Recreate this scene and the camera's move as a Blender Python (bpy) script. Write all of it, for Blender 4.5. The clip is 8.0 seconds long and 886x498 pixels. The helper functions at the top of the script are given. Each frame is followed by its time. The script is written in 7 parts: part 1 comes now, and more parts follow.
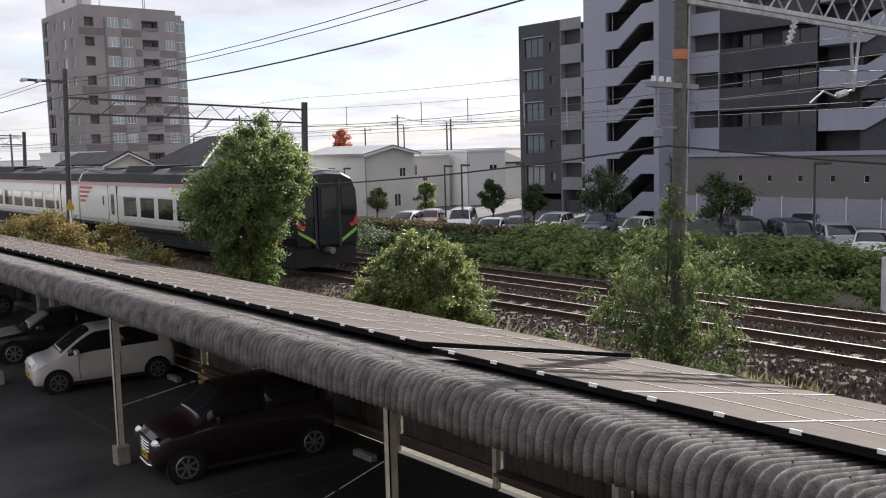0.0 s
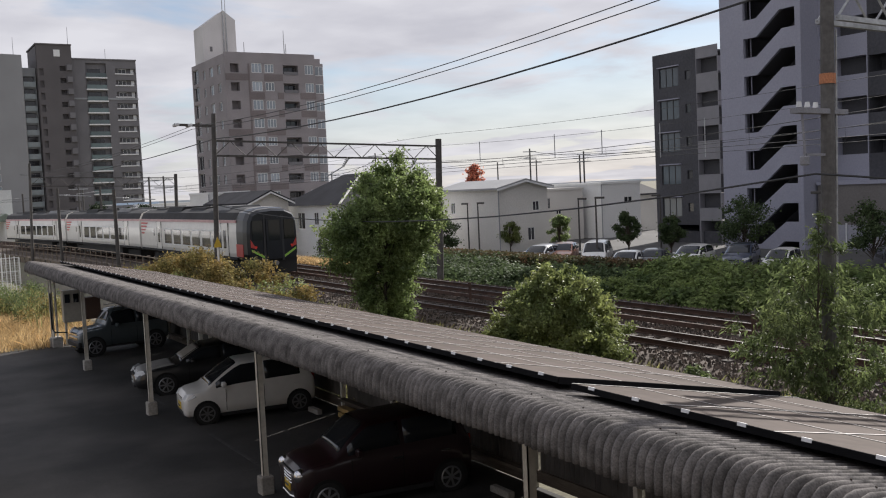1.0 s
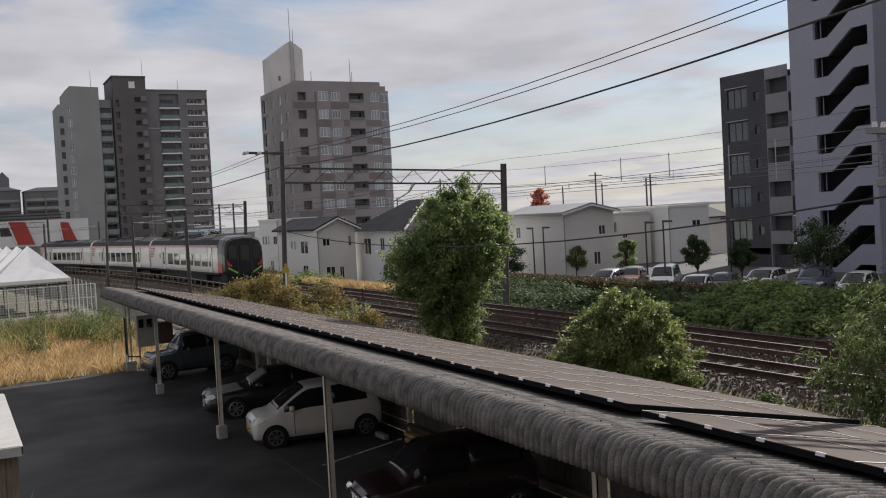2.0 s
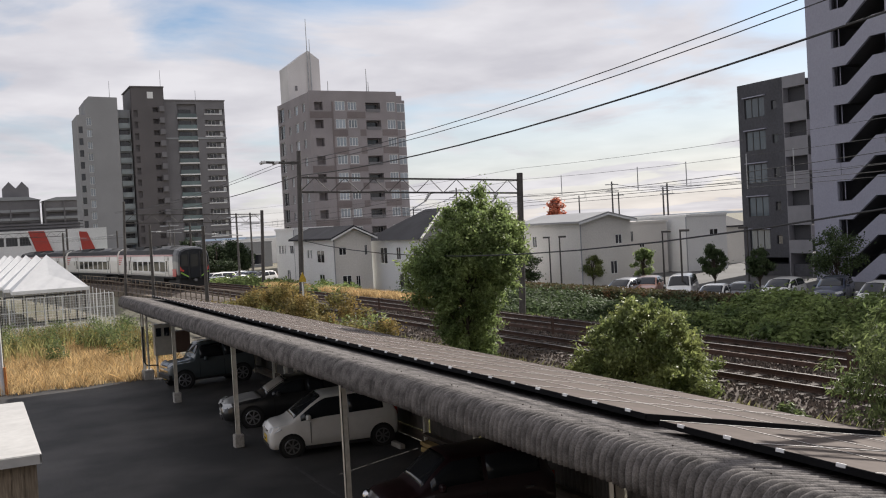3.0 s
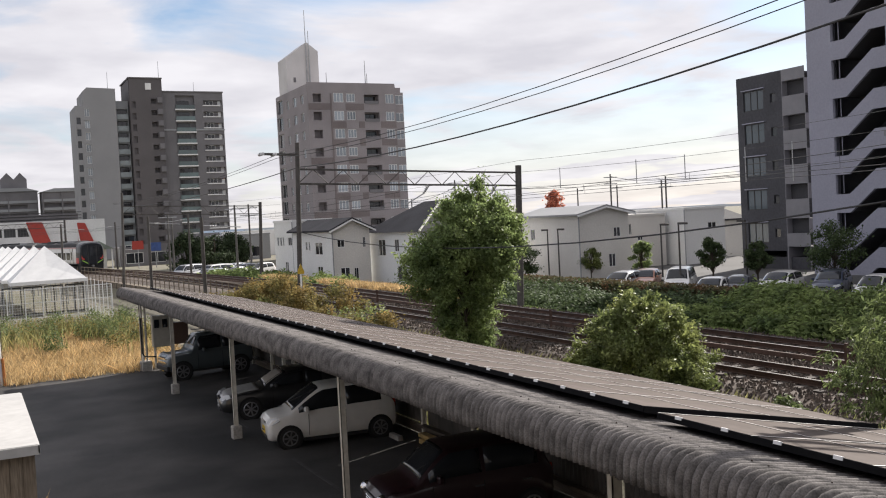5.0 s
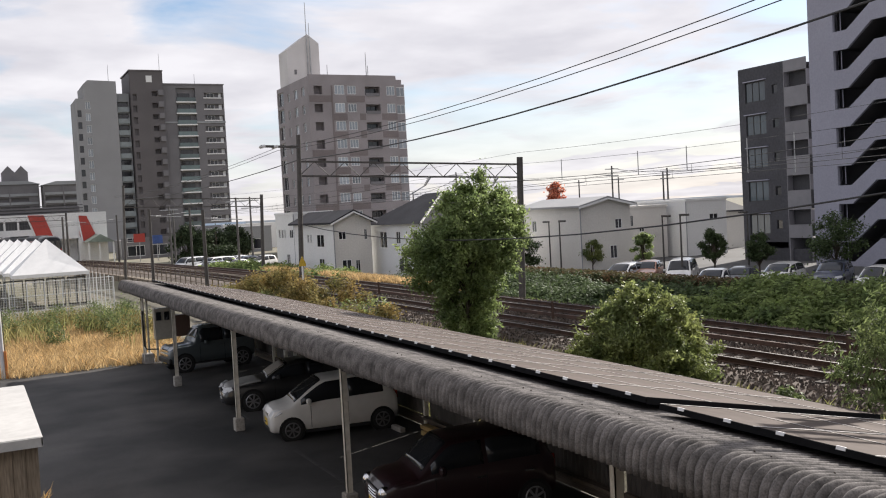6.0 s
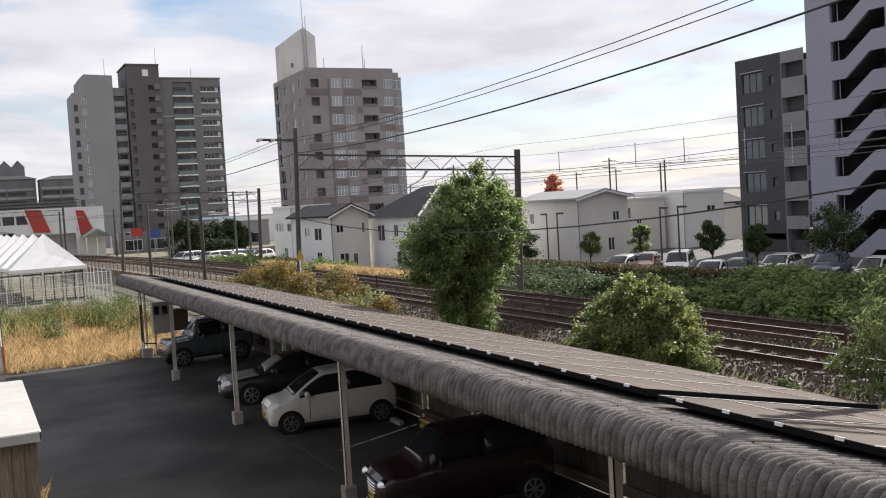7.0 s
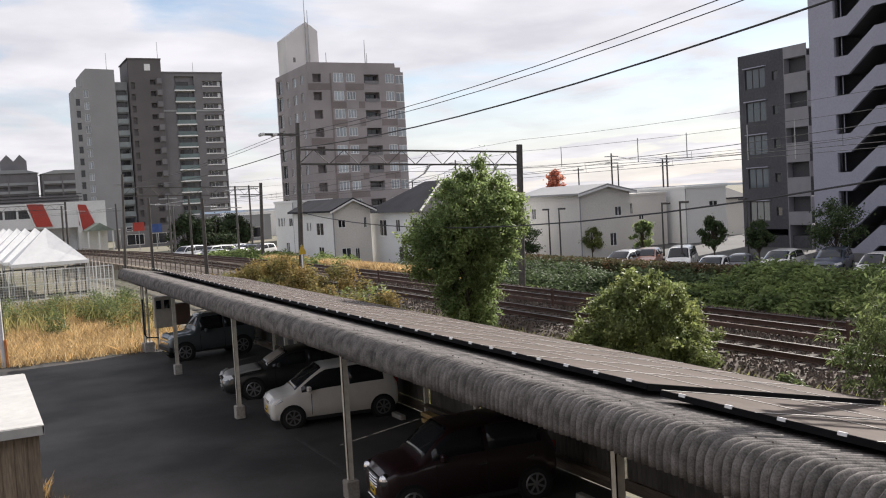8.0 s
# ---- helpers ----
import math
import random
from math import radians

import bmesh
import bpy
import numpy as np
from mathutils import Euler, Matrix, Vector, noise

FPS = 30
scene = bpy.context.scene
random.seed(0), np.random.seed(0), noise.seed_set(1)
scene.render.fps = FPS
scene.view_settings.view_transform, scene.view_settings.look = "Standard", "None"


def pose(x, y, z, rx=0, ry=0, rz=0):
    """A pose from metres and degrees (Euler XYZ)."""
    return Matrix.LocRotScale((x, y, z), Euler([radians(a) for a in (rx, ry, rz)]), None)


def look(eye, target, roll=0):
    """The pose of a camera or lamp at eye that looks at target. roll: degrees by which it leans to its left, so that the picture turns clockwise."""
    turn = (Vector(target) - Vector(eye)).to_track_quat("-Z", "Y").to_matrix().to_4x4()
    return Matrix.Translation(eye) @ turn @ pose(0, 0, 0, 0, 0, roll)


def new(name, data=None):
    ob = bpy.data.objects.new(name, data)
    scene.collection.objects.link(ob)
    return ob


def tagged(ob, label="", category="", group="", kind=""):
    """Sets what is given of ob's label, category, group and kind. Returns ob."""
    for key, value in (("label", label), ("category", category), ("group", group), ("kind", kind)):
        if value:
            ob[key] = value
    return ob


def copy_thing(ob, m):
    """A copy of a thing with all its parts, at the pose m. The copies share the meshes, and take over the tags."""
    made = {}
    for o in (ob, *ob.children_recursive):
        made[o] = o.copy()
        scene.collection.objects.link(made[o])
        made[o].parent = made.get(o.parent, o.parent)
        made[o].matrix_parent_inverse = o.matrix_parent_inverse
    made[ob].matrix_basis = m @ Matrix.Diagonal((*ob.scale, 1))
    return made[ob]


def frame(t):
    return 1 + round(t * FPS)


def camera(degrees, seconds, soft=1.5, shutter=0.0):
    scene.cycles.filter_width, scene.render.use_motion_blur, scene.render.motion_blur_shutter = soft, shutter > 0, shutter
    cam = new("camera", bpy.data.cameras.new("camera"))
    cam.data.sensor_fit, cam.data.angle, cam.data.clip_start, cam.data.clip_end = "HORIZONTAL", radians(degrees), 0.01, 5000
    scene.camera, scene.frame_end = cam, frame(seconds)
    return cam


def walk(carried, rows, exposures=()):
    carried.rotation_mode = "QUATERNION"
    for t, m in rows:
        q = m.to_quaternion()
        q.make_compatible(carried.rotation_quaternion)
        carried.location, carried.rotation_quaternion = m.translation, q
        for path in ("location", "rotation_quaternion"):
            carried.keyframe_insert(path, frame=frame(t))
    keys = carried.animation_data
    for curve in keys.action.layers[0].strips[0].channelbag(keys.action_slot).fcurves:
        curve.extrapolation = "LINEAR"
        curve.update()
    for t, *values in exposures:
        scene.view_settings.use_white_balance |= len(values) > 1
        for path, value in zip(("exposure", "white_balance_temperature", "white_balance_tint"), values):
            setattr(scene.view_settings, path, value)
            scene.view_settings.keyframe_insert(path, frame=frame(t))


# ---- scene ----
EYE = 5.66  # window height over the yard
RAIL = 1.5  # rail level over the yard
cam = camera(50.54, 8.0, soft=1.1)
walk(cam, [
    (0, pose(0.058, -0.092, EYE + 0.004, 83.92, 1.51, -39.76)),
    (0.5, pose(0.050, -0.062, EYE + 0.009, 85.27, 2.25, -34.71)),
    (1, pose(0.031, -0.049, EYE + 0.012, 86.28, 2.68, -31.72)),
    (1.5, pose(0.017, -0.033, EYE + 0.018, 87.05, 2.84, -29.66)),
    (2, pose(0.008, -0.041, EYE + 0.021, 87.99, 3.13, -27.77)),
    (3.5, pose(0.002, -0.030, EYE + 0.016, 88.63, 3.14, -26.75)),
    (4, pose(0.002, -0.025, EYE + 0.013, 88.55, 3.11, -26.89)),
    (4.5, pose(0.002, -0.031, EYE + 0.014, 88.38, 2.99, -26.92)),
    (6, pose(-0.002, -0.017, EYE + 0.007, 87.66, 3.10, -26.81)),
    (6.5, pose(-0.001, -0.006, EYE + 0.002, 87.48, 3.20, -26.86)),
    (7, pose(0.003, -0.002, EYE + 0.002, 87.22, 3.37, -26.96)),
    (7.5, pose(-0.000, 0.001, EYE + -0.000, 87.03, 3.45, -27.05)),
    (8, pose(-0.007, 0.006, EYE + -0.005, 86.93, 3.24, -26.85)),
], exposures=[(0.0, 0.82, 6250, 11), (0.5, 0.68, 6260, 11), (1.0, 0.4, 6300, 11), (1.5, 0.22, 6350, 11), (2.0, 0.16, 6380, 11), (2.7, 0.4, 6420, 11), (3.5, 0.58, 6450, 11), (4.5, 0.67, 6450, 11), (8.0, 0.73, 6420, 11)])

# ---- world and sun ----
SUN_AZ, SUN_EL = 66.0, 34.0  # azimuth clockwise from +Y
world = bpy.data.worlds.new("sky")
scene.world = world
world.use_nodes = True
wn, wl = world.node_tree.nodes, world.node_tree.links
wn.clear()
sky = wn.new("ShaderNodeTexSky")
sky.sky_type = "NISHITA"
sky.sun_disc = False
sky.sun_elevation, sky.sun_rotation = radians(SUN_EL), radians(SUN_AZ)
sky.air_density, sky.dust_density, sky.ozone_density = 1.0, 0.6, 2.0
geo = wn.new("ShaderNodeTexCoord")
sep = wn.new("ShaderNodeSeparateXYZ")
wl.new(geo.outputs["Generated"], sep.inputs[0])
# clouds lie on a flat deck: direction divided by its height
zc = wn.new("ShaderNodeMath"); zc.operation = "ADD"; zc.inputs[1].default_value = 0.12
zm = wn.new("ShaderNodeMath"); zm.operation = "MAXIMUM"; zm.inputs[1].default_value = 0.0
wl.new(sep.outputs[2], zm.inputs[0]); wl.new(zm.outputs[0], zc.inputs[0])
dv = wn.new("ShaderNodeVectorMath"); dv.operation = "DIVIDE"
cz = wn.new("ShaderNodeCombineXYZ")
for k in range(3):
    wl.new(zc.outputs[0], cz.inputs[k])
wl.new(geo.outputs["Generated"], dv.inputs[0]); wl.new(cz.outputs[0], dv.inputs[1])
cl = wn.new("ShaderNodeTexNoise")
cl.inputs["Scale"].default_value, cl.inputs["Detail"].default_value = 1.1, 7.0
cl.inputs["Roughness"].default_value, cl.inputs["Distortion"].default_value = 0.52, 0.5
drift = wn.new("ShaderNodeVectorMath"); drift.operation = "ADD"
drift.inputs[1].default_value = (1.7, -0.6, 0.0)
wl.new(dv.outputs[0], drift.inputs[0])
wl.new(drift.outputs[0], cl.inputs["Vector"])
cr = wn.new("ShaderNodeValToRGB")
cr.color_ramp.elements[0].position, cr.color_ramp.elements[0].color = 0.33, (0, 0, 0, 1)
cr.color_ramp.elements[1].position, cr.color_ramp.elements[1].color = 0.52, (1, 1, 1, 1)
wl.new(cl.outputs["Fac"], cr.inputs[0])
cl2 = wn.new("ShaderNodeTexNoise")
cl2.inputs["Scale"].default_value, cl2.inputs["Detail"].default_value = 2.3, 6.0
wl.new(dv.outputs[0], cl2.inputs["Vector"])
shade = wn.new("ShaderNodeValToRGB")
shade.color_ramp.elements[0].position, shade.color_ramp.elements[0].color = 0.3, (5.9, 5.75, 6.1, 1)
shade.color_ramp.elements[1].position, shade.color_ramp.elements[1].color = 0.65, (7.75, 7.55, 7.75, 1)
wl.new(cl2.outputs["Fac"], shade.inputs[0])
mx = wn.new("ShaderNodeMix"); mx.data_type = "RGBA"
fa = wn.new("ShaderNodeMath"); fa.operation = "MULTIPLY"; fa.inputs[1].default_value = 0.96
hz = wn.new("ShaderNodeMapRange")  # the deck closes towards the horizon
hz.inputs[1].default_value, hz.inputs[2].default_value, hz.inputs[3].default_value, hz.inputs[4].default_value = 0.02, 0.2, 0.8, 0.0
wl.new(sep.outputs[2], hz.inputs[0])
hm = wn.new("ShaderNodeMath"); hm.operation = "MAXIMUM"
wl.new(cr.outputs[0], hm.inputs[0]); wl.new(hz.outputs[0], hm.inputs[1])
wl.new(hm.outputs[0], fa.inputs[0]); wl.new(fa.outputs[0], mx.inputs[0])
wl.new(sky.outputs[0], mx.inputs[6]); wl.new(shade.outputs[0], mx.inputs[7])
bg = wn.new("ShaderNodeBackground")
bg.inputs[1].default_value = 0.075
out = wn.new("ShaderNodeOutputWorld")
wl.new(mx.outputs[2], bg.inputs[0]); wl.new(bg.outputs[0], out.inputs[0])
sun_data = bpy.data.lights.new("sun", "SUN")
sun_data.energy, sun_data.angle, sun_data.color = 5.0, radians(0.6), (1.0, 0.94, 0.86)
sun = new("sun", sun_data)
sa, se = radians(SUN_AZ), radians(SUN_EL)
sun.matrix_world = look((60, 40, 60), (60 - math.sin(sa) * math.cos(se), 40 - math.cos(sa) * math.cos(se), 60 - math.sin(se)))

# ---- materials ----
MATS = {}


def mat(name, col, rough=0.8, var=0.25, fine=40.0, coarse=1.2, bump=0.15, metal=0.0, tint=None, spec=0.5, rand=0.0, island=0.0, stretch=(1, 1, 1), coat=0.0):
    """A surface with grain and stains at two real-world sizes."""
    if name in MATS:
        return MATS[name]
    m = bpy.data.materials.new(name)
    MATS[name] = m
    m.use_nodes = True
    n, l = m.node_tree.nodes, m.node_tree.links
    b = n["Principled BSDF"]
    tc = n.new("ShaderNodeTexCoord")
    mp = n.new("ShaderNodeMapping")
    mp.inputs["Scale"].default_value = stretch
    l.new(tc.outputs["Object"], mp.inputs[0])
    big, small = n.new("ShaderNodeTexNoise"), n.new("ShaderNodeTexNoise")
    big.inputs["Scale"].default_value, big.inputs["Detail"].default_value = coarse, 5
    small.inputs["Scale"].default_value, small.inputs["Detail"].default_value = fine, 3
    l.new(mp.outputs[0], big.inputs["Vector"])
    l.new(mp.outputs[0], small.inputs["Vector"])
    c2 = tint or tuple(v * (1 - 1.6 * var) for v in col)
    mix = n.new("ShaderNodeMix"); mix.data_type = "RGBA"
    mix.inputs[6].default_value, mix.inputs[7].default_value = (*col, 1), (*c2, 1)
    ramp = n.new("ShaderNodeMapRange")
    ramp.inputs[1].default_value, ramp.inputs[2].default_value = 0.35, 0.7
    l.new(big.outputs["Fac"], ramp.inputs[0])
    l.new(ramp.outputs[0], mix.inputs[0])
    hsv = n.new("ShaderNodeHueSaturation")
    mr = n.new("ShaderNodeMapRange")
    mr.inputs[3].default_value, mr.inputs[4].default_value = 1 - var, 1 + var
    mr.inputs[1].default_value, mr.inputs[2].default_value = 0.3, 0.7
    l.new(small.outputs["Fac"], mr.inputs[0])
    val = mr.outputs[0]
    for amount, node, sock in ((rand, "ShaderNodeObjectInfo", "Random"), (island, "ShaderNodeNewGeometry", "Random Per Island")):
        if amount:
            oi = n.new(node)
            r2 = n.new("ShaderNodeMapRange")
            r2.inputs[3].default_value, r2.inputs[4].default_value = 1 - amount, 1 + amount
            l.new(oi.outputs[sock], r2.inputs[0])
            mu = n.new("ShaderNodeMath"); mu.operation = "MULTIPLY"
            l.new(val, mu.inputs[0]); l.new(r2.outputs[0], mu.inputs[1])
            val = mu.outputs[0]
    l.new(val, hsv.inputs["Value"])
    l.new(mix.outputs[2], hsv.inputs["Color"])
    l.new(hsv.outputs[0], b.inputs["Base Color"])
    b.inputs["Roughness"].default_value, b.inputs["Metallic"].default_value = rough, metal
    b.inputs["Specular IOR Level"].default_value = spec
    b.inputs["Coat Weight"].default_value, b.inputs["Coat Roughness"].default_value = coat, 0.08
    if bump:
        bp = n.new("ShaderNodeBump")
        bp.inputs["Strength"].default_value, bp.inputs["Distance"].default_value = bump, 0.01
        l.new(small.outputs["Fac"], bp.inputs["Height"])
        l.new(bp.outputs[0], b.inputs["Normal"])
    return m


def leafy(name, col, tint, thru=0.35, coarse=0.9, rough=0.62):
    """Leaves: a gloss over a surface that lets some light through."""
    m = mat(name, col, rough, 0.2, 3.0, coarse, 0.0, tint=tint, island=0.5, spec=0.12 if rough > 0.55 else 0.3)
    n, l = m.node_tree.nodes, m.node_tree.links
    b, o = n["Principled BSDF"], n["Material Output"]
    tr = n.new("ShaderNodeBsdfTranslucent")
    l.new(b.inputs["Base Color"].links[0].from_socket, tr.inputs[0])
    ms = n.new("ShaderNodeMixShader")
    ms.inputs[0].default_value = thru
    l.new(b.outputs[0], ms.inputs[1]); l.new(tr.outputs[0], ms.inputs[2])
    l.new(ms.outputs[0], o.inputs[0])
    return m


def glass(name, col=(0.02, 0.025, 0.03), rough=0.06, rand=0.4):
    return mat(name, col, rough, 0.1, 0.7, 0.3, 0.0, spec=0.6, rand=rand)


# ---- mesh tools ----
def box(bm, x0, y0, z0, x1, y1, z1, bevel=0.0):
    vs = [bm.verts.new(p) for p in ((x0, y0, z0), (x1, y0, z0), (x1, y1, z0), (x0, y1, z0), (x0, y0, z1), (x1, y0, z1), (x1, y1, z1), (x0, y1, z1))]
    fs = [bm.faces.new([vs[i] for i in q]) for q in ((3, 2, 1, 0), (4, 5, 6, 7), (0, 1, 5, 4), (1, 2, 6, 5), (2, 3, 7, 6), (3, 0, 4, 7))]
    if bevel:
        bmesh.ops.bevel(bm, geom=list({e for f in fs for e in f.edges}), offset=bevel, segments=1, affect="EDGES")
    return fs


def tube(bm, pts, r, sides=8, r2=None):
    """A round bar along points; r2: the radius at its end."""
    pts = [Vector(p) for p in pts]
    rings = []
    for i, p in enumerate(pts):
        d = (pts[min(i + 1, len(pts) - 1)] - pts[max(i - 1, 0)]).normalized()
        a = d.cross(Vector((0, 0, 1)) if abs(d.z) < 0.95 else Vector((1, 0, 0))).normalized()
        b = d.cross(a)
        rr = r if r2 is None else r + (r2 - r) * i / (len(pts) - 1)
        rings.append([bm.verts.new(p + rr * (math.cos(k * math.tau / sides) * a + math.sin(k * math.tau / sides) * b)) for k in range(sides)])
    for q, w in zip(rings, rings[1:]):
        for k in range(sides):
            bm.faces.new((q[k], q[(k + 1) % sides], w[(k + 1) % sides], w[k]))
    bm.faces.new(rings[0][::-1]); bm.faces.new(rings[-1])


def prism(bm, pts, n):
    """A flat outline (3D points) thickened by the vector n."""
    a = [bm.verts.new(p) for p in pts]
    b = [bm.verts.new(Vector(p) + Vector(n)) for p in pts]
    bm.faces.new(a[::-1]); bm.faces.new(b)
    for i in range(len(a)):
        j = (i + 1) % len(a)
        bm.faces.new((a[i], a[j], b[j], b[i]))


def mesh(name, bm, m, smooth=False):
    bmesh.ops.recalc_face_normals(bm, faces=bm.faces)
    me = bpy.data.meshes.new(name)
    bm.to_mesh(me); bm.free()
    me.materials.append(m)
    if smooth:
        for p in me.polygons:
            p.use_smooth = True
    return me


def part(name, bm, m, parent=None, label="", smooth=False):
    ob = new(name, mesh(name, bm, m, smooth))
    if parent:
        ob.parent = parent
    return tagged(ob, label)


def piece(name, me, parent, m):
    """One more object on shared mesh data, under its thing."""
    ob = new(name, me)
    ob.parent = parent
    ob.matrix_basis = m
    return ob


def boxpart(name, dims, m, parent=None, label="", bevel=0.0):
    bm = bmesh.new()
    box(bm, *dims, bevel)
    return part(name, bm, m, parent, label)


def empty(name, m, label, category, group="", kind=""):
    ob = new(name)
    ob.matrix_basis = m
    return tagged(ob, label, category, group, kind)


def facade(bm, o, u, n, w, h, holes):
    """A wall face from o along u and up; n points inwards. holes: (u0, v0, u1, v1, depth) are sunk, with reveals and a back."""
    o, u, n, up = Vector(o), Vector(u), Vector(n), Vector((0, 0, 1))
    us = sorted({0.0, w, *(round(q[k], 3) for q in holes for k in (0, 2))})
    vs = sorted({0.0, h, *(round(q[k], 3) for q in holes for k in (1, 3))})
    p = lambda a, b, d=0.0: bm.verts.new(o + u * a + up * b + n * d)
    for i in range(len(us) - 1):
        for j in range(len(vs) - 1):
            cu, cv = (us[i] + us[i + 1]) / 2, (vs[j] + vs[j + 1]) / 2
            if not any(q[0] < cu < q[2] and q[1] < cv < q[3] for q in holes):
                bm.faces.new((p(us[i], vs[j]), p(us[i + 1], vs[j]), p(us[i + 1], vs[j + 1]), p(us[i], vs[j + 1])))
    for a, b, c, d, k in holes:
        bm.faces.new((p(a, b, k), p(c, b, k), p(c, d, k), p(a, d, k)))
        for (e, f), (g, i) in (((a, b), (c, b)), ((c, b), (c, d)), ((c, d), (a, d)), ((a, d), (a, b))):
            bm.faces.new((p(e, f), p(g, i), p(g, i, k), p(e, f, k)))


def window(parent, m, w, h, frame_mat, glass_mat, mullions=1, depth=0.06):
    """A window in its opening (x across, z up from its lower middle, y outwards is negative): frame > pane."""
    key = (round(w, 2), round(h, 2), mullions, frame_mat.name)
    if key not in WIN:
        bm = bmesh.new()
        t = min(0.07, w * 0.06)
        us = [-w / 2, -w / 2 + t]
        for k in range(mullions):
            x = -w / 2 + w * (k + 1) / (mullions + 1)
            us += [x - t * 0.5, x + t * 0.5]
        us += [w / 2 - t, w / 2]
        gv = [[bm.verts.new((x, -depth, z)) for x in us] for z in (0, t, h - t, h)]
        fs = [bm.faces.new((gv[r][c], gv[r][c + 1], gv[r + 1][c + 1], gv[r + 1][c])) for r in range(3) for c in range(len(us) - 1) if r != 1 or c % 2 == 0]
        ex = bmesh.ops.extrude_face_region(bm, geom=fs)
        bmesh.ops.translate(bm, vec=(0, depth, 0), verts=[g for g in ex["geom"] if isinstance(g, bmesh.types.BMVert)])
        WIN[key] = (mesh("window", bm, frame_mat), w, h)
    me = WIN[key][0]
    fr = piece("window", me, parent, m)
    gk = (round(w, 2), round(h, 2), glass_mat.name)
    if gk not in WIN:
        bm = bmesh.new()
        box(bm, -w / 2 + 0.02, -0.03, 0.02, w / 2 - 0.02, -0.005, h - 0.02)
        WIN[gk] = mesh("pane", bm, glass_mat)
    piece("pane", WIN[gk], fr, Matrix())
    return fr


WIN = {}


def leaves(name, m, clumps, count, size, seed, parent=None, stuff=False, flat=0.0, label=""):
    """A crown of single leaves: clumps are (x, y, z, rx, ry, rz); leaves lie near the clumps' outsides."""
    rng = np.random.default_rng(seed)
    cl_ = np.array(clumps, float)
    wgt = (cl_[:, 3] * cl_[:, 4] * cl_[:, 5]) ** 0.67
    k = rng.choice(len(cl_), count, p=wgt / wgt.sum())
    d = rng.normal(size=(count, 3)); d /= np.linalg.norm(d, axis=1)[:, None]
    r = rng.uniform(0.25, 1.0, count) ** 0.45 * rng.normal(1.0, 0.16, count) * np.where(rng.random(count) < 0.22, rng.uniform(1.0, 1.7, count), 1.0)
    c = cl_[k, :3] + d * cl_[k, 3:] * r[:, None]
    nrm = d * 0.6 + rng.normal(size=(count, 3)) * 0.6 + np.array([0, 0, 0.5 + flat])
    nrm /= np.linalg.norm(nrm, axis=1)[:, None]
    a = np.cross(nrm, rng.normal(size=(count, 3))); a /= np.linalg.norm(a, axis=1)[:, None]
    b = np.cross(nrm, a)
    s = size * rng.uniform(0.6, 1.3, count)[:, None]
    a, b = a * s, b * s * 0.55
    v = np.stack([c - a, c - 0.2 * a + b, c + a + nrm * s * -0.25, c - 0.2 * a - b], 1).reshape(-1, 3)
    me = bpy.data.meshes.new(name)
    me.from_pydata(v.tolist(), [], np.arange(count * 4).reshape(-1, 4).tolist())
    me.materials.append(m)
    ob = new(name, me)
    if parent:
        ob.parent = parent
    if stuff:
        ob["kind"] = "stuff"
    return tagged(ob, label)


def blades(name, m, spots, height, width, seed, lean=0.35):
    """Grass: single tapering blades at the spots (an array of x, y, z)."""
    rng = np.random.default_rng(seed)
    n_ = len(spots)
    th = rng.uniform(0, math.tau, n_)
    h_ = height * rng.uniform(0.5, 1.25, n_)
    side = np.stack([np.cos(th), np.sin(th), np.zeros(n_)], 1) * width
    tip = spots + np.stack([rng.normal(0, lean, n_) * h_, rng.normal(0, lean, n_) * h_, h_], 1)
    mid = spots * 0.45 + tip * 0.55 + np.stack([np.zeros(n_), np.zeros(n_), h_ * 0.12], 1)
    v = np.stack([spots - side, spots + side, mid + side * 0.7, tip, mid - side * 0.7], 1).reshape(-1, 3)
    me = bpy.data.meshes.new(name)
    me.from_pydata(v.tolist(), [], np.arange(n_ * 5).reshape(-1, 5).tolist())
    me.materials.append(m)
    return new(name, me)


def track_x(y, x0):
    """The tracks run along Y and bend to the left past Y = 55."""
    return x0 - max(0.0, y - 55.0) ** 2 / 780.0

# ---- ground ----
SOIL = mat("soil", (0.17, 0.15, 0.115), 0.95, 0.3, 9.0, 0.15, 0.5, tint=(0.12, 0.12, 0.075))
ASPHALT = mat("asphalt", (0.022, 0.022, 0.022), 0.8, 0.3, 55.0, 0.3, 0.35, tint=(0.085, 0.08, 0.076), spec=0.3)
ASPHALT_OLD = mat("old_asphalt", (0.09, 0.088, 0.085), 0.9, 0.2, 30.0, 0.2, 0.2)
CONCRETE = mat("concrete", (0.36, 0.34, 0.31), 0.9, 0.2, 18.0, 0.9, 0.25, tint=(0.2, 0.185, 0.165))
PAINT_LINE = mat("worn_line_paint", (0.062, 0.06, 0.058), 0.85, 0.4, 14.0, 2.0, 0.1, tint=(0.05, 0.048, 0.046))


def ground_height(x, y):
    q = x + (17.8 - track_x(y, 17.8))
    for a, b, za, zb in ((-9e9, 10.8, 0, 0), (10.8, 13.6, 0.0, 1.05), (13.6, 24.0, 1.05, 1.05), (24.0, 27.5, 1.05, 0.35), (27.5, 31, 0.35, 0.0), (31, 9e9, 0, 0)):
        if a <= q <= b:
            return za + (zb - za) * ((q - a) / (b - a) if b - a < 1e6 else 0)


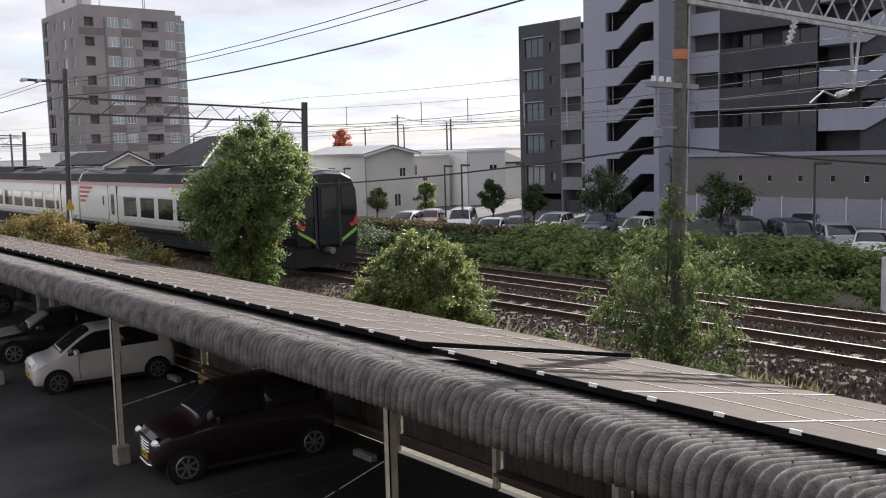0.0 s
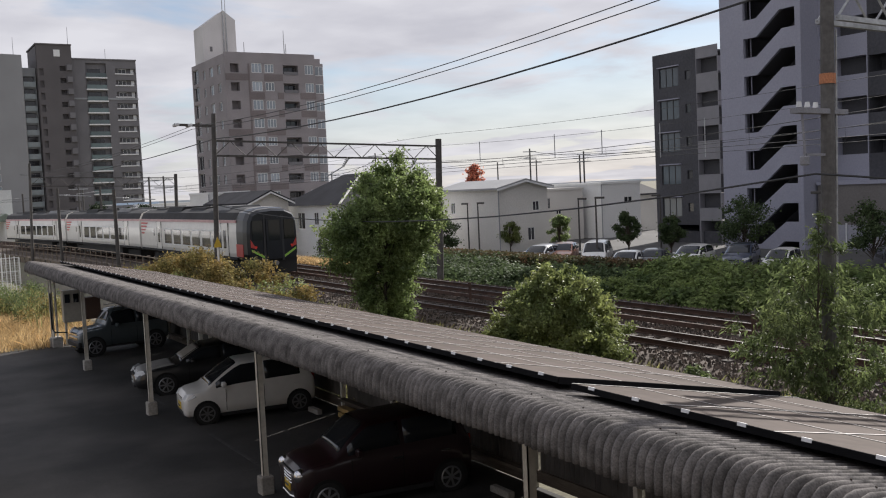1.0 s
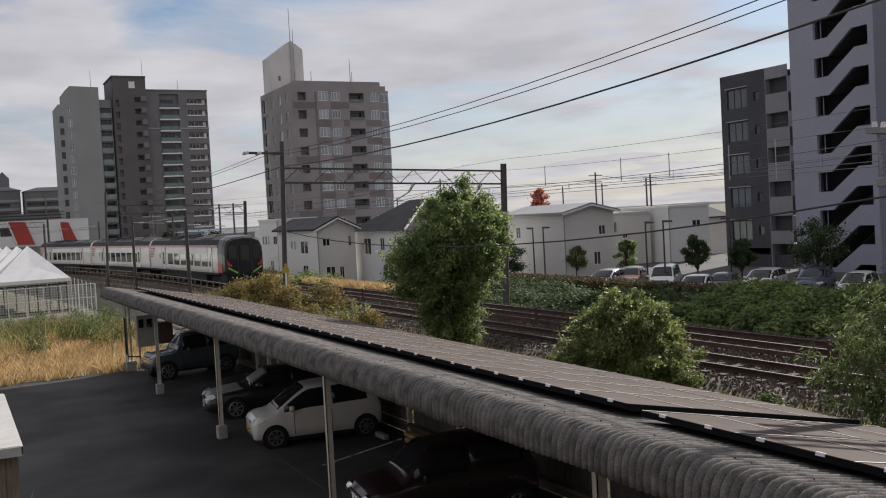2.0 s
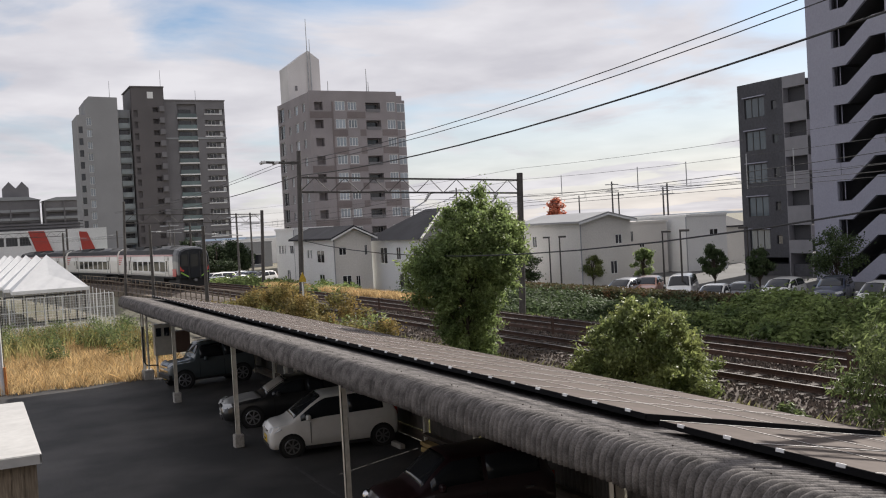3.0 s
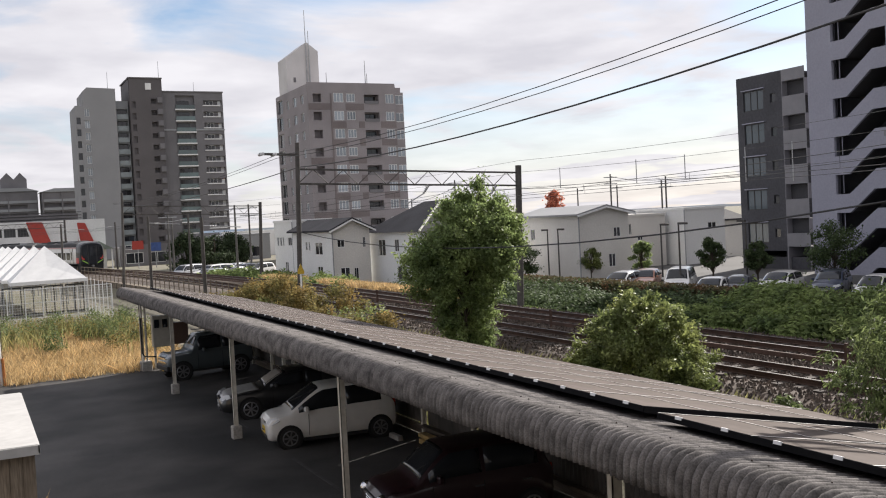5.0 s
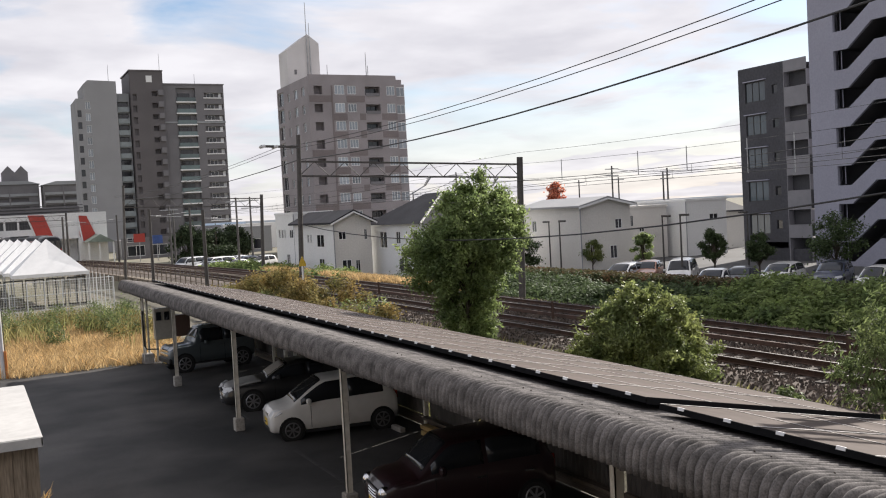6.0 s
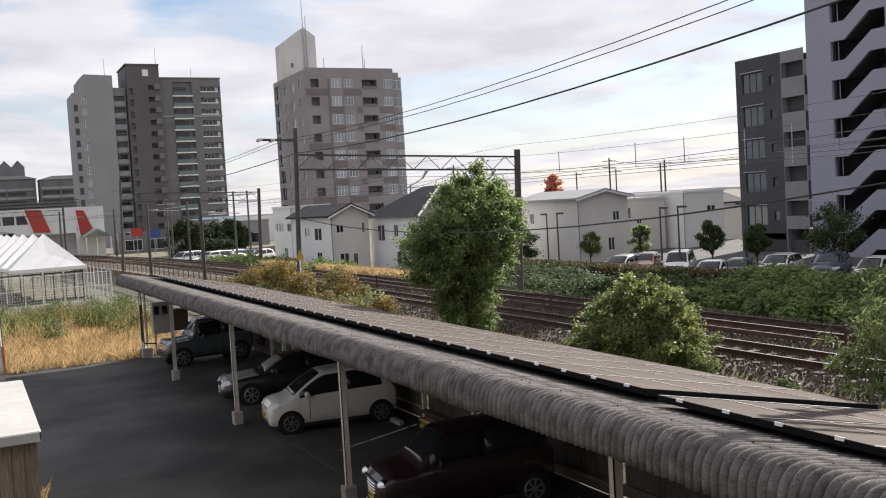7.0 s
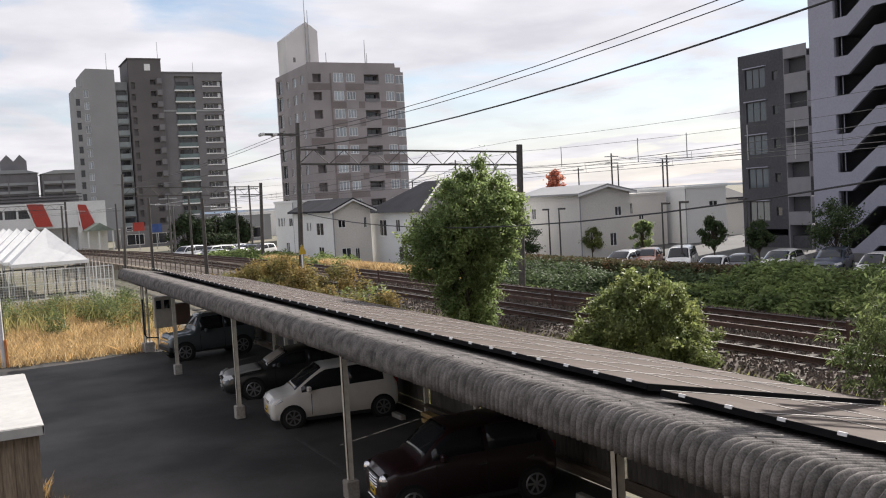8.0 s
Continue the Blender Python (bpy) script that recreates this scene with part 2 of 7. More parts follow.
bm = bmesh.new()
xs = [-2500, -600, -150, -40, -10, 0, 5, 10.8, 12, 13.6, 16, 20, 24, 25.5, 27.5, 29, 31, 36, 45, 70, 120, 300, 800, 2500]
ys = [-2500, -600, -120, -30, 0] + [8 * k for k in range(1, 9)] + [75, 90, 105, 120, 140, 160, 190, 220, 300, 500, 1000, 2500]
grid = []
for y in ys:
    off = track_x(y, 17.8) - 17.8
    grid.append([bm.verts.new((x + (off if 0 < x < 100 else 0), y, ground_height(x + (off if 0 < x < 100 else 0), y))) for x in xs])
for a, b in zip(grid, grid[1:]):
    for i in range(len(xs) - 1):
        bm.faces.new((a[i], a[i + 1], b[i + 1], b[i]))
tagged(part("ground", bm, SOIL), "dry soil and short autumn grass around the railway", "ground", kind="structure")

# asphalt yard before the camera's building, with a slightly crooked far edge
bm = bmesh.new()
prism(bm, [(-30, -30, -0.1), (10.4, -30, -0.1), (10.4, 41.6, -0.1), (6.5, 40.7, -0.1), (4.9, 40.4, -0.1), (3.4, 40.5, -0.1), (2.3, 40.5, -0.1), (1.2, 40.9, -0.1), (-30, 41.2, -0.1)], (0, 0, 0.11))
yard = tagged(part("yard", bm, ASPHALT), "dark worn asphalt of the parking yard", "yard", kind="structure")
for x0, y0, x1, y1 in ((6.72, 18.7, 6.8, 22.1), (6.3, 13.9, 9.6, 13.98), (6.75, 26.2, 6.83, 30.0), (6.4, 18.5, 9.0, 18.57)):
    boxpart("bay_line", (x0, y0, 0.0, x1, y1, 0.0145), PAINT_LINE, yard)

# car park beyond the tracks
bm = bmesh.new()
prism(bm, [(33.5, 8, -0.1), (130, 8, -0.1), (130, 150, -0.1), (60, 150, -0.1), (44, 92, -0.1), (33.5, 60, -0.1)], (0, 0, 0.108))
tagged(part("car_park", bm, ASPHALT_OLD), "grey asphalt car park behind the hedge", "car park", kind="structure")

# ---- assumed building the camera looks from (never in view), toned for its bounce light ----
bm = bmesh.new()
box(bm, -9, -12, 0, -0.6, 12, 4.6)
tagged(part("wall_house", bm, mat("render_wall", (0.2, 0.18, 0.16), 0.9, 0.15)), "assumed plain house wall out of view, toned for bounce light", "wall", kind="structure")

# ---- carport ----
SLATE = mat("weathered_fibre_cement", (0.2, 0.187, 0.18), 0.97, 0.3, 60.0, 5.0, 0.2, tint=(0.085, 0.08, 0.077), spec=0.06)
STEEL = mat("painted_steel_cream", (0.68, 0.65, 0.57), 0.6, 0.12, 9.0, 1.2, 0.1, tint=(0.5, 0.45, 0.37))
BOARD = mat("weathered_board", (0.14, 0.11, 0.085), 0.9, 0.3, 14.0, 1.5, 0.3, stretch=(1, 0.25, 4), rand=0.25)
BLACK_METAL = mat("black_anodised_frame", (0.009, 0.009, 0.010), 0.85, 0.2, 20, 2, 0.05, spec=0.1)
CELL = mat("thin_film_glass", (0.10, 0.082, 0.072), 0.75, 0.12, 4.0, 0.35, 0.03, tint=(0.12, 0.10, 0.09), spec=0.06, rand=0.06)
CLIP = mat("bare_aluminium", (0.8, 0.8, 0.8), 0.5, 0.05, 20, 3, 0.05, metal=0.2)
Y0, Y1 = -6.0, 41.0
CARPORT = empty("carport", pose(0, 0, 0), "long carport with a weathered corrugated roof and curved eave", "carport")


def roof_z(x):
    return 3.36 - 0.195 * (x - 6.1)


# corrugated sheets: pitch 0.105 m, bent round over the eave; each sheet is about 0.95 m broad
PITCH = 0.105
prof = [(5.44, 3.08), (5.44, 3.18), (5.445, 3.26), (5.465, 3.335), (5.505, 3.40), (5.57, 3.445), (5.66, 3.46), (5.8, 3.44), (6.4, 3.32), (7.4, 3.12), (8.6, 2.88), (10.7, 2.46)]
dirs = []
for i in range(len(prof)):
    a, b = prof[max(i - 1, 0)], prof[min(i + 1, len(prof) - 1)]
    d = Vector((b[0] - a[0], b[1] - a[1])).normalized()
    dirs.append((-d.y, d.x))
STEP = PITCH / 10
sheet_n, y, waves = 0, Y0, 9
while y < Y1:
    bm = bmesh.new()
    lift = 0.003 * (sheet_n % 2) + random.uniform(-0.002, 0.002)
    drop = random.uniform(-0.02, 0.02)
    cols = []
    for k in range(waves * 10 + 8):
        yy = y + k * STEP
        w = 0.07 * abs(math.cos((yy - Y0) / PITCH * math.pi)) ** 0.6 - 0.045
        v = 0.056 * (0.5 + 0.5 * math.cos((yy - Y0) / PITCH * math.tau)) - 0.03
        ring = []
        for i, (px_, pz_) in enumerate(prof):
            o = (w + (v - w) * min(max((i - 3) / 3, 0.0), 1.0) + lift) * (1 if i else 0.85)
            ring.append(bm.verts.new((px_ + dirs[i][0] * o, yy, pz_ + dirs[i][1] * o + (drop if i == 0 else 0) + 0.004 * noise.noise((px_ * 14, yy * 14, 0)) + 0.003 * noise.noise((px_ * 40, yy * 40, 3)))))
        cols.append(ring)
    for a, b in zip(cols, cols[1:]):
        for i in range(len(prof) - 1):
            bm.faces.new((a[i], a[i + 1], b[i + 1], b[i]))
    ob = part("roof_sheet", bm, SLATE, CARPORT, smooth=True)
    so = ob.modifiers.new("thick", "SOLIDIFY"); so.thickness, so.offset = 0.006, -1
    y += waves * PITCH
    sheet_n += 1

# hook bolts through the crests
bm = bmesh.new(); tube(bm, [(0, 0, -0.03), (0, 0, 0.014)], 0.013, 6, 0.008); bolt = mesh("hook_bolt", bm, mat("rusted_bolt", (0.06, 0.045, 0.035), 0.9, 0.2))
for k in range(148):
    piece("hook_bolt", bolt, CARPORT, pose(5.86 + 0.02 * (k % 3), Y0 + PITCH * (3 * k + (k % 2)), 3.43 + 0.02))

# posts on concrete blocks, beams, rear posts
for k, y in enumerate((8.35, 16.85, 25.2, 33.65, 40.4, -0.2)):
    bm = bmesh.new()
    box(bm, 6.13, y - 0.055, 0.25, 6.145, y + 0.055, 3.26)
    box(bm, 6.13, y + 0.04, 0.25, 6.24, y + 0.055, 3.26)
    box(bm, 6.13, y - 0.055, 0.25, 6.24, y - 0.04, 3.26)
    part("post", bm, STEEL, CARPORT, "cream painted steel channel post")
    boxpart("post_base", (6.06, y - 0.13, 0, 6.32, y + 0.13, 0.36), CONCRETE, CARPORT, "rough concrete block", 0.02)
    boxpart("rear_post", (10.1, y - 0.06, 0, 10.22, y + 0.06, 2.58), STEEL, CARPORT)
    prism(bm := bmesh.new(), [(6.13, y - 0.04, 3.13), (10.2, y - 0.04, 2.36), (10.2, y - 0.04, 2.48), (6.13, y - 0.04, 3.27)], (0, 0.08, 0))
    part("rafter", bm, STEEL, CARPORT)
for x in (6.2, 7.5, 8.8, 10.15):
    z = roof_z(x) - 0.11
    boxpart("purlin", (x - 0.03, Y0, z - 0.08, x + 0.03, Y1, z), STEEL, CARPORT)

# ---- solar panels ----
LINE = mat("pale_panel_edge", (0.72, 0.68, 0.64), 0.6, 0.1, 20, 3, 0.0)


def solar_row(name, ya, yb, x0, z0, label, step=1.286):
    """Four rows of brown thin-film panels on rails, tilted with the roof."""
    arr = empty(name, Matrix(), label, "solar panels", "arrays on the carport roof")
    tilt = Matrix.Translation((x0, 0, z0)) @ Matrix.Rotation(math.atan(0.2), 4, "Y")
    pw, pl = step - 0.028, 0.968
    bm = bmesh.new(); box(bm, 0.012, 0.012 - pw / 2, -0.03, pl - 0.012, pw / 2 - 0.012, -0.001); cell = mesh("panel_glass", bm, CELL)
    bm = bmesh.new()
    for q in ((0, -pw / 2, 0.012, pw / 2), (pl - 0.012, -pw / 2, pl, pw / 2), (0.012, -pw / 2, pl - 0.012, -pw / 2 + 0.012), (0.012, pw / 2 - 0.012, pl - 0.012, pw / 2)):
        box(bm, q[0], q[1], -0.04, q[2], q[3], 0.003)
    frm = mesh("panel", bm, BLACK_METAL)
    bm = bmesh.new(); box(bm, 0.0, pw / 2 - 0.004, -0.02, pl, pw / 2 + 0.018, 0.005); edge_a = mesh("edge_strip", bm, LINE)
    bm = bmesh.new(); box(bm, pl - 0.004, -pw / 2, -0.02, pl + 0.012, pw / 2 - 0.005, 0.0045); edge_b = mesh("row_strip", bm, LINE)
    bm = bmesh.new(); box(bm, -0.012, -0.05, -0.022, 0.006, 0.05, 0.012); clip = mesh("clamp", bm, CLIP)
    n_ = int((yb - ya) / step)
    for k in range(n_):
        yc = yb - (k + 0.5) * step
        for row in range(4):
            p_ = piece("panel", frm, arr, tilt @ pose(row * (pl + 0.012), yc, 0))
            piece("panel_glass", cell, p_, Matrix())
            piece("edge_strip", edge_a, p_, Matrix())
            if row < 3:
                piece("row_strip", edge_b, p_, Matrix())
        for s_ in (-0.25, 0.25):
            piece("clamp", clip, arr, tilt @ pose(0, yc + s_ * step, 0))
    for xr in (0.22, 1.1, 2.1, 3.0, 3.7):
        ob = boxpart("mounting_rail", (xr, yb - n_ * step, -0.09, xr + 0.04, yb, -0.041), BLACK_METAL, arr)
        ob.matrix_basis = tilt
    ob = boxpart("front_apron", (-0.009, yb - n_ * step, -0.065, -0.002, yb, 0.001), BLACK_METAL, arr, "black front apron plate")
    ob.matrix_basis = tilt
    ob = boxpart("end_apron", (0.0, yb - n_ * step - 0.012, -0.075, 4 * pl, yb - n_ * step - 0.004, 0.002), BLACK_METAL, arr, "black end apron plate")
    ob.matrix_basis = tilt
    return arr


solar_row("solar_array", -5.2, 8.02, 6.58, 3.44, "near array of dull brown thin-film solar panels", 1.36)
solar_row("solar_array", 8.3, 40.4, 6.66, 3.45, "long array of dull brown thin-film solar panels", 1.282)

# ---- rear wall of the carport ----
FENCE = empty("rear_wall", pose(0, 0, 0), "rear wall of dark corrugated sheet with pale rails and a gap below", "wall")
SHEETD = mat("dark_corrugated_sheet", (0.10, 0.09, 0.08), 0.85, 0.25, 10, 1.2, 0.2, stretch=(1, 1, 0.3))
for k in range(17):
    y = Y0 + 0.6 + k * 2.75
    boxpart("wall_post", (10.30, y - 0.05, 0, 10.40, y + 0.05, 2.55), STEEL, FENCE)
    bm = bmesh.new()
    rows_ = [[bm.verts.new((10.44 + 0.018 * math.cos(j * math.pi / 2), y + 0.05 + j * 2.65 / 76, z)) for j in range(77)] for z in (0.3, 2.53)]
    for j in range(76):
        bm.faces.new((rows_[0][j], rows_[0][j + 1], rows_[1][j + 1], rows_[1][j]))
    so = part("wall_sheet", bm, SHEETD, FENCE)
    md = so.modifiers.new("thick", "SOLIDIFY"); md.thickness = 0.006
    boxpart("wall_rail", (10.36, y + 0.05, 1.5, 10.415, y + 2.7, 1.56), STEEL, FENCE)
    boxpart("low_board", (10.36, y + 0.05, 0.12 if y < 12 else 0.04, 10.42, y + 2.7, 0.34 if y < 12 else 0.29), BOARD, FENCE)
    if k % 2:
        boxpart("sill", (10.14, y + 0.05, 0.3, 10.33, y + 2.6, 0.36), BOARD, FENCE)

# ---- railway ----
BALLAST = mat("ballast", (0.10, 0.08, 0.066), 0.95, 0.4, 14.0, 0.6, 0.9, tint=(0.07, 0.05, 0.038), island=0.75)
SLEEPER = mat("concrete_sleeper", (0.075, 0.06, 0.05), 0.9, 0.25, 20, 2, 0.2, rand=0.3)
RUST = mat("rusty_rail", (0.085, 0.045, 0.03), 0.8, 0.3, 25, 2, 0.2)
RAILTOP = mat("polished_rail_head", (0.13, 0.12, 0.115), 0.6, 0.2, 25, 2, 0.0, metal=0.75)
GALV = mat("galvanised_steel", (0.42, 0.43, 0.44), 0.5, 0.2, 9, 2, 0.1, metal=0.4)
MAST = mat("dark_painted_mast", (0.075, 0.068, 0.062), 0.7, 0.2, 8, 1.5, 0.1)
POLECON = mat("pole_concrete", (0.12, 0.115, 0.11), 0.9, 0.2, 12, 1.0, 0.2, tint=(0.075, 0.07, 0.066))
WIRE = mat("wire", (0.03, 0.03, 0.032), 0.6, 0.1, 5, 1, 0.0)
PORCELAIN = mat("porcelain", (0.6, 0.6, 0.6), 0.3, 0.1, 5, 1, 0.0)
TRACKS = (17.84, 21.45)
SY = [-40 + 4 * k for k in range(24)] + [56 + 3 * k for k in range(60)]


def sweep(bm, sect, x0, ya=-40.0, yb=233.0):
    """A section of (x, z) points carried along the bending track."""
    rings = []
    for y in SY:
        if ya <= y <= yb:
            rings.append([bm.verts.new((track_x(y, x0 + sx), y, sz)) for sx, sz in sect])
    k = len(sect)
    for a, b in zip(rings, rings[1:]):
        for i in range(k):
            bm.faces.new((a[i], a[(i + 1) % k], b[(i + 1) % k], b[i]))
    bm.faces.new(rings[0]); bm.faces.new(rings[-1][::-1])


bm = bmesh.new()
sweep(bm, [(-2.75, 0.95), (-1.75, RAIL - 0.24), (-1.5, RAIL - 0.19), (1.5, RAIL - 0.19), (1.8, RAIL - 0.24), (2.11, RAIL - 0.19), (5.11, RAIL - 0.19), (5.4, RAIL - 0.24), (6.4, 0.95)], TRACKS[0])
BED = tagged(part("trackbed", bm, BALLAST), "brown stone ballast bed of the double track", "track bed", kind="structure")
rng = np.random.default_rng(5)
# loose stones over the bed
nst = 46000
base = np.array([(1, 0, -.4), (-.5, .87, -.4), (-.5, -.87, -.4), (0, 0, .9)])
yy = 5 + 50 * rng.random(nst) ** 1.5
xx = TRACKS[0] + rng.uniform(-2.8, 6.5, nst)
u = xx - TRACKS[0]
zz = np.where(u < -1.75, 0.95 + (u + 2.75) * 0.31, np.where(u > 5.4, RAIL - 0.24 - (u - 5.4) * 0.31, RAIL - 0.19))
xx = np.array([track_x(b_, a_) for a_, b_ in zip(xx, yy)])
th = rng.uniform(0, math.tau, nst)
sz = rng.uniform(0.03, 0.07, nst)
v = np.empty((nst, 4, 3))
for k in range(4):
    v[:, k, 0] = xx + sz * (base[k, 0] * np.cos(th) - base[k, 1] * np.sin(th))
    v[:, k, 1] = yy + sz * (base[k, 0] * np.sin(th) + base[k, 1] * np.cos(th))
    v[:, k, 2] = zz + sz * (base[k, 2] + 0.3)
fc = (np.arange(nst)[:, None, None] * 4 + np.array([(0, 1, 3), (1, 2, 3), (2, 0, 3)])).reshape(-1, 3)
me = bpy.data.meshes.new("ballast_stones")
me.from_pydata(v.reshape(-1, 3).tolist(), [], fc.tolist())
me.materials.append(BALLAST)
tagged(new("ballast_stones", me), "loose brown ballast stones", "ballast", kind="stuff")

for x0 in TRACKS:
    tr = empty("railway_track", pose(0, 0, 0), "narrow-gauge railway track with rusty rails and polished heads", "railway track", "double track")
    for s in (-0.566, 0.566):
        bm = bmesh.new()
        sweep(bm, [(s - 0.06, RAIL - 0.15), (s + 0.06, RAIL - 0.15), (s + 0.06, RAIL - 0.135), (s + 0.012, RAIL - 0.12), (s + 0.012, RAIL - 0.04), (s + 0.033, RAIL - 0.03), (s + 0.033, RAIL - 0.004), (s - 0.033, RAIL - 0.004), (s - 0.033, RAIL - 0.03), (s - 0.012, RAIL - 0.04), (s - 0.012, RAIL - 0.12), (s - 0.06, RAIL - 0.135)], x0)
        r_ = part("rail", bm, RUST, tr)
        bm = bmesh.new()
        sweep(bm, [(s - 0.036, RAIL - 0.004), (s + 0.036, RAIL - 0.004), (s + 0.032, RAIL), (s - 0.032, RAIL)], x0)
        part("rail_head", bm, RAILTOP, r_, "polished running surface")
    bm = bmesh.new()
    prism(bm, [(-1.0, -0.12, -0.19), (1.0, -0.12, -0.19), (1.0, -0.1, -0.148), (-1.0, -0.1, -0.148)], (0, 0.23, 0))
    sl = mesh("sleeper", bm, SLEEPER)
    for k in range(150):
        y = 2 + 0.62 * k
        piece("sleeper", sl, tr, pose(track_x(y, x0), y, RAIL + random.uniform(-0.004, 0.004), 0, 0, math.degrees(max(0, y - 55) / 390)))
# a check rail beside the far track's inner side
bm = bmesh.new()
sweep(bm, [(-0.05, RAIL - 0.15), (0.05, RAIL - 0.15), (0.03, RAIL - 0.02), (-0.03, RAIL - 0.02)], TRACKS[1] - 1.5)
tagged(part("cable_trough", bm, RUST), "rusty spare rail lying beside the far track", "rail")


def lattice(name, y, xa, xb, z, hgt, m, label, bays):
    """A portal across the tracks: mast, mast, and a triangulated beam. Those by the bend lean a little."""
    p_ = empty(name, pose(0, y, *{39.2: (0.68, 0, 2.1), 84.0: (0.68, 0, 2.1), 9.5: (0.27, 0, 1.2)}.get(y, (0, 0, 0)), 0), label, "railway portal", "portals over the tracks")
    bm = bmesh.new(); tube(bm, [(xb, 0, 0.6), (xb, 0, z + hgt + 0.35)], 0.17, 12, 0.15)
    part("far_mast", bm, MAST, p_)
    bm = bmesh.new(); tube(bm, [(xa, 0, 0.6), (xa, 0, z + hgt + 1.15)], 0.118, 12, 0.1)
    part("near_mast", bm, POLECON if name == "catenary_portal" and y < 20 else MAST, p_)
    for zz in (z, z + hgt):
        for yy in (-0.18, 0.18) if y < 20 else (0,):
            boxpart("chord", (xa, yy - 0.04, zz - 0.04, xb, yy + 0.04, zz + 0.04), m, p_)
    n_ = bays
    for k in range(n_):
        a = xa + (xb - xa) * k / n_
        b = xa + (xb - xa) * (k + 1) / n_
        for yy in (-0.18, 0.18) if y < 20 else (0,):
            bm = bmesh.new()
            tube(bm, [(a, yy, z), ((a + b) / 2, yy, z + hgt), (b, yy, z)], 0.022, 5)
            part("brace", bm, m, p_)
    return p_


def insulator(bm, p, d, n_=5):
    """A string of porcelain discs from p along d, turned in one piece."""
    p, d = Vector(p), Vector(d)
    a = d.cross(Vector((0.3, 0.2, 0.9))).normalized()
    b = d.normalized().cross(a)
    rings = []
    for k in range(n_):
        for f, r in ((0.0, 0.02), (0.15, 0.07), (0.45, 0.055), (0.6, 0.02)):
            c = p + d * ((k + f) / n_)
            rings.append([bm.verts.new(c + r * (math.cos(q * math.tau / 8) * a + math.sin(q * math.tau / 8) * b)) for q in range(8)])
    for u, w in zip(rings, rings[1:]):
        for q in range(8):
            bm.faces.new((u[q], u[(q + 1) % 8], w[(q + 1) % 8], w[q]))
    bm.faces.new(rings[0][::-1]); bm.faces.new(rings[-1])


lattice("catenary_portal", 39.2, 12.67, 23.87, 7.29, 0.63, MAST, "dark steel portal with a lattice beam over the tracks", 8)
lattice("catenary_portal", 84.0, 11.66, 23.71, 7.16, 0.72, MAST, "galvanised portal with a lattice beam over the tracks", 8)
lattice("catenary_portal", 150.0, 1.5, 13, 7.3, 0.7, MAST, "distant portal with a lattice beam over the tracks", 8)
NEARP = lattice("catenary_portal", 9.5, 13.05, 24.4, 8.05, 0.75, GALV, "near portal of a concrete pole and galvanised lattice beam", 8)

# ---- buildings ----
WHITE = mat("white_render", (0.76, 0.76, 0.755), 0.9, 0.08, 8, 0.25, 0.05, tint=(0.68, 0.68, 0.665))
LILAC = mat("pale_grey_paint", (0.33, 0.33, 0.395), 0.85, 0.06, 8, 0.2, 0.05)
BROWN = mat("brown_tile_wall", (0.066, 0.066, 0.076), 0.75, 0.2, 5, 0.3, 0.1)
TAUPE = mat("taupe_tile_wall", (0.285, 0.258, 0.262), 0.75, 0.14, 10, 0.2, 0.05)
TAUPE_L = mat("light_taupe_wall", (0.62, 0.6, 0.59), 0.8, 0.1, 10, 0.2, 0.05)
DKGREY = mat("dark_grey_tile", (0.172, 0.166, 0.174), 0.7, 0.14, 10, 0.2, 0.05)
MIDGREY = mat("mid_grey_wall", (0.30, 0.31, 0.32), 0.8, 0.1, 10, 0.2, 0.05)
# near-black for all inner parts: the shade of recesses and stair is in the colour
INNER = mat("shade_dark_inner_wall", (0.065, 0.064, 0.07), 0.85, 0.1, 8, 0.4, 0.05)
GLASS = glass("window_glass", (0.27, 0.3, 0.33), 0.08)
DGLASS = glass("dark_glass", (0.018, 0.02, 0.024), 0.05)
FRAME_W = mat("white_frame", (0.75, 0.75, 0.74), 0.5, 0.05)
FRAME_D = mat("dark_frame", (0.03, 0.03, 0.032), 0.5, 0.05)
ROOFTILE = mat("dark_roof_tile", (0.04, 0.04, 0.046), 0.8, 0.2, 14, 0.5, 0.3, spec=0.12)


def block(name, x0, y0, x1, y1, z1, m, parent):
    return boxpart(name, (x0, y0, -0.2, x1, y1, z1), m, parent)


def tower(x, y, yaw, label):
    return empty("apartment_tower", pose(x, y, 0, 0, 0, yaw), label, "apartment tower")


def add_windows(parent, wins, o, u, depth, fm, gm, mull=1):
    """Windows standing in holes of a facade: (u0, v0, u1, v1); u is +X, -Y or +Y."""
    yaw = {(1, 0): 0, (0, -1): -90, (0, 1): 90}[u]
    for a, b, c, d in wins:
        m = (a + c) / 2
        x, y = o[0] + u[0] * m, o[1] + u[1] * m
        nx, ny = (0, 1) if u == (1, 0) else ((1, 0) if u == (0, -1) else (-1, 0))
        window(parent, pose(x + nx * depth, y + ny * depth, o[2] + b, 0, 0, yaw), c - a, d - b, fm, gm, mull)


# --- apartment block with the open stair ---
BLK = empty("apartment_block", pose(0, 0, 0), "brown and pale grey apartment block with an open zigzag stair", "apartment block")
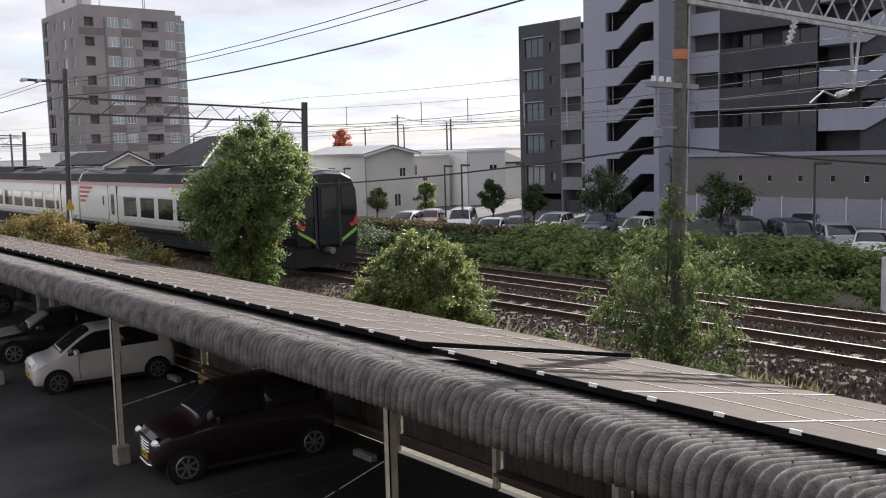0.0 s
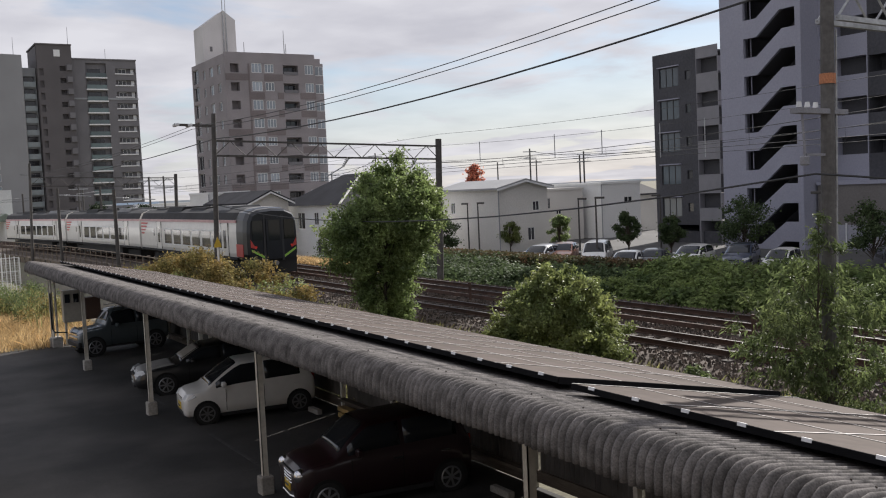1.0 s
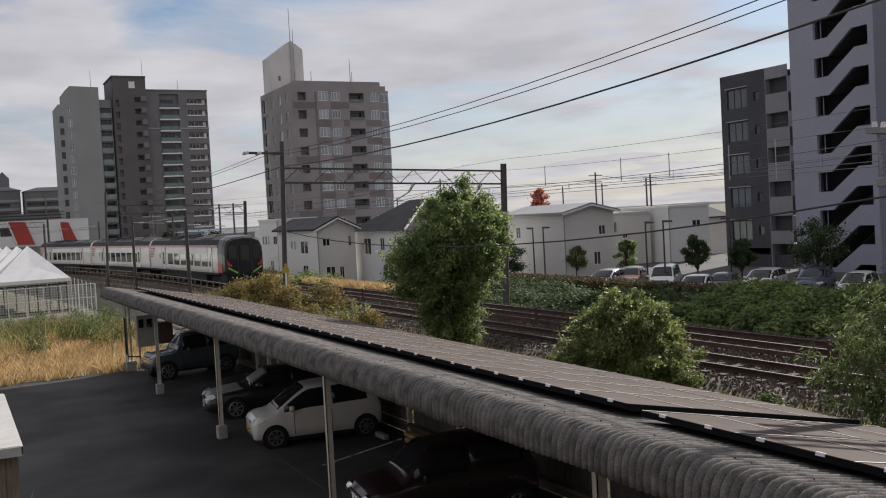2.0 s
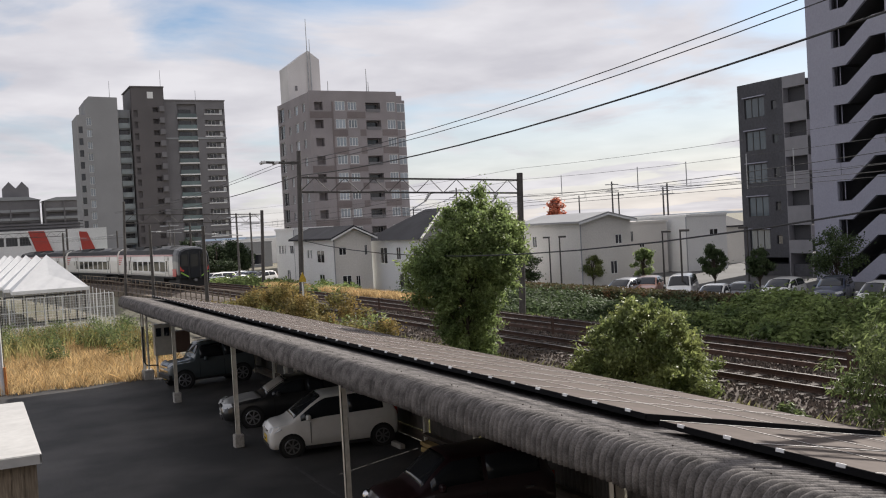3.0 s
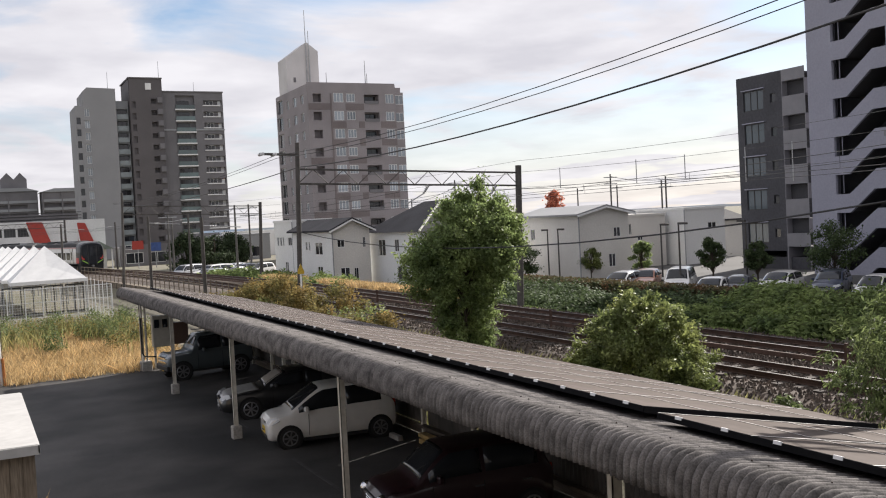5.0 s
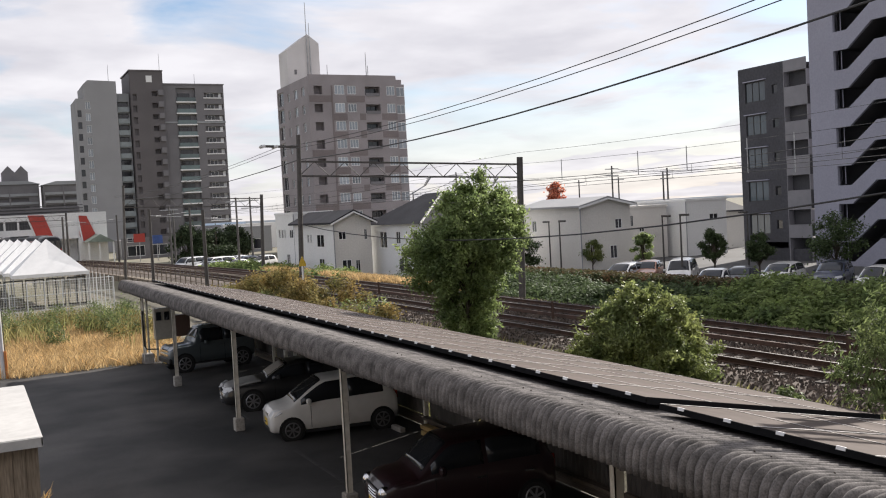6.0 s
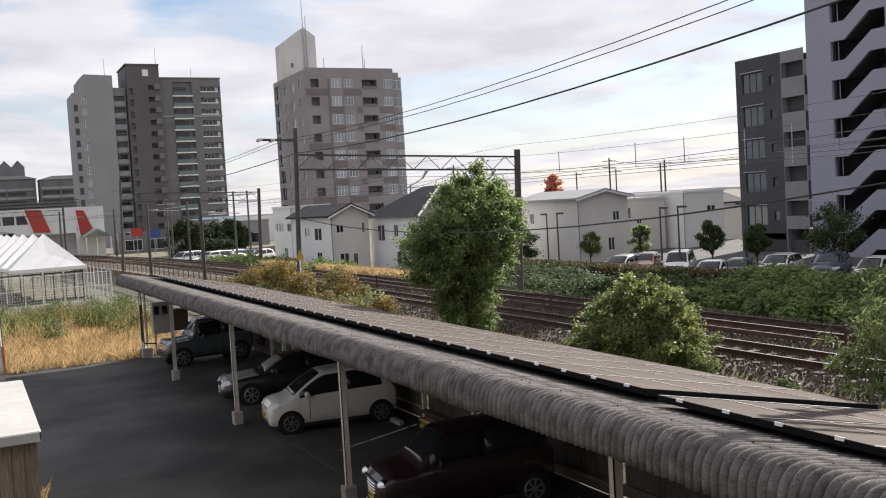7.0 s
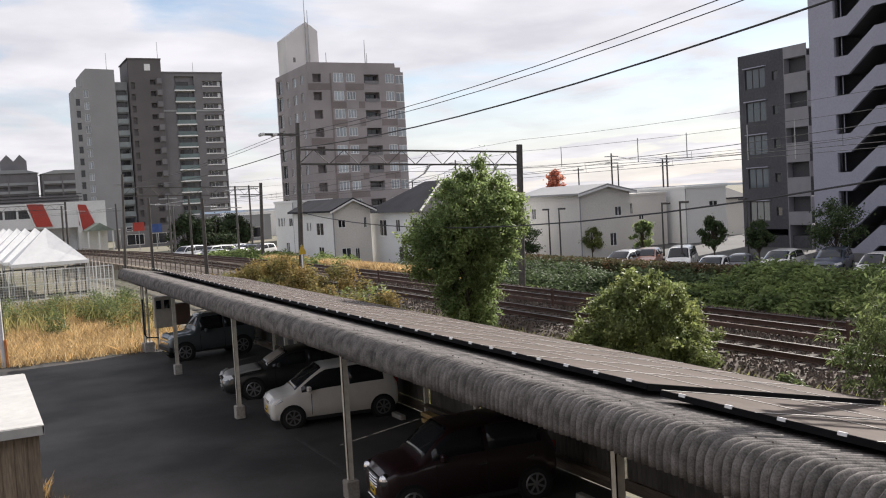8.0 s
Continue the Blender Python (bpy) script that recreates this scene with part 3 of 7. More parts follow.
# low wing
holes, wins = [], []
for k in range(5):
    z = 13.4 - 2.8 * k
    wins += [(0.75, z, 3.0, z + 1.7)]
    holes += [(0.75, z, 3.0, z + 1.7, 0.16), (3.75, z + 0.45, 4.35, z + 1.2, 0.16)]
wins2 = [(3.75, 13.85 - 2.8 * k, 4.35, 14.6 - 2.8 * k) for k in range(5)]
holes.append((1.0, 0.0, 4.9, 1.55, 6.0))
bm = bmesh.new()
facade(bm, (60, 61, 0), (0, -1, 0), (1, 0, 0), 5.0, 16.2, holes)
box(bm, 60.3, 53.7, -0.2, 75, 60.998, 1.0); box(bm, 60.0, 56.0, 16.2, 75, 61, 16.35)
v = [bm.verts.new(p) for p in ((60, 61, 0), (75, 61, 0), (75, 61, 16.2), (60, 61, 16.2))]; bm.faces.new(v)
part("wing_wall", bm, BROWN, BLK, "brown tiled wall of the low wing")
add_windows(BLK, wins, (60, 61, 0), (0, -1), 0.14, FRAME_D, glass("blue_grey_glass", (0.09, 0.115, 0.135), 0.06), 2)
add_windows(BLK, wins2, (60, 61, 0), (0, -1), 0.14, FRAME_D, DGLASS, 0)
for a, b, c, d in wins:
    boxpart("window_hood", (59.82, 61 - c - 0.15, d + 0.04, 60.02, 61 - a + 0.1, d + 0.12), LILAC, BLK)
bm = bmesh.new()
facade(bm, (60, 56, 0), (0, -1, 0), (1, 0, 0), 2.4, 16.35, [(0.05, 14.17 - 2.8 * k, 2.3, 15.4 - 2.8 * k, 1.5) for k in range(5)] + [(0.1, 0, 2.3, 1.9, 5.0)])
# dark plates set into the balcony openings in place of their shade
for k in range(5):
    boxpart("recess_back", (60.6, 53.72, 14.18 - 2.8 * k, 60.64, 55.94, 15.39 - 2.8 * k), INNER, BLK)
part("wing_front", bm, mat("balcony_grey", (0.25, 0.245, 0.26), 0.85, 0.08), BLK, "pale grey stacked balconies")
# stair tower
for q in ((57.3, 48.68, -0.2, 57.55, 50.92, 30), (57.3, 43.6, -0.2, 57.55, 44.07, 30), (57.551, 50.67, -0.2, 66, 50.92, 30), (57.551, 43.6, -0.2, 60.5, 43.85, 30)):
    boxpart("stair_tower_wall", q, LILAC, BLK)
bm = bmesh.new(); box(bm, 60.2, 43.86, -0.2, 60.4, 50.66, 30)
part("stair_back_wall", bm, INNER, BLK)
S = lambda u_, z_: (57.3, 50.92 - u_, z_)
for k in range(-6, 6):
    zb = 14.33 + 2.8 * k
    bm = bmesh.new()
    prism(bm, [S(2.24, zb + 1.43), S(3.45, zb + 1.43), S(5.55, zb + 3.07), S(6.85, zb + 3.07), S(6.85, zb + 4.5), S(5.75, zb + 4.5), S(3.45, zb + 2.8), S(2.24, zb + 2.8)], (0.22, 0, 0))
    part("stair_parapet", bm, LILAC, BLK)
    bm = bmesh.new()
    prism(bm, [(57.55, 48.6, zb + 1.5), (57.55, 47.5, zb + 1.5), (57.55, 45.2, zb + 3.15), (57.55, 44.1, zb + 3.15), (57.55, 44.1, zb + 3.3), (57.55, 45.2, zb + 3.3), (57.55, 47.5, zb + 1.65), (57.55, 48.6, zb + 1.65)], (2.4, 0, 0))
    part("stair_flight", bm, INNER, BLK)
    bm = bmesh.new(); tube(bm, [(57.7, 48.3, zb + 0.1), (57.7, 48.3, zb + 1.4)], 0.035, 5)
    part("pipe", bm, LILAC, BLK)
# main slab: pale balconies, then dark ones, then rounded ones
def slab(name, ya, yb, m, zs, top, x=60.0, dep=1.7, label=""):
    bm = bmesh.new()
    facade(bm, (x, ya, 0), (0, -1, 0), (1, 0, 0), ya - yb, 30, [(0.08, z, ya - yb - 0.08, z + top, dep) for z in zs])
    return part(name, bm, m, BLK, label)


ZS = [6.7 + 2.8 * k for k in range(8)]
slab("side_front", 43.6, 42.9, LILAC, [z + 0.1 for z in ZS], 1.2, 59.2, 0.3)
slab("pale_front", 42.9, 40.25, LILAC, ZS, 1.25)
# the same dark plates give the pale balconies their painted shade
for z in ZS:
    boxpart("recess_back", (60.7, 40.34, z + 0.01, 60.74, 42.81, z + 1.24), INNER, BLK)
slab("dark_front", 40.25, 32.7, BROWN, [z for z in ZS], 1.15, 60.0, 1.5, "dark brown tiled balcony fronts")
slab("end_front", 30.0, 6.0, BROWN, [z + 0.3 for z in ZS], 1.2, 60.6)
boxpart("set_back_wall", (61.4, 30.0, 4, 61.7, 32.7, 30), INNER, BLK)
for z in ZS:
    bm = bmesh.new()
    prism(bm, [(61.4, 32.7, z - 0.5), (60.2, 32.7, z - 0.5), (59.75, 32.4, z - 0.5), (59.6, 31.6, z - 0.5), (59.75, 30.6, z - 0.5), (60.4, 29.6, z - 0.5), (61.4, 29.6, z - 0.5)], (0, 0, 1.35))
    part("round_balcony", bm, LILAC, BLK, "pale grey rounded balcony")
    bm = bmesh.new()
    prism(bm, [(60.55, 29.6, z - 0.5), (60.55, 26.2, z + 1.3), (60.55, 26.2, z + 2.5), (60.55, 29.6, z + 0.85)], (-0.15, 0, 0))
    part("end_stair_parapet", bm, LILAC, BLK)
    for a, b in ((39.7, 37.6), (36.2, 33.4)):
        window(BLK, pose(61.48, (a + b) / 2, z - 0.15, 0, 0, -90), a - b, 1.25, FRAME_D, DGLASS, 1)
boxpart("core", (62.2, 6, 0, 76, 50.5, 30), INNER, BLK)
# podium
TAN = mat("tan_podium_wall", (0.185, 0.17, 0.16), 0.85, 0.1, 8, 0.3, 0.1)
bm = bmesh.new()
pw_ = [(1.1 + 2.27 * k, 2.85, 1.45 + 2.27 * k, 3.3) for k in range(12)]
facade(bm, (58.6, 43.4, 0), (0, -1, 0), (1, 0, 0), 55, 4.6, [(*q, 0.12) for q in pw_])
part("podium_wall", bm, TAN, BLK, "tan lower wall with small square windows")
add_windows(BLK, pw_, (58.6, 43.4, 0), (0, -1), 0.1, FRAME_W, DGLASS, 0)
boxpart("podium_cap", (58.45, -12, 4.6, 60.6, 43.42, 4.85), LILAC, BLK)
for k in range(24):
    y = 43.3 - k * 2.27
    boxpart("shutter", (58.53, y - 2.17, 0, 58.597, y, 1.78), mat("pale_shutter", (0.33, 0.33, 0.37), 0.7, 0.08, 6, 0.5, 0.05, rand=0.06), BLK)
    boxpart("shutter_post", (58.46, y - 2.24, 0, 58.597, y - 2.175, 1.9), FRAME_W, BLK)

# --- brown ten-storey tower ---
TW2 = empty("apartment_tower", pose(0, 0, 0), "taupe tiled ten-storey apartment tower with a gabled roof house", "apartment tower")
O2, rows2 = (49.5, 143, 0), [25.3 - 2.9 * k for k in range(9)]
h2, w2, d2 = [], [], []
for z in rows2:
    w2 += [(4.4, z, 6.1, z + 1.5), (6.6, z + 0.05, 8.1, z + 1.4), (13.5, z - 0.1, 15.0, z + 1.4)]
    h2 += [(0.9, z, 2.3, z + 1.35, 1.2), (9.7, z - 0.1, 12.3, z + 1.3, 1.3)]
    d2 += [(9.9, z - 0.1, 12.1, z + 1.2)]
bm = bmesh.new()
facade(bm, O2, (1, 0, 0), (0, 1, 0), 15.3, 28.2, h2 + [(*q, 0.14) for q in w2])
box(bm, 49.55, 143.0, 28.2, 64.75, 143.25, 28.45)
part("front_wall", bm, TAUPE, TW2)
add_windows(TW2, w2, O2, (1, 0), 0.12, FRAME_W, GLASS, 2)
for a, b, c, d in d2:
    window(TW2, pose(O2[0] + (a + c) / 2, 144.25, b, 0, 0, 0), c - a, 1.2, FRAME_D, DGLASS, 1)
    boxpart("balcony_rail", (O2[0] + a - 0.1, 142.9, b - 0.15, O2[0] + c + 0.1, 142.96, b + 0.35), DKGREY, TW2)
bm = bmesh.new()
h2, w3 = [], []
for z in rows2:
    h2 += [(0.6, z - 0.2, 3.6, z + 2.1, 0.5)]
    w3 += [(6.0, z, 7.2, z + 1.4), (9.4, z, 11.2, z + 1.5), (13.4, z, 14.8, z + 1.4)]
facade(bm, (49.5, 159.8, 0), (0, -1, 0), (1, 0, 0), 16.8, 28.2, h2 + [(*q, 0.3) for q in w3])
part("side_wall", bm, TAUPE, TW2)
add_windows(TW2, w3, (49.5, 159.8, 0), (0, -1), 0.2, FRAME_W, GLASS, 1)
add_windows(TW2, [(q[0], q[1], q[2], q[3]) for q in h2], (49.5, 159.8, 0), (0, -1), 0.3, FRAME_W, DGLASS, 1)
bm = bmesh.new(); box(bm, 50.3, 144.4, -0.2, 66.4, 159.7, 28.0)
part("core", bm, TAUPE, TW2)
bm = bmesh.new(); box(bm, 64.8, 143.6, -0.2, 66.5, 156, 27.1); part("side_bay", bm, TAUPE, TW2)
for z in rows2:
    window(TW2, pose(65.7, 143.6, z - 0.2, 0, 0, 0), 1.5, 1.5, FRAME_W, GLASS, 1)
DARKT = mat("darker_taupe_tile", (0.19, 0.16, 0.157), 0.75, 0.14, 10, 0.2, 0.05)
for k, z in enumerate(rows2):
    for a, b in ((4.0, 6.4), (8.6, 9.6), (12.5, 15.25)) if k % 3 else ((0.1, 3.9), (6.4, 9.6)):
        boxpart("tile_band", (O2[0] + a, 142.96, z - 1.25, O2[0] + b, 142.999, z - 0.2), DARKT, TW2)
    boxpart("pilaster", (53.3, 142.93, z - 1.5, 53.55, 142.998, z + 1.4), DARKT, TW2)
bm = bmesh.new()
prism(bm, [(50.0, 154.5, 27), (55.8, 154.5, 27), (55.8, 154.5, 35.6), (53.8, 154.5, 37.1), (50.0, 154.5, 34.3)], (0, 4.5, 0))
part("roof_house", bm, TAUPE_L, TW2, "pale gabled roof house")
for a, z1 in ((53.6, 42.5), (54.1, 39), (62, 33.2), (62.3, 31), (55, 31)):
    bm = bmesh.new(); tube(bm, [(a, 154.3 if 53 < a < 54.5 else 148.8, 30 if 53 < a < 54.5 else 26), (a, 154.3 if 53 < a < 54.5 else 148.8, z1)], 0.11, 6, 0.05); part("antenna", bm, GALV, TW2)
bm = bmesh.new(); box(bm, 51.2, 154.42, 30.2, 51.6, 154.5, 31.0); part("vent", bm, DKGREY, TW2)

# --- tall grey tower ---
TW1 = empty("apartment_tower", pose(0, 0, 0), "tall dark grey apartment tower with a paler wing", "apartment tower")
rows1 = [37.6 - 2.83 * k for k in range(13)]
bm = bmesh.new()
holes = []
for z in rows1:
    holes += [(10.3, z, 15.0, z + 1.15, 0.9)]
facade(bm, (45.0, 240, 0), (1, 0, 0), (0, 1, 0), 15.3, 40.7, holes + [(3.3, 0.5, 8.1, 39.9, 0.8)])
box(bm, 45.05, 241, -0.2, 60.29, 256, 40.6); box(bm, 44.95, 239.8, 40.7, 60.45, 256, 41.0)
part("right_block", bm, DKGREY, TW1)
for z in rows1:
    window(TW1, pose(57.0, 240.85, z, 0, 0, 0), 1.9, 1.1, FRAME_W, DGLASS, 1)
    # white panes stand in for bright sky seen through the open corner
    window(TW1, pose(59.5, 240.85, z, 0, 0, 0), 0.8, 1.1, FRAME_W, glass("sky_white_pane", (0.75, 0.75, 0.74), 0.2), 0)
    boxpart("balcony_slab", (48.2, 239.5, z - 1.4, 53.2, 240.75, z - 1.1), FRAME_W, TW1)
    boxpart("glass_rail", (48.35, 239.65, z - 1.1, 53.05, 239.7, z - 0.1), glass("rail_glass", (0.1, 0.14, 0.14), 0.12), TW1)
    window(TW1, pose(50.3, 240.75, z - 1.0, 0, 0, 0), 3.0, 2.0, FRAME_D, DGLASS, 2)
    boxpart("ledge", (55.1, 239.86, z - 0.3, 59.6, 239.995, z - 0.06), FRAME_W, TW1)
bm = bmesh.new(); box(bm, 44.9, 239.8, 31.1, 60.4, 239.99, 31.5); part("string_course", bm, MIDGREY, TW1)
bm = bmesh.new()
facade(bm, (37.2, 238.5, 0), (1, 0, 0), (0, 1, 0), 7.8, 43.7, [(5.0, z, 6.3, z + 1.2, 1.0) for z in rows1] + [(0.45, z - 1.1, 1.35, z + 0.5, 0.5) for z in rows1])
box(bm, 37.25, 239.6, -0.2, 44.99, 252, 43.6); box(bm, 37.0, 238.3, 43.7, 45.1, 252, 44.0)
part("core_tower", bm, mat("darkest_tile", (0.11, 0.10, 0.102), 0.7, 0.12, 10, 0.2, 0.05), TW1)
for z in rows1:
    boxpart("side_ledge", (43.7, 237.9, z + 0.2, 44.9, 238.49, z + 1.5), DKGREY, TW1)
bm = bmesh.new()
prism(bm, [(41.0, 238.45, 41.0), (42.4, 238.45, 41.0), (42.4, 238.45, 42.6), (41.0, 238.45, 42.6)], (0, -0.08, 0))
part("roof_mark", bm, FRAME_W, TW1, "white geometric mark")
bm = bmesh.new()
facade(bm, (34.0, 241, 0), (1, 0, 0), (0, 1, 0), 3.1, 38.5, [(0.3, z - 0.2, 2.9, z + 1.1, 0.9) for z in [35.4 - 2.83 * k for k in range(13)]])
box(bm, 34.05, 242, -0.2, 37.09, 252, 38.4)
part("middle_front", bm, MIDGREY, TW1)
GREENISH = mat("pale_balcony_front", (0.34, 0.38, 0.39), 0.6, 0.08)
for k in range(13):
    boxpart("balcony_front", (34.3, 240.6, 34.0 - 2.83 * k, 37.0, 240.99, 35.2 - 2.83 * k), GREENISH, TW1)
    window(TW1, pose(35.6, 241.85, 35.2 - 2.83 * k, 0, 0, 0), 2.2, 1.2, FRAME_D, DGLASS, 1)
WING = mat("pale_wing_wall", (0.285, 0.285, 0.29), 0.8, 0.08, 8, 0.2, 0.05)
bm = bmesh.new()
w4 = [(2.1, 34.5 - 2.83 * k, 3.2, 36.3 - 2.83 * k) for k in range(12)]
w5 = [(0.25, 32.6 - 2.83 * k, 1.15, 34.2 - 2.83 * k) for k in range(11)]
facade(bm, (24.6, 239, 0), (1, 0, 0), (0, 1, 0), 9.4, 37.0, [(*q, 0.25) for q in w4 + w5])
prism(bm, [(26.4, 239, 37), (34.0, 239, 37), (34.0, 239, 41.2), (27.5, 239, 41.4), (26.4, 239, 40.3)], (0, 12, 0))
box(bm, 24.65, 239.4, -0.2, 33.99, 252, 36.99)
part("pale_wing", bm, WING, TW1, "paler grey windowless wing")
add_windows(TW1, w4, (24.6, 239, 0), (1, 0), 0.2, FRAME_W, GLASS, 1)
add_windows(TW1, w5, (24.6, 239, 0), (1, 0), 0.2, FRAME_D, DGLASS, 0)
for a, z1 in ((33, 46), (45.4, 49), (54, 44)):
    bm = bmesh.new(); tube(bm, [(a, 244, 36), (a, 244, z1)], 0.12, 5, 0.05); part("antenna", bm, GALV, TW1)

# --- houses ---
def house(name, x0, y0, x1, y1, eave, m, wins, label, gable=None, roofmat=None, west=None):
    """Walls with sunk windows on the two visible sides. wins: ('S' or 'W', u0, v0, u1, v1). gable: ('x' or 'y', ridge height)."""
    h_ = empty(name, pose(0, 0, 0), label, "house", "houses beyond the tracks")
    S_ = [q[1:] for q in wins if q[0] == "S"]
    W_ = [q[1:] for q in wins if q[0] == "W"]
    bm = bmesh.new()
    facade(bm, (x0, y0, 0), (1, 0, 0), (0, 1, 0), x1 - x0, eave, [(*q, 0.1) for q in S_])
    wb_ = bmesh.new()
    facade(wb_, (x0, y1, 0), (0, -1, 0), (1, 0, 0), y1 - y0, eave, [(*q, 0.1) for q in W_])
    part("side_wall", wb_, west or m, h_)
    box(bm, x0 + 0.12, y0 + 0.12, -0.2, x1, y1, eave - 0.02)
    part("wall", bm, m, h_)
    add_windows(h_, S_, (x0, y0, 0), (1, 0), 0.08, FRAME_W, DGLASS, 1)
    add_windows(h_, W_, (x0, y1, 0), (0, -1), 0.08, FRAME_W, DGLASS, 1)
    bm = bmesh.new()
    e = 0.45
    if gable is None:
        box(bm, x0 - 0.08, y0 - 0.08, eave, x1 + 0.08, y1 + 0.08, eave + 0.22)
        part("parapet", bm, m, h_)
    elif gable[0] == "hip":
        zz, cx, cy = gable[1], (x0 + x1) / 2, (y0 + y1) / 2
        b_ = [bm.verts.new(p) for p in ((x0 - e, y0 - e, eave), (x1 + e, y0 - e, eave), (x1 + e, y1 + e, eave), (x0 - e, y1 + e, eave))]
        r_ = [bm.verts.new(p) for p in ((cx, y0 + (cx - x0), zz), (cx, y1 - (cx - x0), zz))]
        for f in ((b_[0], b_[1], r_[0]), (b_[1], b_[2], r_[1], r_[0]), (b_[2], b_[3], r_[1]), (b_[3], b_[0], r_[0], r_[1]), b_[::-1]):
            bm.faces.new(f)
        rf = part("roof", bm, roofmat or ROOFTILE, h_)
        for q, w in (((x0 - e, y0 - e), (cx, y0 + cx - x0)), ((x1 + e, y0 - e), (cx, y0 + cx - x0))):
            bm = bmesh.new(); tube(bm, [(*q, eave + 0.05), (*w, zz + 0.05)], 0.1, 6); part("hip_cap", bm, mat("pale_ridge", (0.5, 0.5, 0.48), 0.7), rf)
    else:
        ax, zz = gable
        if ax == "y":
            c = (x0 + x1) / 2
            for s in (-1, 1):
                xe = x0 - e if s < 0 else x1 + e
                prism(bm, [(xe, y0 - e, eave - 0.1), (c, y0 - e, zz), (c, y0 - e, zz + 0.16), (xe, y0 - e, eave + 0.06)], (0, y1 - y0 + 2 * e, 0))
            g = bmesh.new(); prism(g, [(x0, y0 + 0.02, eave), (x1, y0 + 0.02, eave), (c, y0 + 0.02, zz - 0.08)], (0, y1 - y0 - 0.04, 0))
            for s in (-1, 1):
                xe = x0 - e if s < 0 else x1 + e
                vb = bmesh.new(); prism(vb, [(xe, y0 - e - 0.05, eave - 0.22), (c, y0 - e - 0.05, zz - 0.12), (c, y0 - e - 0.05, zz + 0.02), (xe, y0 - e - 0.05, eave - 0.06)], (0, 0.045, 0))
                part("verge_board", vb, FRAME_W, h_)
        else:
            c = (y0 + y1) / 2
            for s in (-1, 1):
                ye = y0 - e if s < 0 else y1 + e
                prism(bm, [(x0 - e, ye, eave - 0.1), (x0 - e, c, zz), (x0 - e, c, zz + 0.16), (x0 - e, ye, eave + 0.06)], (x1 - x0 + 2 * e, 0, 0))
            g = bmesh.new(); prism(g, [(x0 + 0.02, y0, eave), (x0 + 0.02, y1, eave), (x0 + 0.02, c, zz - 0.08)], (x1 - x0 - 0.04, 0, 0))
        part("gable", g, m, h_)
        part("roof", bm, roofmat or ROOFTILE, h_)
    bm = bmesh.new(); tube(bm, [(x0 - 0.06, y0 - 0.06, 0), (x0 - 0.06, y0 - 0.06, eave)], 0.05, 6); part("downpipe", bm, MIDGREY, h_)
    return h_


BEIGE = mat("beige_render", (0.64, 0.615, 0.575), 0.9, 0.08, 8, 0.3, 0.05)
PALEBLUE = mat("cool_white_render", (0.72, 0.735, 0.75), 0.9, 0.06, 8, 0.3, 0.05)
ROOFLT = mat("grey_metal_roof", (0.3, 0.3, 0.3), 0.5, 0.1, 8, 0.3, 0.05)
house("house", 28.9, 90.2, 33, 96.5, 6.1, WHITE, [("W", 0.9, 3.7, 1.5, 4.6), ("W", 1.9, 3.7, 2.5, 4.6), ("W", 2.9, 3.7, 3.3, 4.6), ("W", 4.6, 3.7, 5.8, 4.6), ("W", 3.3, 0.9, 4.4, 2.1)], "white flat-roofed house behind the railway hedge")
house("house", 28.6, 78, 32.1, 89.4, 5.1, BEIGE, [("W", 3.9, 3.3, 4.4, 4.1), ("W", 4.8, 3.3, 5.2, 4.1), ("W", 6.6, 2.9, 8.6, 4.1), ("W", 7.0, 0.5, 8.4, 1.9), ("S", 0.4, 3.6, 1.1, 4.3), ("S", 0.6, 0.5, 1.5, 1.8), ("S", 1.9, 0.4, 2.3, 1.7), ("S", 2.85, 3.5, 3.1, 4.4)], "beige and white house with a dark gabled roof", ("y", 6.05), None, WHITE)
house("house", 33.0, 69.0, 41.0, 80.6, 4.7, PALEBLUE, [("W", 2.4, 2.6, 4.0, 4.1), ("W", 6.0, 3.0, 6.9, 4.1), ("W", 9.4, 3.0, 10.4, 4.1), ("W", 6.4, 0.4, 8.4, 1.8)], "pale house with a hipped slate roof and light ridges", ("hip", 7.3))
house("house", 45.0, 64.0, 50.1, 73, 5.4, BEIGE, [("S", 3.5, 3.4, 4.2, 4.2), ("S", 2.9, 0.9, 3.6, 2.0), ("W", 1.5, 3.3, 2.2, 4.3)], "large cream house under a shallow roof", ("y", 6.0), ROOFLT)
house("house", 55.5, 72, 60.8, 80, 4.9, BEIGE, [("S", 0.9, 3.2, 1.2, 4.2), ("S", 1.9, 2.6, 2.5, 3.0)], "cream flat-roofed house beside the parking", None)
house("house", 61.5, 70, 66.6, 78, 5.3, WHITE, [("S", 2.9, 3.4, 4.0, 4.0), ("S", 3.2, 0.9, 4.6, 1.3)], "bright white flat-roofed house near the block", None)
house("house", 69.5, 76, 75, 84, 4.0, BEIGE, [("S", 0.5, 2.6, 2.2, 3.5)], "small cream house under a grey roof", ("x", 5.2), ROOFTILE)
# far houses near the railway bend
for k, (x, y, w, e) in enumerate(((37, 178, 6, 3.9), (43, 190, 8, 4.3), (8, 190, 14, 6.0), (40, 118, 6, 5.0))):
    house("house", x, y, x + w, y + 8, e, (WHITE, PALEBLUE, BEIGE)[k % 3], [("S", 0.8, 3.0, 2.0, 4.0), ("S", 3.2, 3.0, 4.6, 4.0), ("S", 1.2, 0.6, 3.0, 2.2)], "small distant house with a blue-grey roof", ("x", e + 1.2), mat("blue_roof", (0.12, 0.17, 0.24), 0.6) if k % 2 else ROOFTILE)

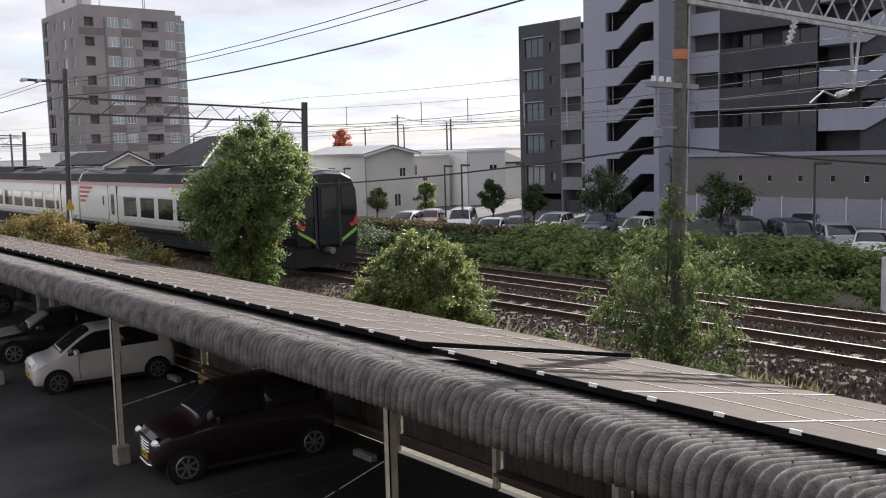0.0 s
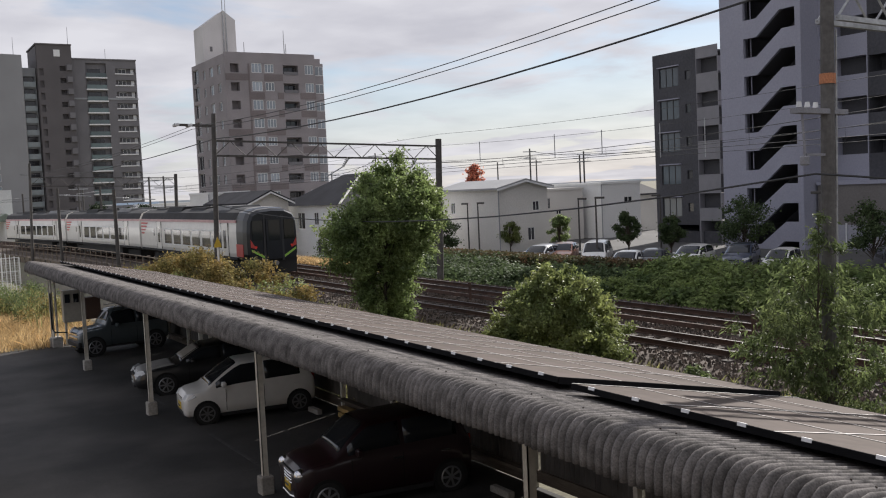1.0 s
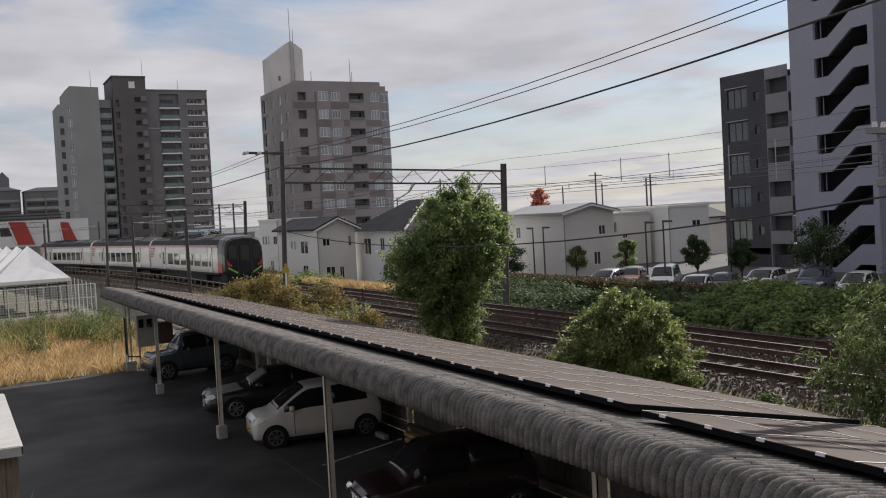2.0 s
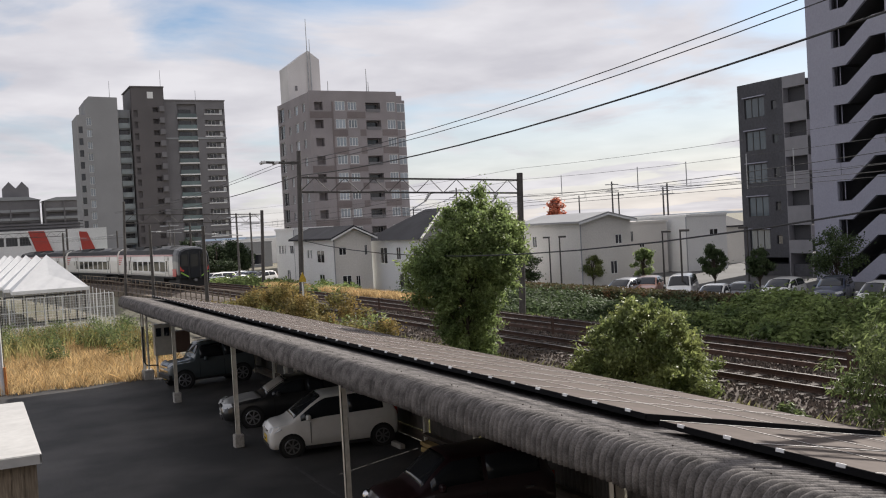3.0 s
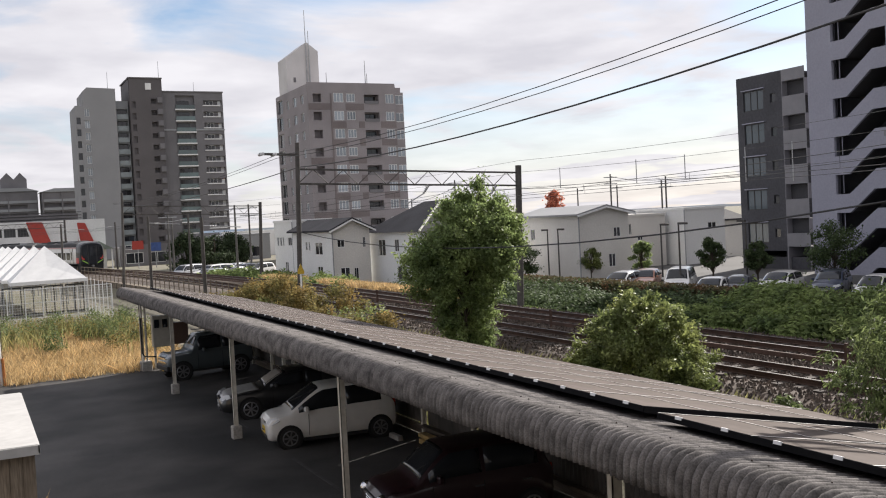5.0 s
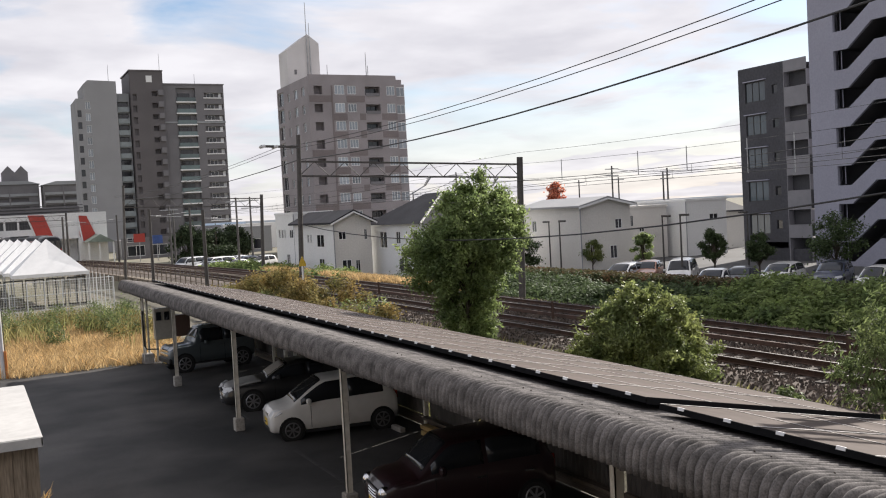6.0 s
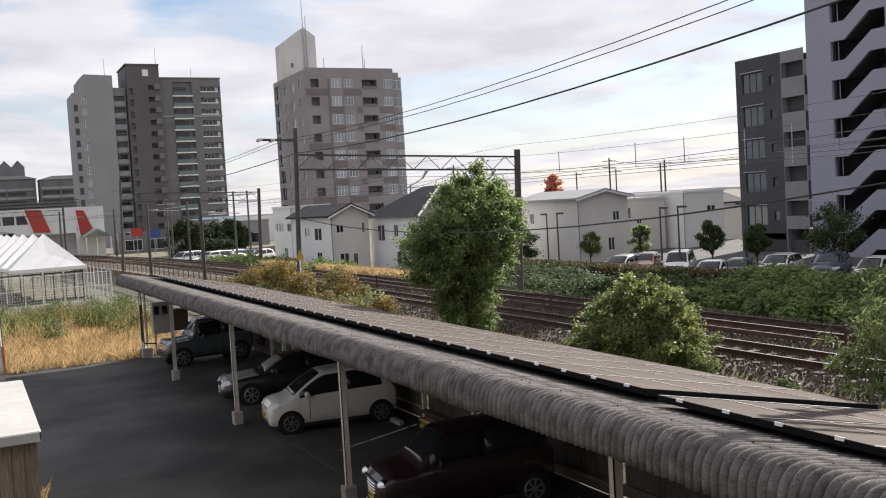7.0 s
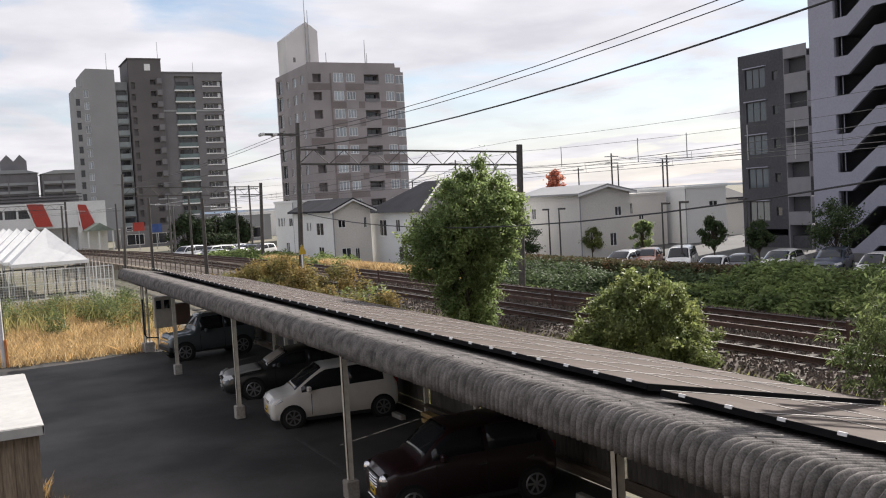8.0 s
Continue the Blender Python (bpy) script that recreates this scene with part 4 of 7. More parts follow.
# --- station with red and white panels, and distant blocks ---
RED = mat("red_panel", (0.42, 0.05, 0.035), 0.6, 0.1, 5, 0.5, 0.05)
STATION = empty("station_building", pose(0, 0, 0), "white station building with slanted red panels", "station")
PANELW = mat("white_panel", (0.7, 0.7, 0.69), 0.6, 0.08, 5, 0.3, 0.05)
bm = bmesh.new()
st_win = [(1.2 + 2.0 * k, 6.2, 2.9 + 2.0 * k, 7.6) for k in range(4)]
facade(bm, (0.0, 165, 0), (1, 0, 0), (0, 1, 0), 20.5, 8.6, [(*q, 0.2) for q in st_win] + [(0.5, 0.2, 16, 4.4, 3.5)])
box(bm, 0.02, 169, -0.2, 20.48, 177, 8.5)
part("wall", bm, PANELW, STATION)
add_windows(STATION, st_win, (0.0, 165, 0), (1, 0), 0.15, FRAME_D, DGLASS, 3)
for pts in (((8.5, 8.5), (10.9, 8.4), (12.2, 4.7), (9.7, 4.8)), ((16.2, 8.1), (17.4, 8.0), (18.6, 5.0), (16.8, 3.6), (16.2, 4.8))):
    bm = bmesh.new(); prism(bm, [(x, 164.98, z) for x, z in pts], (0, -0.12, 0)); part("red_panel", bm, RED, STATION, "slanted red panel")
    a = pts[0]; b = pts[-2] if len(pts) == 5 else pts[-1]
    bm = bmesh.new(); tube(bm, [(a[0] - 0.2, 164.9, a[1]), (b[0] - 0.2, 164.9, b[1])], 0.14, 6); part("white_strip", bm, FRAME_W, STATION)
for z in (8.9, 9.4, 9.9):
    bm = bmesh.new(); tube(bm, [(0.2, 165.5, z), (17.0, 165.5, z)], 0.06, 5); part("roof_rail", bm, FRAME_D, STATION)
boxpart("roof_band", (0, 165.6, 8.6, 16.5, 176, 9.7), DKGREY, STATION)
bm = bmesh.new()
prism(bm, [(16.5, 158, 3.7), (20.8, 158, 3.6), (18.6, 158, 4.9)], (0, 6.9, 0))
part("porch_roof", bm, mat("porch_green", (0.2, 0.24, 0.2), 0.7), STATION)
for x in (16.8, 18.4, 20.5):
    boxpart("porch_post", (x - 0.1, 158.2, -0.1, x + 0.1, 158.4, 3.65), PANELW, STATION)

for x0, x1, y, z, lab in ((-30, 22.3, 350, 22.3, "long brown mid-rise apartments with a paler roof edge"), (23.2, 42, 345, 21.6, "brown mid-rise apartments with balcony bands")):
    mid = empty("midrise", pose(0, 0, 0), lab, "apartment building")
    bm = bmesh.new()
    facade(bm, (x0, y, 0), (1, 0, 0), (0, 1, 0), x1 - x0, z, [(0.8 + 6.1 * i, 2 + 2.9 * k, 6.2 + 6.1 * i, 3.3 + 2.9 * k, 1.2) for k in range(6) for i in range(int((x1 - x0) / 6.2))])
    box(bm, x0 + 0.1, y + 1.5, -0.2, x1 - 0.1, y + 12, z - 0.1)
    part("wall", bm, DKGREY, mid)
    for k in range(7):
        boxpart("balcony_band", (x0 + 0.4, y - 0.35, 0.9 + 2.9 * k, x1 - 0.4, y - 0.02, 1.75 + 2.9 * k), MIDGREY, mid, "pale balcony band")
    for i in range(int((x1 - x0) / 6.2)):
        boxpart("party_wall", (x0 + 6.1 * i + 0.1, y - 0.4, 0, x0 + 6.1 * i + 0.5, y - 0.01, z - 0.2), DKGREY, mid)
    bm = bmesh.new(); prism(bm, [(x0 - 0.5, y - 0.5, z), (x1 + 0.5, y - 0.5, z), (x1 - 4, y - 0.5, z + 1.2), (x0 + 4, y - 0.5, z + 1.2)], (0, 12, 0)); part("roof", bm, MIDGREY, mid)
    if x0 < 0:
        for a, b in ((11, 15.2), (15.2, 19.3)):
            bm = bmesh.new(); prism(bm, [(a, y + 3, z), (b, y + 3, z), (b, y + 3, z + 4.3), ((a + b) / 2, y + 3, z + 6.6), (a, y + 3, z + 4.3)], (0, 4, 0)); part("turret", bm, DKGREY, mid)
# low buildings along the far street
for k, (x, y, w, z, m) in enumerate(((24, 175, 14, 3.2, DKGREY), (40, 170, 10, 4.5, MIDGREY), (46, 190, 16, 5.0, WHITE), (70, 130, 20, 5.2, WHITE), (95, 130, 20, 5.4, PALEBLUE), (62, 110, 14, 5.2, BEIGE))):
    house("shop_building", x, y, x + w, y + 8, z, m, [("S", 1, 0.5, 4, 2.4), ("S", 5, 0.5, 8, 2.4), ("S", 1, 3.0, 3, 3.8)], "low distant building along the street")
for x, z, c in ((24.8, 4.6, RED), (27.6, 4.2, mat("blue_sign", (0.05, 0.1, 0.3), 0.5)), (31.5, 4.4, RED)):
    sg = empty("shop_sign", pose(x, 160, 0), "coloured shop sign on a grey pole by the far street", "sign", "street signs")
    bm = bmesh.new(); tube(bm, [(0, 0, 0), (0, 0, z)], 0.07, 6); part("pole", bm, GALV, sg)
    boxpart("board", (-0.9, -0.12, z - 1.4, 0.9, -0.06, z), c, sg)
# wooded hill line on the horizon; the haze is in its pale blue colour
bm = bmesh.new()
hp = [(-900 + 40 * k, 1500, 5 + 4 * noise.noise((k * 0.17, 0, 0)) + 2 * noise.noise((k * 0.6, 3, 0))) for k in range(80)]
prism(bm, [(hp[0][0], 1500, -1)] + hp + [(hp[-1][0], 1500, -1)], (0, 60, 0))
tagged(part("backdrop", bm, mat("haze_blue_hills", (0.55, 0.6, 0.66), 0.95, 0.05, 0.05, 0.01, 0.0)), "hazy wooded hills on the horizon", "hills", kind="structure")

# --- marquees by the field ---
CANVAS = mat("white_canvas", (0.78, 0.78, 0.77), 0.75, 0.04, 4, 0.5, 0.05)
MESHW = mat("white_wire_fence", (0.78, 0.78, 0.77), 0.6, 0.1)
def marquee(x, y):
    t = empty("marquee", pose(x, y, 0), "white canvas marquee with a peaked roof", "tent", "row of marquees")
    bm = bmesh.new()
    c = [(-2.65, -2.6, 2.6), (2.65, -2.6, 2.6), (2.65, 2.6, 2.6), (-2.65, 2.6, 2.6)]
    top = bm.verts.new((0, 0, 5.15))
    vs = [bm.verts.new(p) for p in c]; lo = [bm.verts.new((p[0], p[1], 2.35)) for p in c]
    for i in range(4):
        j = (i + 1) % 4
        m_ = bm.verts.new(((c[i][0] + c[j][0]) * 0.28, (c[i][1] + c[j][1]) * 0.28, 3.65))
        bm.faces.new((vs[i], vs[j], m_)); bm.faces.new((vs[j], top, m_)); bm.faces.new((top, vs[i], m_))
        bm.faces.new((lo[i], lo[j], vs[j], vs[i]))
    part("canopy", bm, CANVAS, t)
    for p in c:
        bm = bmesh.new(); tube(bm, [(p[0] * 0.97, p[1] * 0.97, 0), (p[0] * 0.97, p[1] * 0.97, 2.5)], 0.05, 6); part("pole", bm, GALV, t)
    return t


M0 = marquee(5.2, 78)
for k in range(1, 6):
    copy_thing(M0, pose((5.2, 4.80, 4.31, 3.91, 3.45, 3.12)[k], 78 + 5.6 * k, 0))
for k in range(5):
    ps = empty("partition", pose(1.2 + 1.45 * k, 76.2, 0), "dark-framed glazed partition under the marquee", "partition", "partitions")
    for q in ((-0.65, 0.65, 0.1, 0.2), (-0.65, 0.65, 2.1, 2.2), (-0.65, -0.58, 0.2, 2.1), (0.58, 0.65, 0.2, 2.1), (-0.04, 0.04, 0.2, 2.1)):
        boxpart("bar", (q[0], -0.03, q[2], q[1], 0.03, q[3]), FRAME_D, ps)
    boxpart("sill", (-0.65, -0.05, -0.05, 0.65, 0.05, 0.1), CONCRETE, ps)
WF = empty("mesh_fence", pose(0, 0, 0), "white wire mesh fence along the field", "fence")
for k in range(15):
    x = -6.0 + k * 0.98
    bm = bmesh.new(); tube(bm, [(x, 61, 0), (x, 61, 2.75)], 0.03, 6); part("fence_post", bm, MESHW, WF)
for z in (2.72, 1.9, 1.0):
    bm = bmesh.new(); tube(bm, [(-6, 61, z), (7.75, 61, z)], 0.02, 5); part("rail", bm, MESHW, WF)
bm = bmesh.new()
for k in range(92):
    x = -6 + k * 0.15
    box(bm, x - 0.006, 60.99, 0.1, x + 0.006, 61.0, 2.7)
for k in range(18):
    box(bm, -6, 60.985, 0.15 + k * 0.15, 7.75, 60.995, 0.16 + k * 0.15)
tagged(part("mesh", bm, MESHW, WF), kind="stuff")
# side run of the fence, towards the railway
for k in range(8):
    bm = bmesh.new(); tube(bm, [(7.75, 61 + 2.2 * k, 0), (7.75, 61 + 2.2 * k, 2.7)], 0.03, 6); part("fence_post", bm, MESHW, WF)

# --- railway bridge railing and girder ---
BRIDGE_STEEL = mat("rust_brown_bridge_paint", (0.17, 0.135, 0.1), 0.8, 0.25, 8, 1.0, 0.1)
BR = empty("bridge_railing", pose(0, 0, 0), "dark steel railing along the railway bridge", "railing")
def bx(y):
    return track_x(y, 13.4)


for k in range(38):
    y = 50 + k * 1.5
    bm = bmesh.new(); box(bm, bx(y) - 0.03, y - 0.03, 1.35, bx(y) + 0.03, y + 0.03, 2.6)
    part("baluster_post", bm, BRIDGE_STEEL, BR)
for z in (2.58, 2.2, 1.8):
    bm = bmesh.new(); tube(bm, [(bx(50 + 3 * k), 50 + 3 * k, z) for k in range(19)], 0.03, 5); part("rail", bm, BRIDGE_STEEL, BR)
bm = bmesh.new()
sweep(bm, [(-0.25, 0.1), (0.25, 0.1), (0.25, 1.4), (-0.25, 1.4)], 13.4, 52, 107)
tagged(part("bridge_girder", bm, BRIDGE_STEEL), "dark plate girder along the railway bridge", "girder")
for k in range(30):
    y = 52.5 + 1.8 * k
    boxpart("stiffener", (bx(y) - 0.3, y - 0.04, 0.12, bx(y) - 0.245, y + 0.04, 1.38), MAST, bpy.data.objects["bridge_girder"])

# --- street-side poles ---
def lamp_post(x, y, z, s):
    p_ = empty("lamp_post", pose(x, y, 0), "slim dark car-park lamp post with a flat head", "street lamp", "car park lamps")
    bm = bmesh.new(); tube(bm, [(0, 0, 0), (0, 0, z)], 0.07, 8, 0.05); part("post", bm, MAST, p_)
    boxpart("head", (-0.12, -0.75 if s < 0 else 0.02, z - 0.08, 0.12, -0.02 if s < 0 else 0.75, z + 0.06), MAST, p_, bevel=0.02)


lamp_post(40, 59.7, 4.4, -1); lamp_post(40, 46.1, 4.6, -1); lamp_post(42, 50.2, 4.5, -1); lamp_post(42, 64.2, 4.3, 1)
lamp_post(40, 29.2, 4.6, 1); lamp_post(40, 21.8, 4.6, -1); lamp_post(50, 50.5, 4.4, 1)


def power_pole(x, y, z, arms):
    p_ = empty("utility_pole", pose(x, y, 0), "grey utility pole with crossarms", "utility pole", "distant poles")
    bm = bmesh.new(); tube(bm, [(0, 0, 0), (0, 0, z)], 0.14, 8, 0.1); part("pole", bm, POLECON, p_)
    for k in range(arms):
        boxpart("crossarm", (-1.1, -0.06, z - 0.5 - 0.9 * k, 1.1, 0.06, z - 0.38 - 0.9 * k), GALV, p_)


for q in ((80, 105.8, 10.6, 2), (80, 94.3, 9.6, 2), (82, 97.5, 9.2, 1), (90, 128, 9.5, 1), (95, 124, 9.6, 1), (30.5, 112, 8.6, 2), (27, 105, 8.4, 1), (64, 137, 9, 1), (22, 118, 8.0, 1), (23.8, 125, 7.6, 0), (95, 84.5, 9, 1), (62, 118, 11, 2)):
    power_pole(*q)

# ---- catenary fittings and wires ----
def cable(pts, r=0.012, name="overhead_wire", label="thin black overhead wire along the railway", sag=0.0):
    bm = bmesh.new()
    out_ = []
    for (a, b) in zip(pts, pts[1:]):
        a, b = Vector(a), Vector(b)
        for k in range(10):
            s = k / 10
            out_.append(a.lerp(b, s) - Vector((0, 0, 4 * sag * s * (1 - s))))
    out_.append(Vector(pts[-1]))
    tube(bm, out_, r, 5)
    return tagged(part(name, bm, WIRE), label, "wire", "overhead wires")


# feeder and its two companions on the yard side
cable([(13.0, -20, 8.6), (13.0, 9.5, 8.68), (13.0, 39.2, 8.22), (13.0, 90, 8.3)], 0.022, "feeder_cable", "thick black feeder cable between the railway masts", 0.42)
cable([(12.0, -20, 9.05), (12.0, 9.5, 9.05), (12.0, 39.2, 8.75), (12.0, 90, 8.6)], 0.011, sag=0.42)
cable([(12.05, -20, 8.88), (12.05, 9.5, 8.9), (12.05, 39.2, 8.63), (12.05, 90, 8.5)], 0.011, sag=0.42)
cable([(12.9, 39.2, 5.4), (12.85, 9.5, 5.62), (12.9, -20, 5.6)], 0.017, "telephone_cable", "thick black cable slung between the railway masts", 0.74)
for x0 in TRACKS:
    pts = [(-10, 7.0), (9.5, 7.0), (39.2, 7.0), (90, 6.9), (150, 6.9)]
    cable([(track_x(y, x0), y, z) for y, z in pts], 0.009, "messenger_wire", "thin messenger wire above the track", 0.45)
    cable([(track_x(y, x0), y, 6.35) for y in (-10, 9.5, 39.2, 60, 75, 90, 120, 150)], 0.008, "contact_wire", "thin contact wire above the track")
    hang = [y for y in range(0, 90, 5)]
    for y in hang:
        s = ((y - 9.5) / 29.7) % 1
        zt = 6.98 - 4 * 0.45 * s * (1 - s)
        bm = bmesh.new(); tube(bm, [(track_x(y, x0), y, 6.35), (track_x(y, x0), y, zt)], 0.006, 4)
        tagged(part("dropper", bm, WIRE), "thin wire dropper of the overhead line", "dropper", "droppers")
for z, x in ((7.0, 24.6), (8.3, 24.2), (7.75, 24.4)):
    far_wire = cable([(x, -10, z), (x, 9.5, z + 0.1), (x, 39.2, z), (track_x(90, x), 90, z)], 0.007, sag=0.25)
cable([(80, 105.8, 10.3), (80, 94.3, 9.2), (84, 60, 9.0)], 0.03, sag=0.3)
cable([(80, 105.8, 9.4), (64, 137, 8.4), (62, 118, 10)], 0.03, sag=0.3)

# white tube hangers seen against the sky and block
for x, y, za, zb in ((24.4, 24.5, 6.4, 7.62), (24.4, 22.4, 6.3, 7.62), (24.4, 30.5, 6.7, 7.66), (24.4, 36.0, 6.8, 7.72), (24.4, 27.6, 6.7, 7.62)):
    bm = bmesh.new(); tube(bm, [(x, y, za), (x, y, zb)], 0.018, 6)
    part("hanger", bm, GALV, far_wire, "pale hanger rod")

# fittings of the near portal
DULL = mat("dull_galvanised", (0.24, 0.24, 0.26), 0.7, 0.15)
for z, q in ((6.6, 0), (5.85, 1)):
    if not q:
        boxpart("crossarm", (12.25, -0.09, z - 0.04, 13.45, 0.09, z + 0.04), DULL, NEARP, "dull galvanised steel crossarm")
        for x in (12.35, 12.55, 12.75):
            bm = bmesh.new(); tube(bm, [(x, 0, z + 0.06), (x, 0, z + 0.14)], 0.045, 8, 0.035); part("insulator", bm, PORCELAIN, NEARP)
        bm = bmesh.new(); tube(bm, [(12.42, 0, z - 0.05), (12.5, 0, z - 0.8)], 0.022, 6); part("stay", bm, DULL, NEARP)
    else:
        boxpart("lamp_arm", (12.5, -0.03, z + 0.05, 13.1, 0.03, z + 0.09), DULL, NEARP)
        boxpart("lamp_box", (12.42, -0.06, z - 0.1, 12.54, 0.06, z + 0.05), DULL, NEARP, bevel=0.02)
bm = bmesh.new(); tube(bm, [(13.05, 0, 7.04), (13.05, 0, 7.2)], 0.125, 12); part("marker_band", bm, mat("orange_band", (0.42, 0.17, 0.08), 0.7), NEARP, "orange marker band")
bm = bmesh.new(); tube(bm, [(13.2, -0.05, 0.9), (13.2, -0.05, 7.9)], 0.018, 6); part("conduit", bm, GALV, NEARP)
for xa in (18.7, 22.2):
    for dx in (-0.18, 0.22):
        bm = bmesh.new(); tube(bm, [(xa + 0.2 + dx, 0, 8.05), (xa + 0.2, 0, 6.75)], 0.035, 6); part("hanger", bm, GALV, NEARP)
    bm = bmesh.new(); tube(bm, [(xa + 0.2, 0, 6.78), (xa - 0.55, 0, 6.62), (xa - 1.0, 0, 6.7), (xa - 1.5, 0, 6.45)], 0.02, 6); part("steady_arm", bm, GALV, NEARP)
    bm = bmesh.new(); insulator(bm, (xa - 0.1, 0, 6.72), (-0.4, 0, -0.09), 4); part("insulator", bm, PORCELAIN, NEARP)
bm = bmesh.new(); insulator(bm, (16.6, 0, 7.98), (-0.25, 0, -0.5), 5); part("insulator", bm, PORCELAIN, NEARP)

# bracket arm and insulators on the portal at Y = 39.2
P39 = bpy.data.objects["catenary_portal"]
boxpart("bracket", (11.0, -0.05, 8.5, 12.7, 0.05, 8.6), MAST, P39)
for x in (11.05, 11.6):
    bm = bmesh.new(); insulator(bm, (x, -0.35, 8.53), (0, 0.7, 0), 6); part("insulator", bm, PORCELAIN, P39)
for xx in TRACKS:
    bm = bmesh.new(); tube(bm, [(xx + 1.2, 0, 7.29), (xx + 0.9, 0, 6.9), (xx, 0, 6.4)], 0.03, 6); part("cantilever", bm, GALV, P39)
    bm = bmesh.new(); insulator(bm, (xx + 1.1, 0, 7.3), (-0.25, 0, -0.45), 5); part("insulator", bm, PORCELAIN, P39)
# single masts of the bend
for y, xo, z in ((57.5, 12.72, 6.5), (75, 13.0, 7.0), (110, 13.0, 7.2), (128, 24.0, 7.4), (102, 24, 7.5)):
    x = track_x(y, xo)
    m_ = empty("catenary_mast", pose(x, y, 0), "slim steel mast beside the bending track", "railway mast", "masts by the bend")
    bm = bmesh.new(); tube(bm, [(0, 0, 0), (0, 0, z)], 0.13, 8, 0.1); part("post", bm, MAST, m_)
    bm = bmesh.new(); tube(bm, [(0, 0, z - 0.5), (2.4 if xo < 20 else -2.4, 0, z - 0.7)], 0.03, 5); part("arm", bm, GALV, m_)
    bm = bmesh.new(); insulator(bm, (0.5 if xo < 20 else -0.5, 0, z - 0.55), (0.4 if xo < 20 else -0.4, 0, 0), 4); part("insulator", bm, PORCELAIN, m_)
# yellow diamond sign post by the bush
s_ = empty("track_sign", pose(12.75, 39.0, 0), "small yellow marker sign on a white post", "sign")
bm = bmesh.new(); tube(bm, [(0, 0, 1.0), (0, 0, 4.0)], 0.035, 6); part("post", bm, FRAME_W, s_)
bm = bmesh.new(); prism(bm, [(-0.15, -0.06, 3.6), (0.15, -0.06, 3.6), (0.15, -0.06, 3.72), (0.0, -0.06, 4.05), (-0.15, -0.06, 3.72)], (0, 0.02, 0)); part("plate", bm, mat("yellow_sign", (0.6, 0.4, 0.03), 0.5), s_)
b_ = empty("track_cabinet", pose(24.2, 10.9, 0), "pale grey trackside equipment post", "cabinet")
boxpart("case", (-0.15, -0.35, 0.8, 0.2, 0.3, 2.6), mat("pale_cabinet", (0.62, 0.62, 0.62), 0.5), b_, bevel=0.02)
for y in (30.0, 16.5, 22.3, 47):
    sp = empty("track_stake", pose(19.6, y, 0), "short rusty marker stake between the tracks", "stake", "stakes between the tracks")
    bm = bmesh.new(); box(bm, -0.04, -0.04, 1.2, 0.04, 0.04, 2.0); part("stake", bm, RUST, sp)

# ---- vehicles ----
TYRE = mat("tyre_rubber", (0.02, 0.02, 0.02), 0.85, 0.15, 20, 3, 0.1)
RIM = mat("wheel_silver", (0.3, 0.3, 0.31), 0.4, 0.1, 8, 2, 0.0, metal=0.7)
STEELRIM = mat("dull_steel_wheel", (0.17, 0.17, 0.172), 0.6, 0.2, 12, 3, 0.0, metal=0.4)
ARCH = mat("wheel_well", (0.008, 0.008, 0.008), 0.9, 0.1)
CARGLASS = mat("car_glass", (0.02, 0.022, 0.025), 0.06, 0.1, 0.7, 0.3, 0.0, spec=0.5, rand=0.2)
CHROME = mat("chrome", (0.75, 0.75, 0.76), 0.15, 0.05, 8, 2, 0.0, metal=1.0)
LAMPG = mat("headlamp_glass", (0.55, 0.56, 0.57), 0.1, 0.1, 8, 3, 0.0, coat=1.0)
PLATE = mat("yellow_plate", (0.65, 0.45, 0.05), 0.5, 0.05)
PLATEW = mat("white_plate", (0.6, 0.6, 0.58), 0.5, 0.05)
TRIMB = mat("black_trim", (0.015, 0.015, 0.016), 0.6, 0.1)
TAIL = mat("tail_lamp", (0.25, 0.02, 0.015), 0.2, 0.1, 8, 2, 0.0, coat=1.0)


def paint(name, col):
    return mat(name, col, 0.32, 0.05, 3.0, 0.6, 0.0, coat=0.8, spec=0.5)


def loft(bm, rings):
    rs = [[bm.verts.new(p) for p in r] for r in rings]
    n_ = len(rs[0])
    for a, b in zip(rs, rs[1:]):
        for i in range(n_):
            bm.faces.new((a[i], a[(i + 1) % n_], b[(i + 1) % n_], b[i]))
    bm.faces.new(rs[0][::-1]); bm.faces.new(rs[-1])


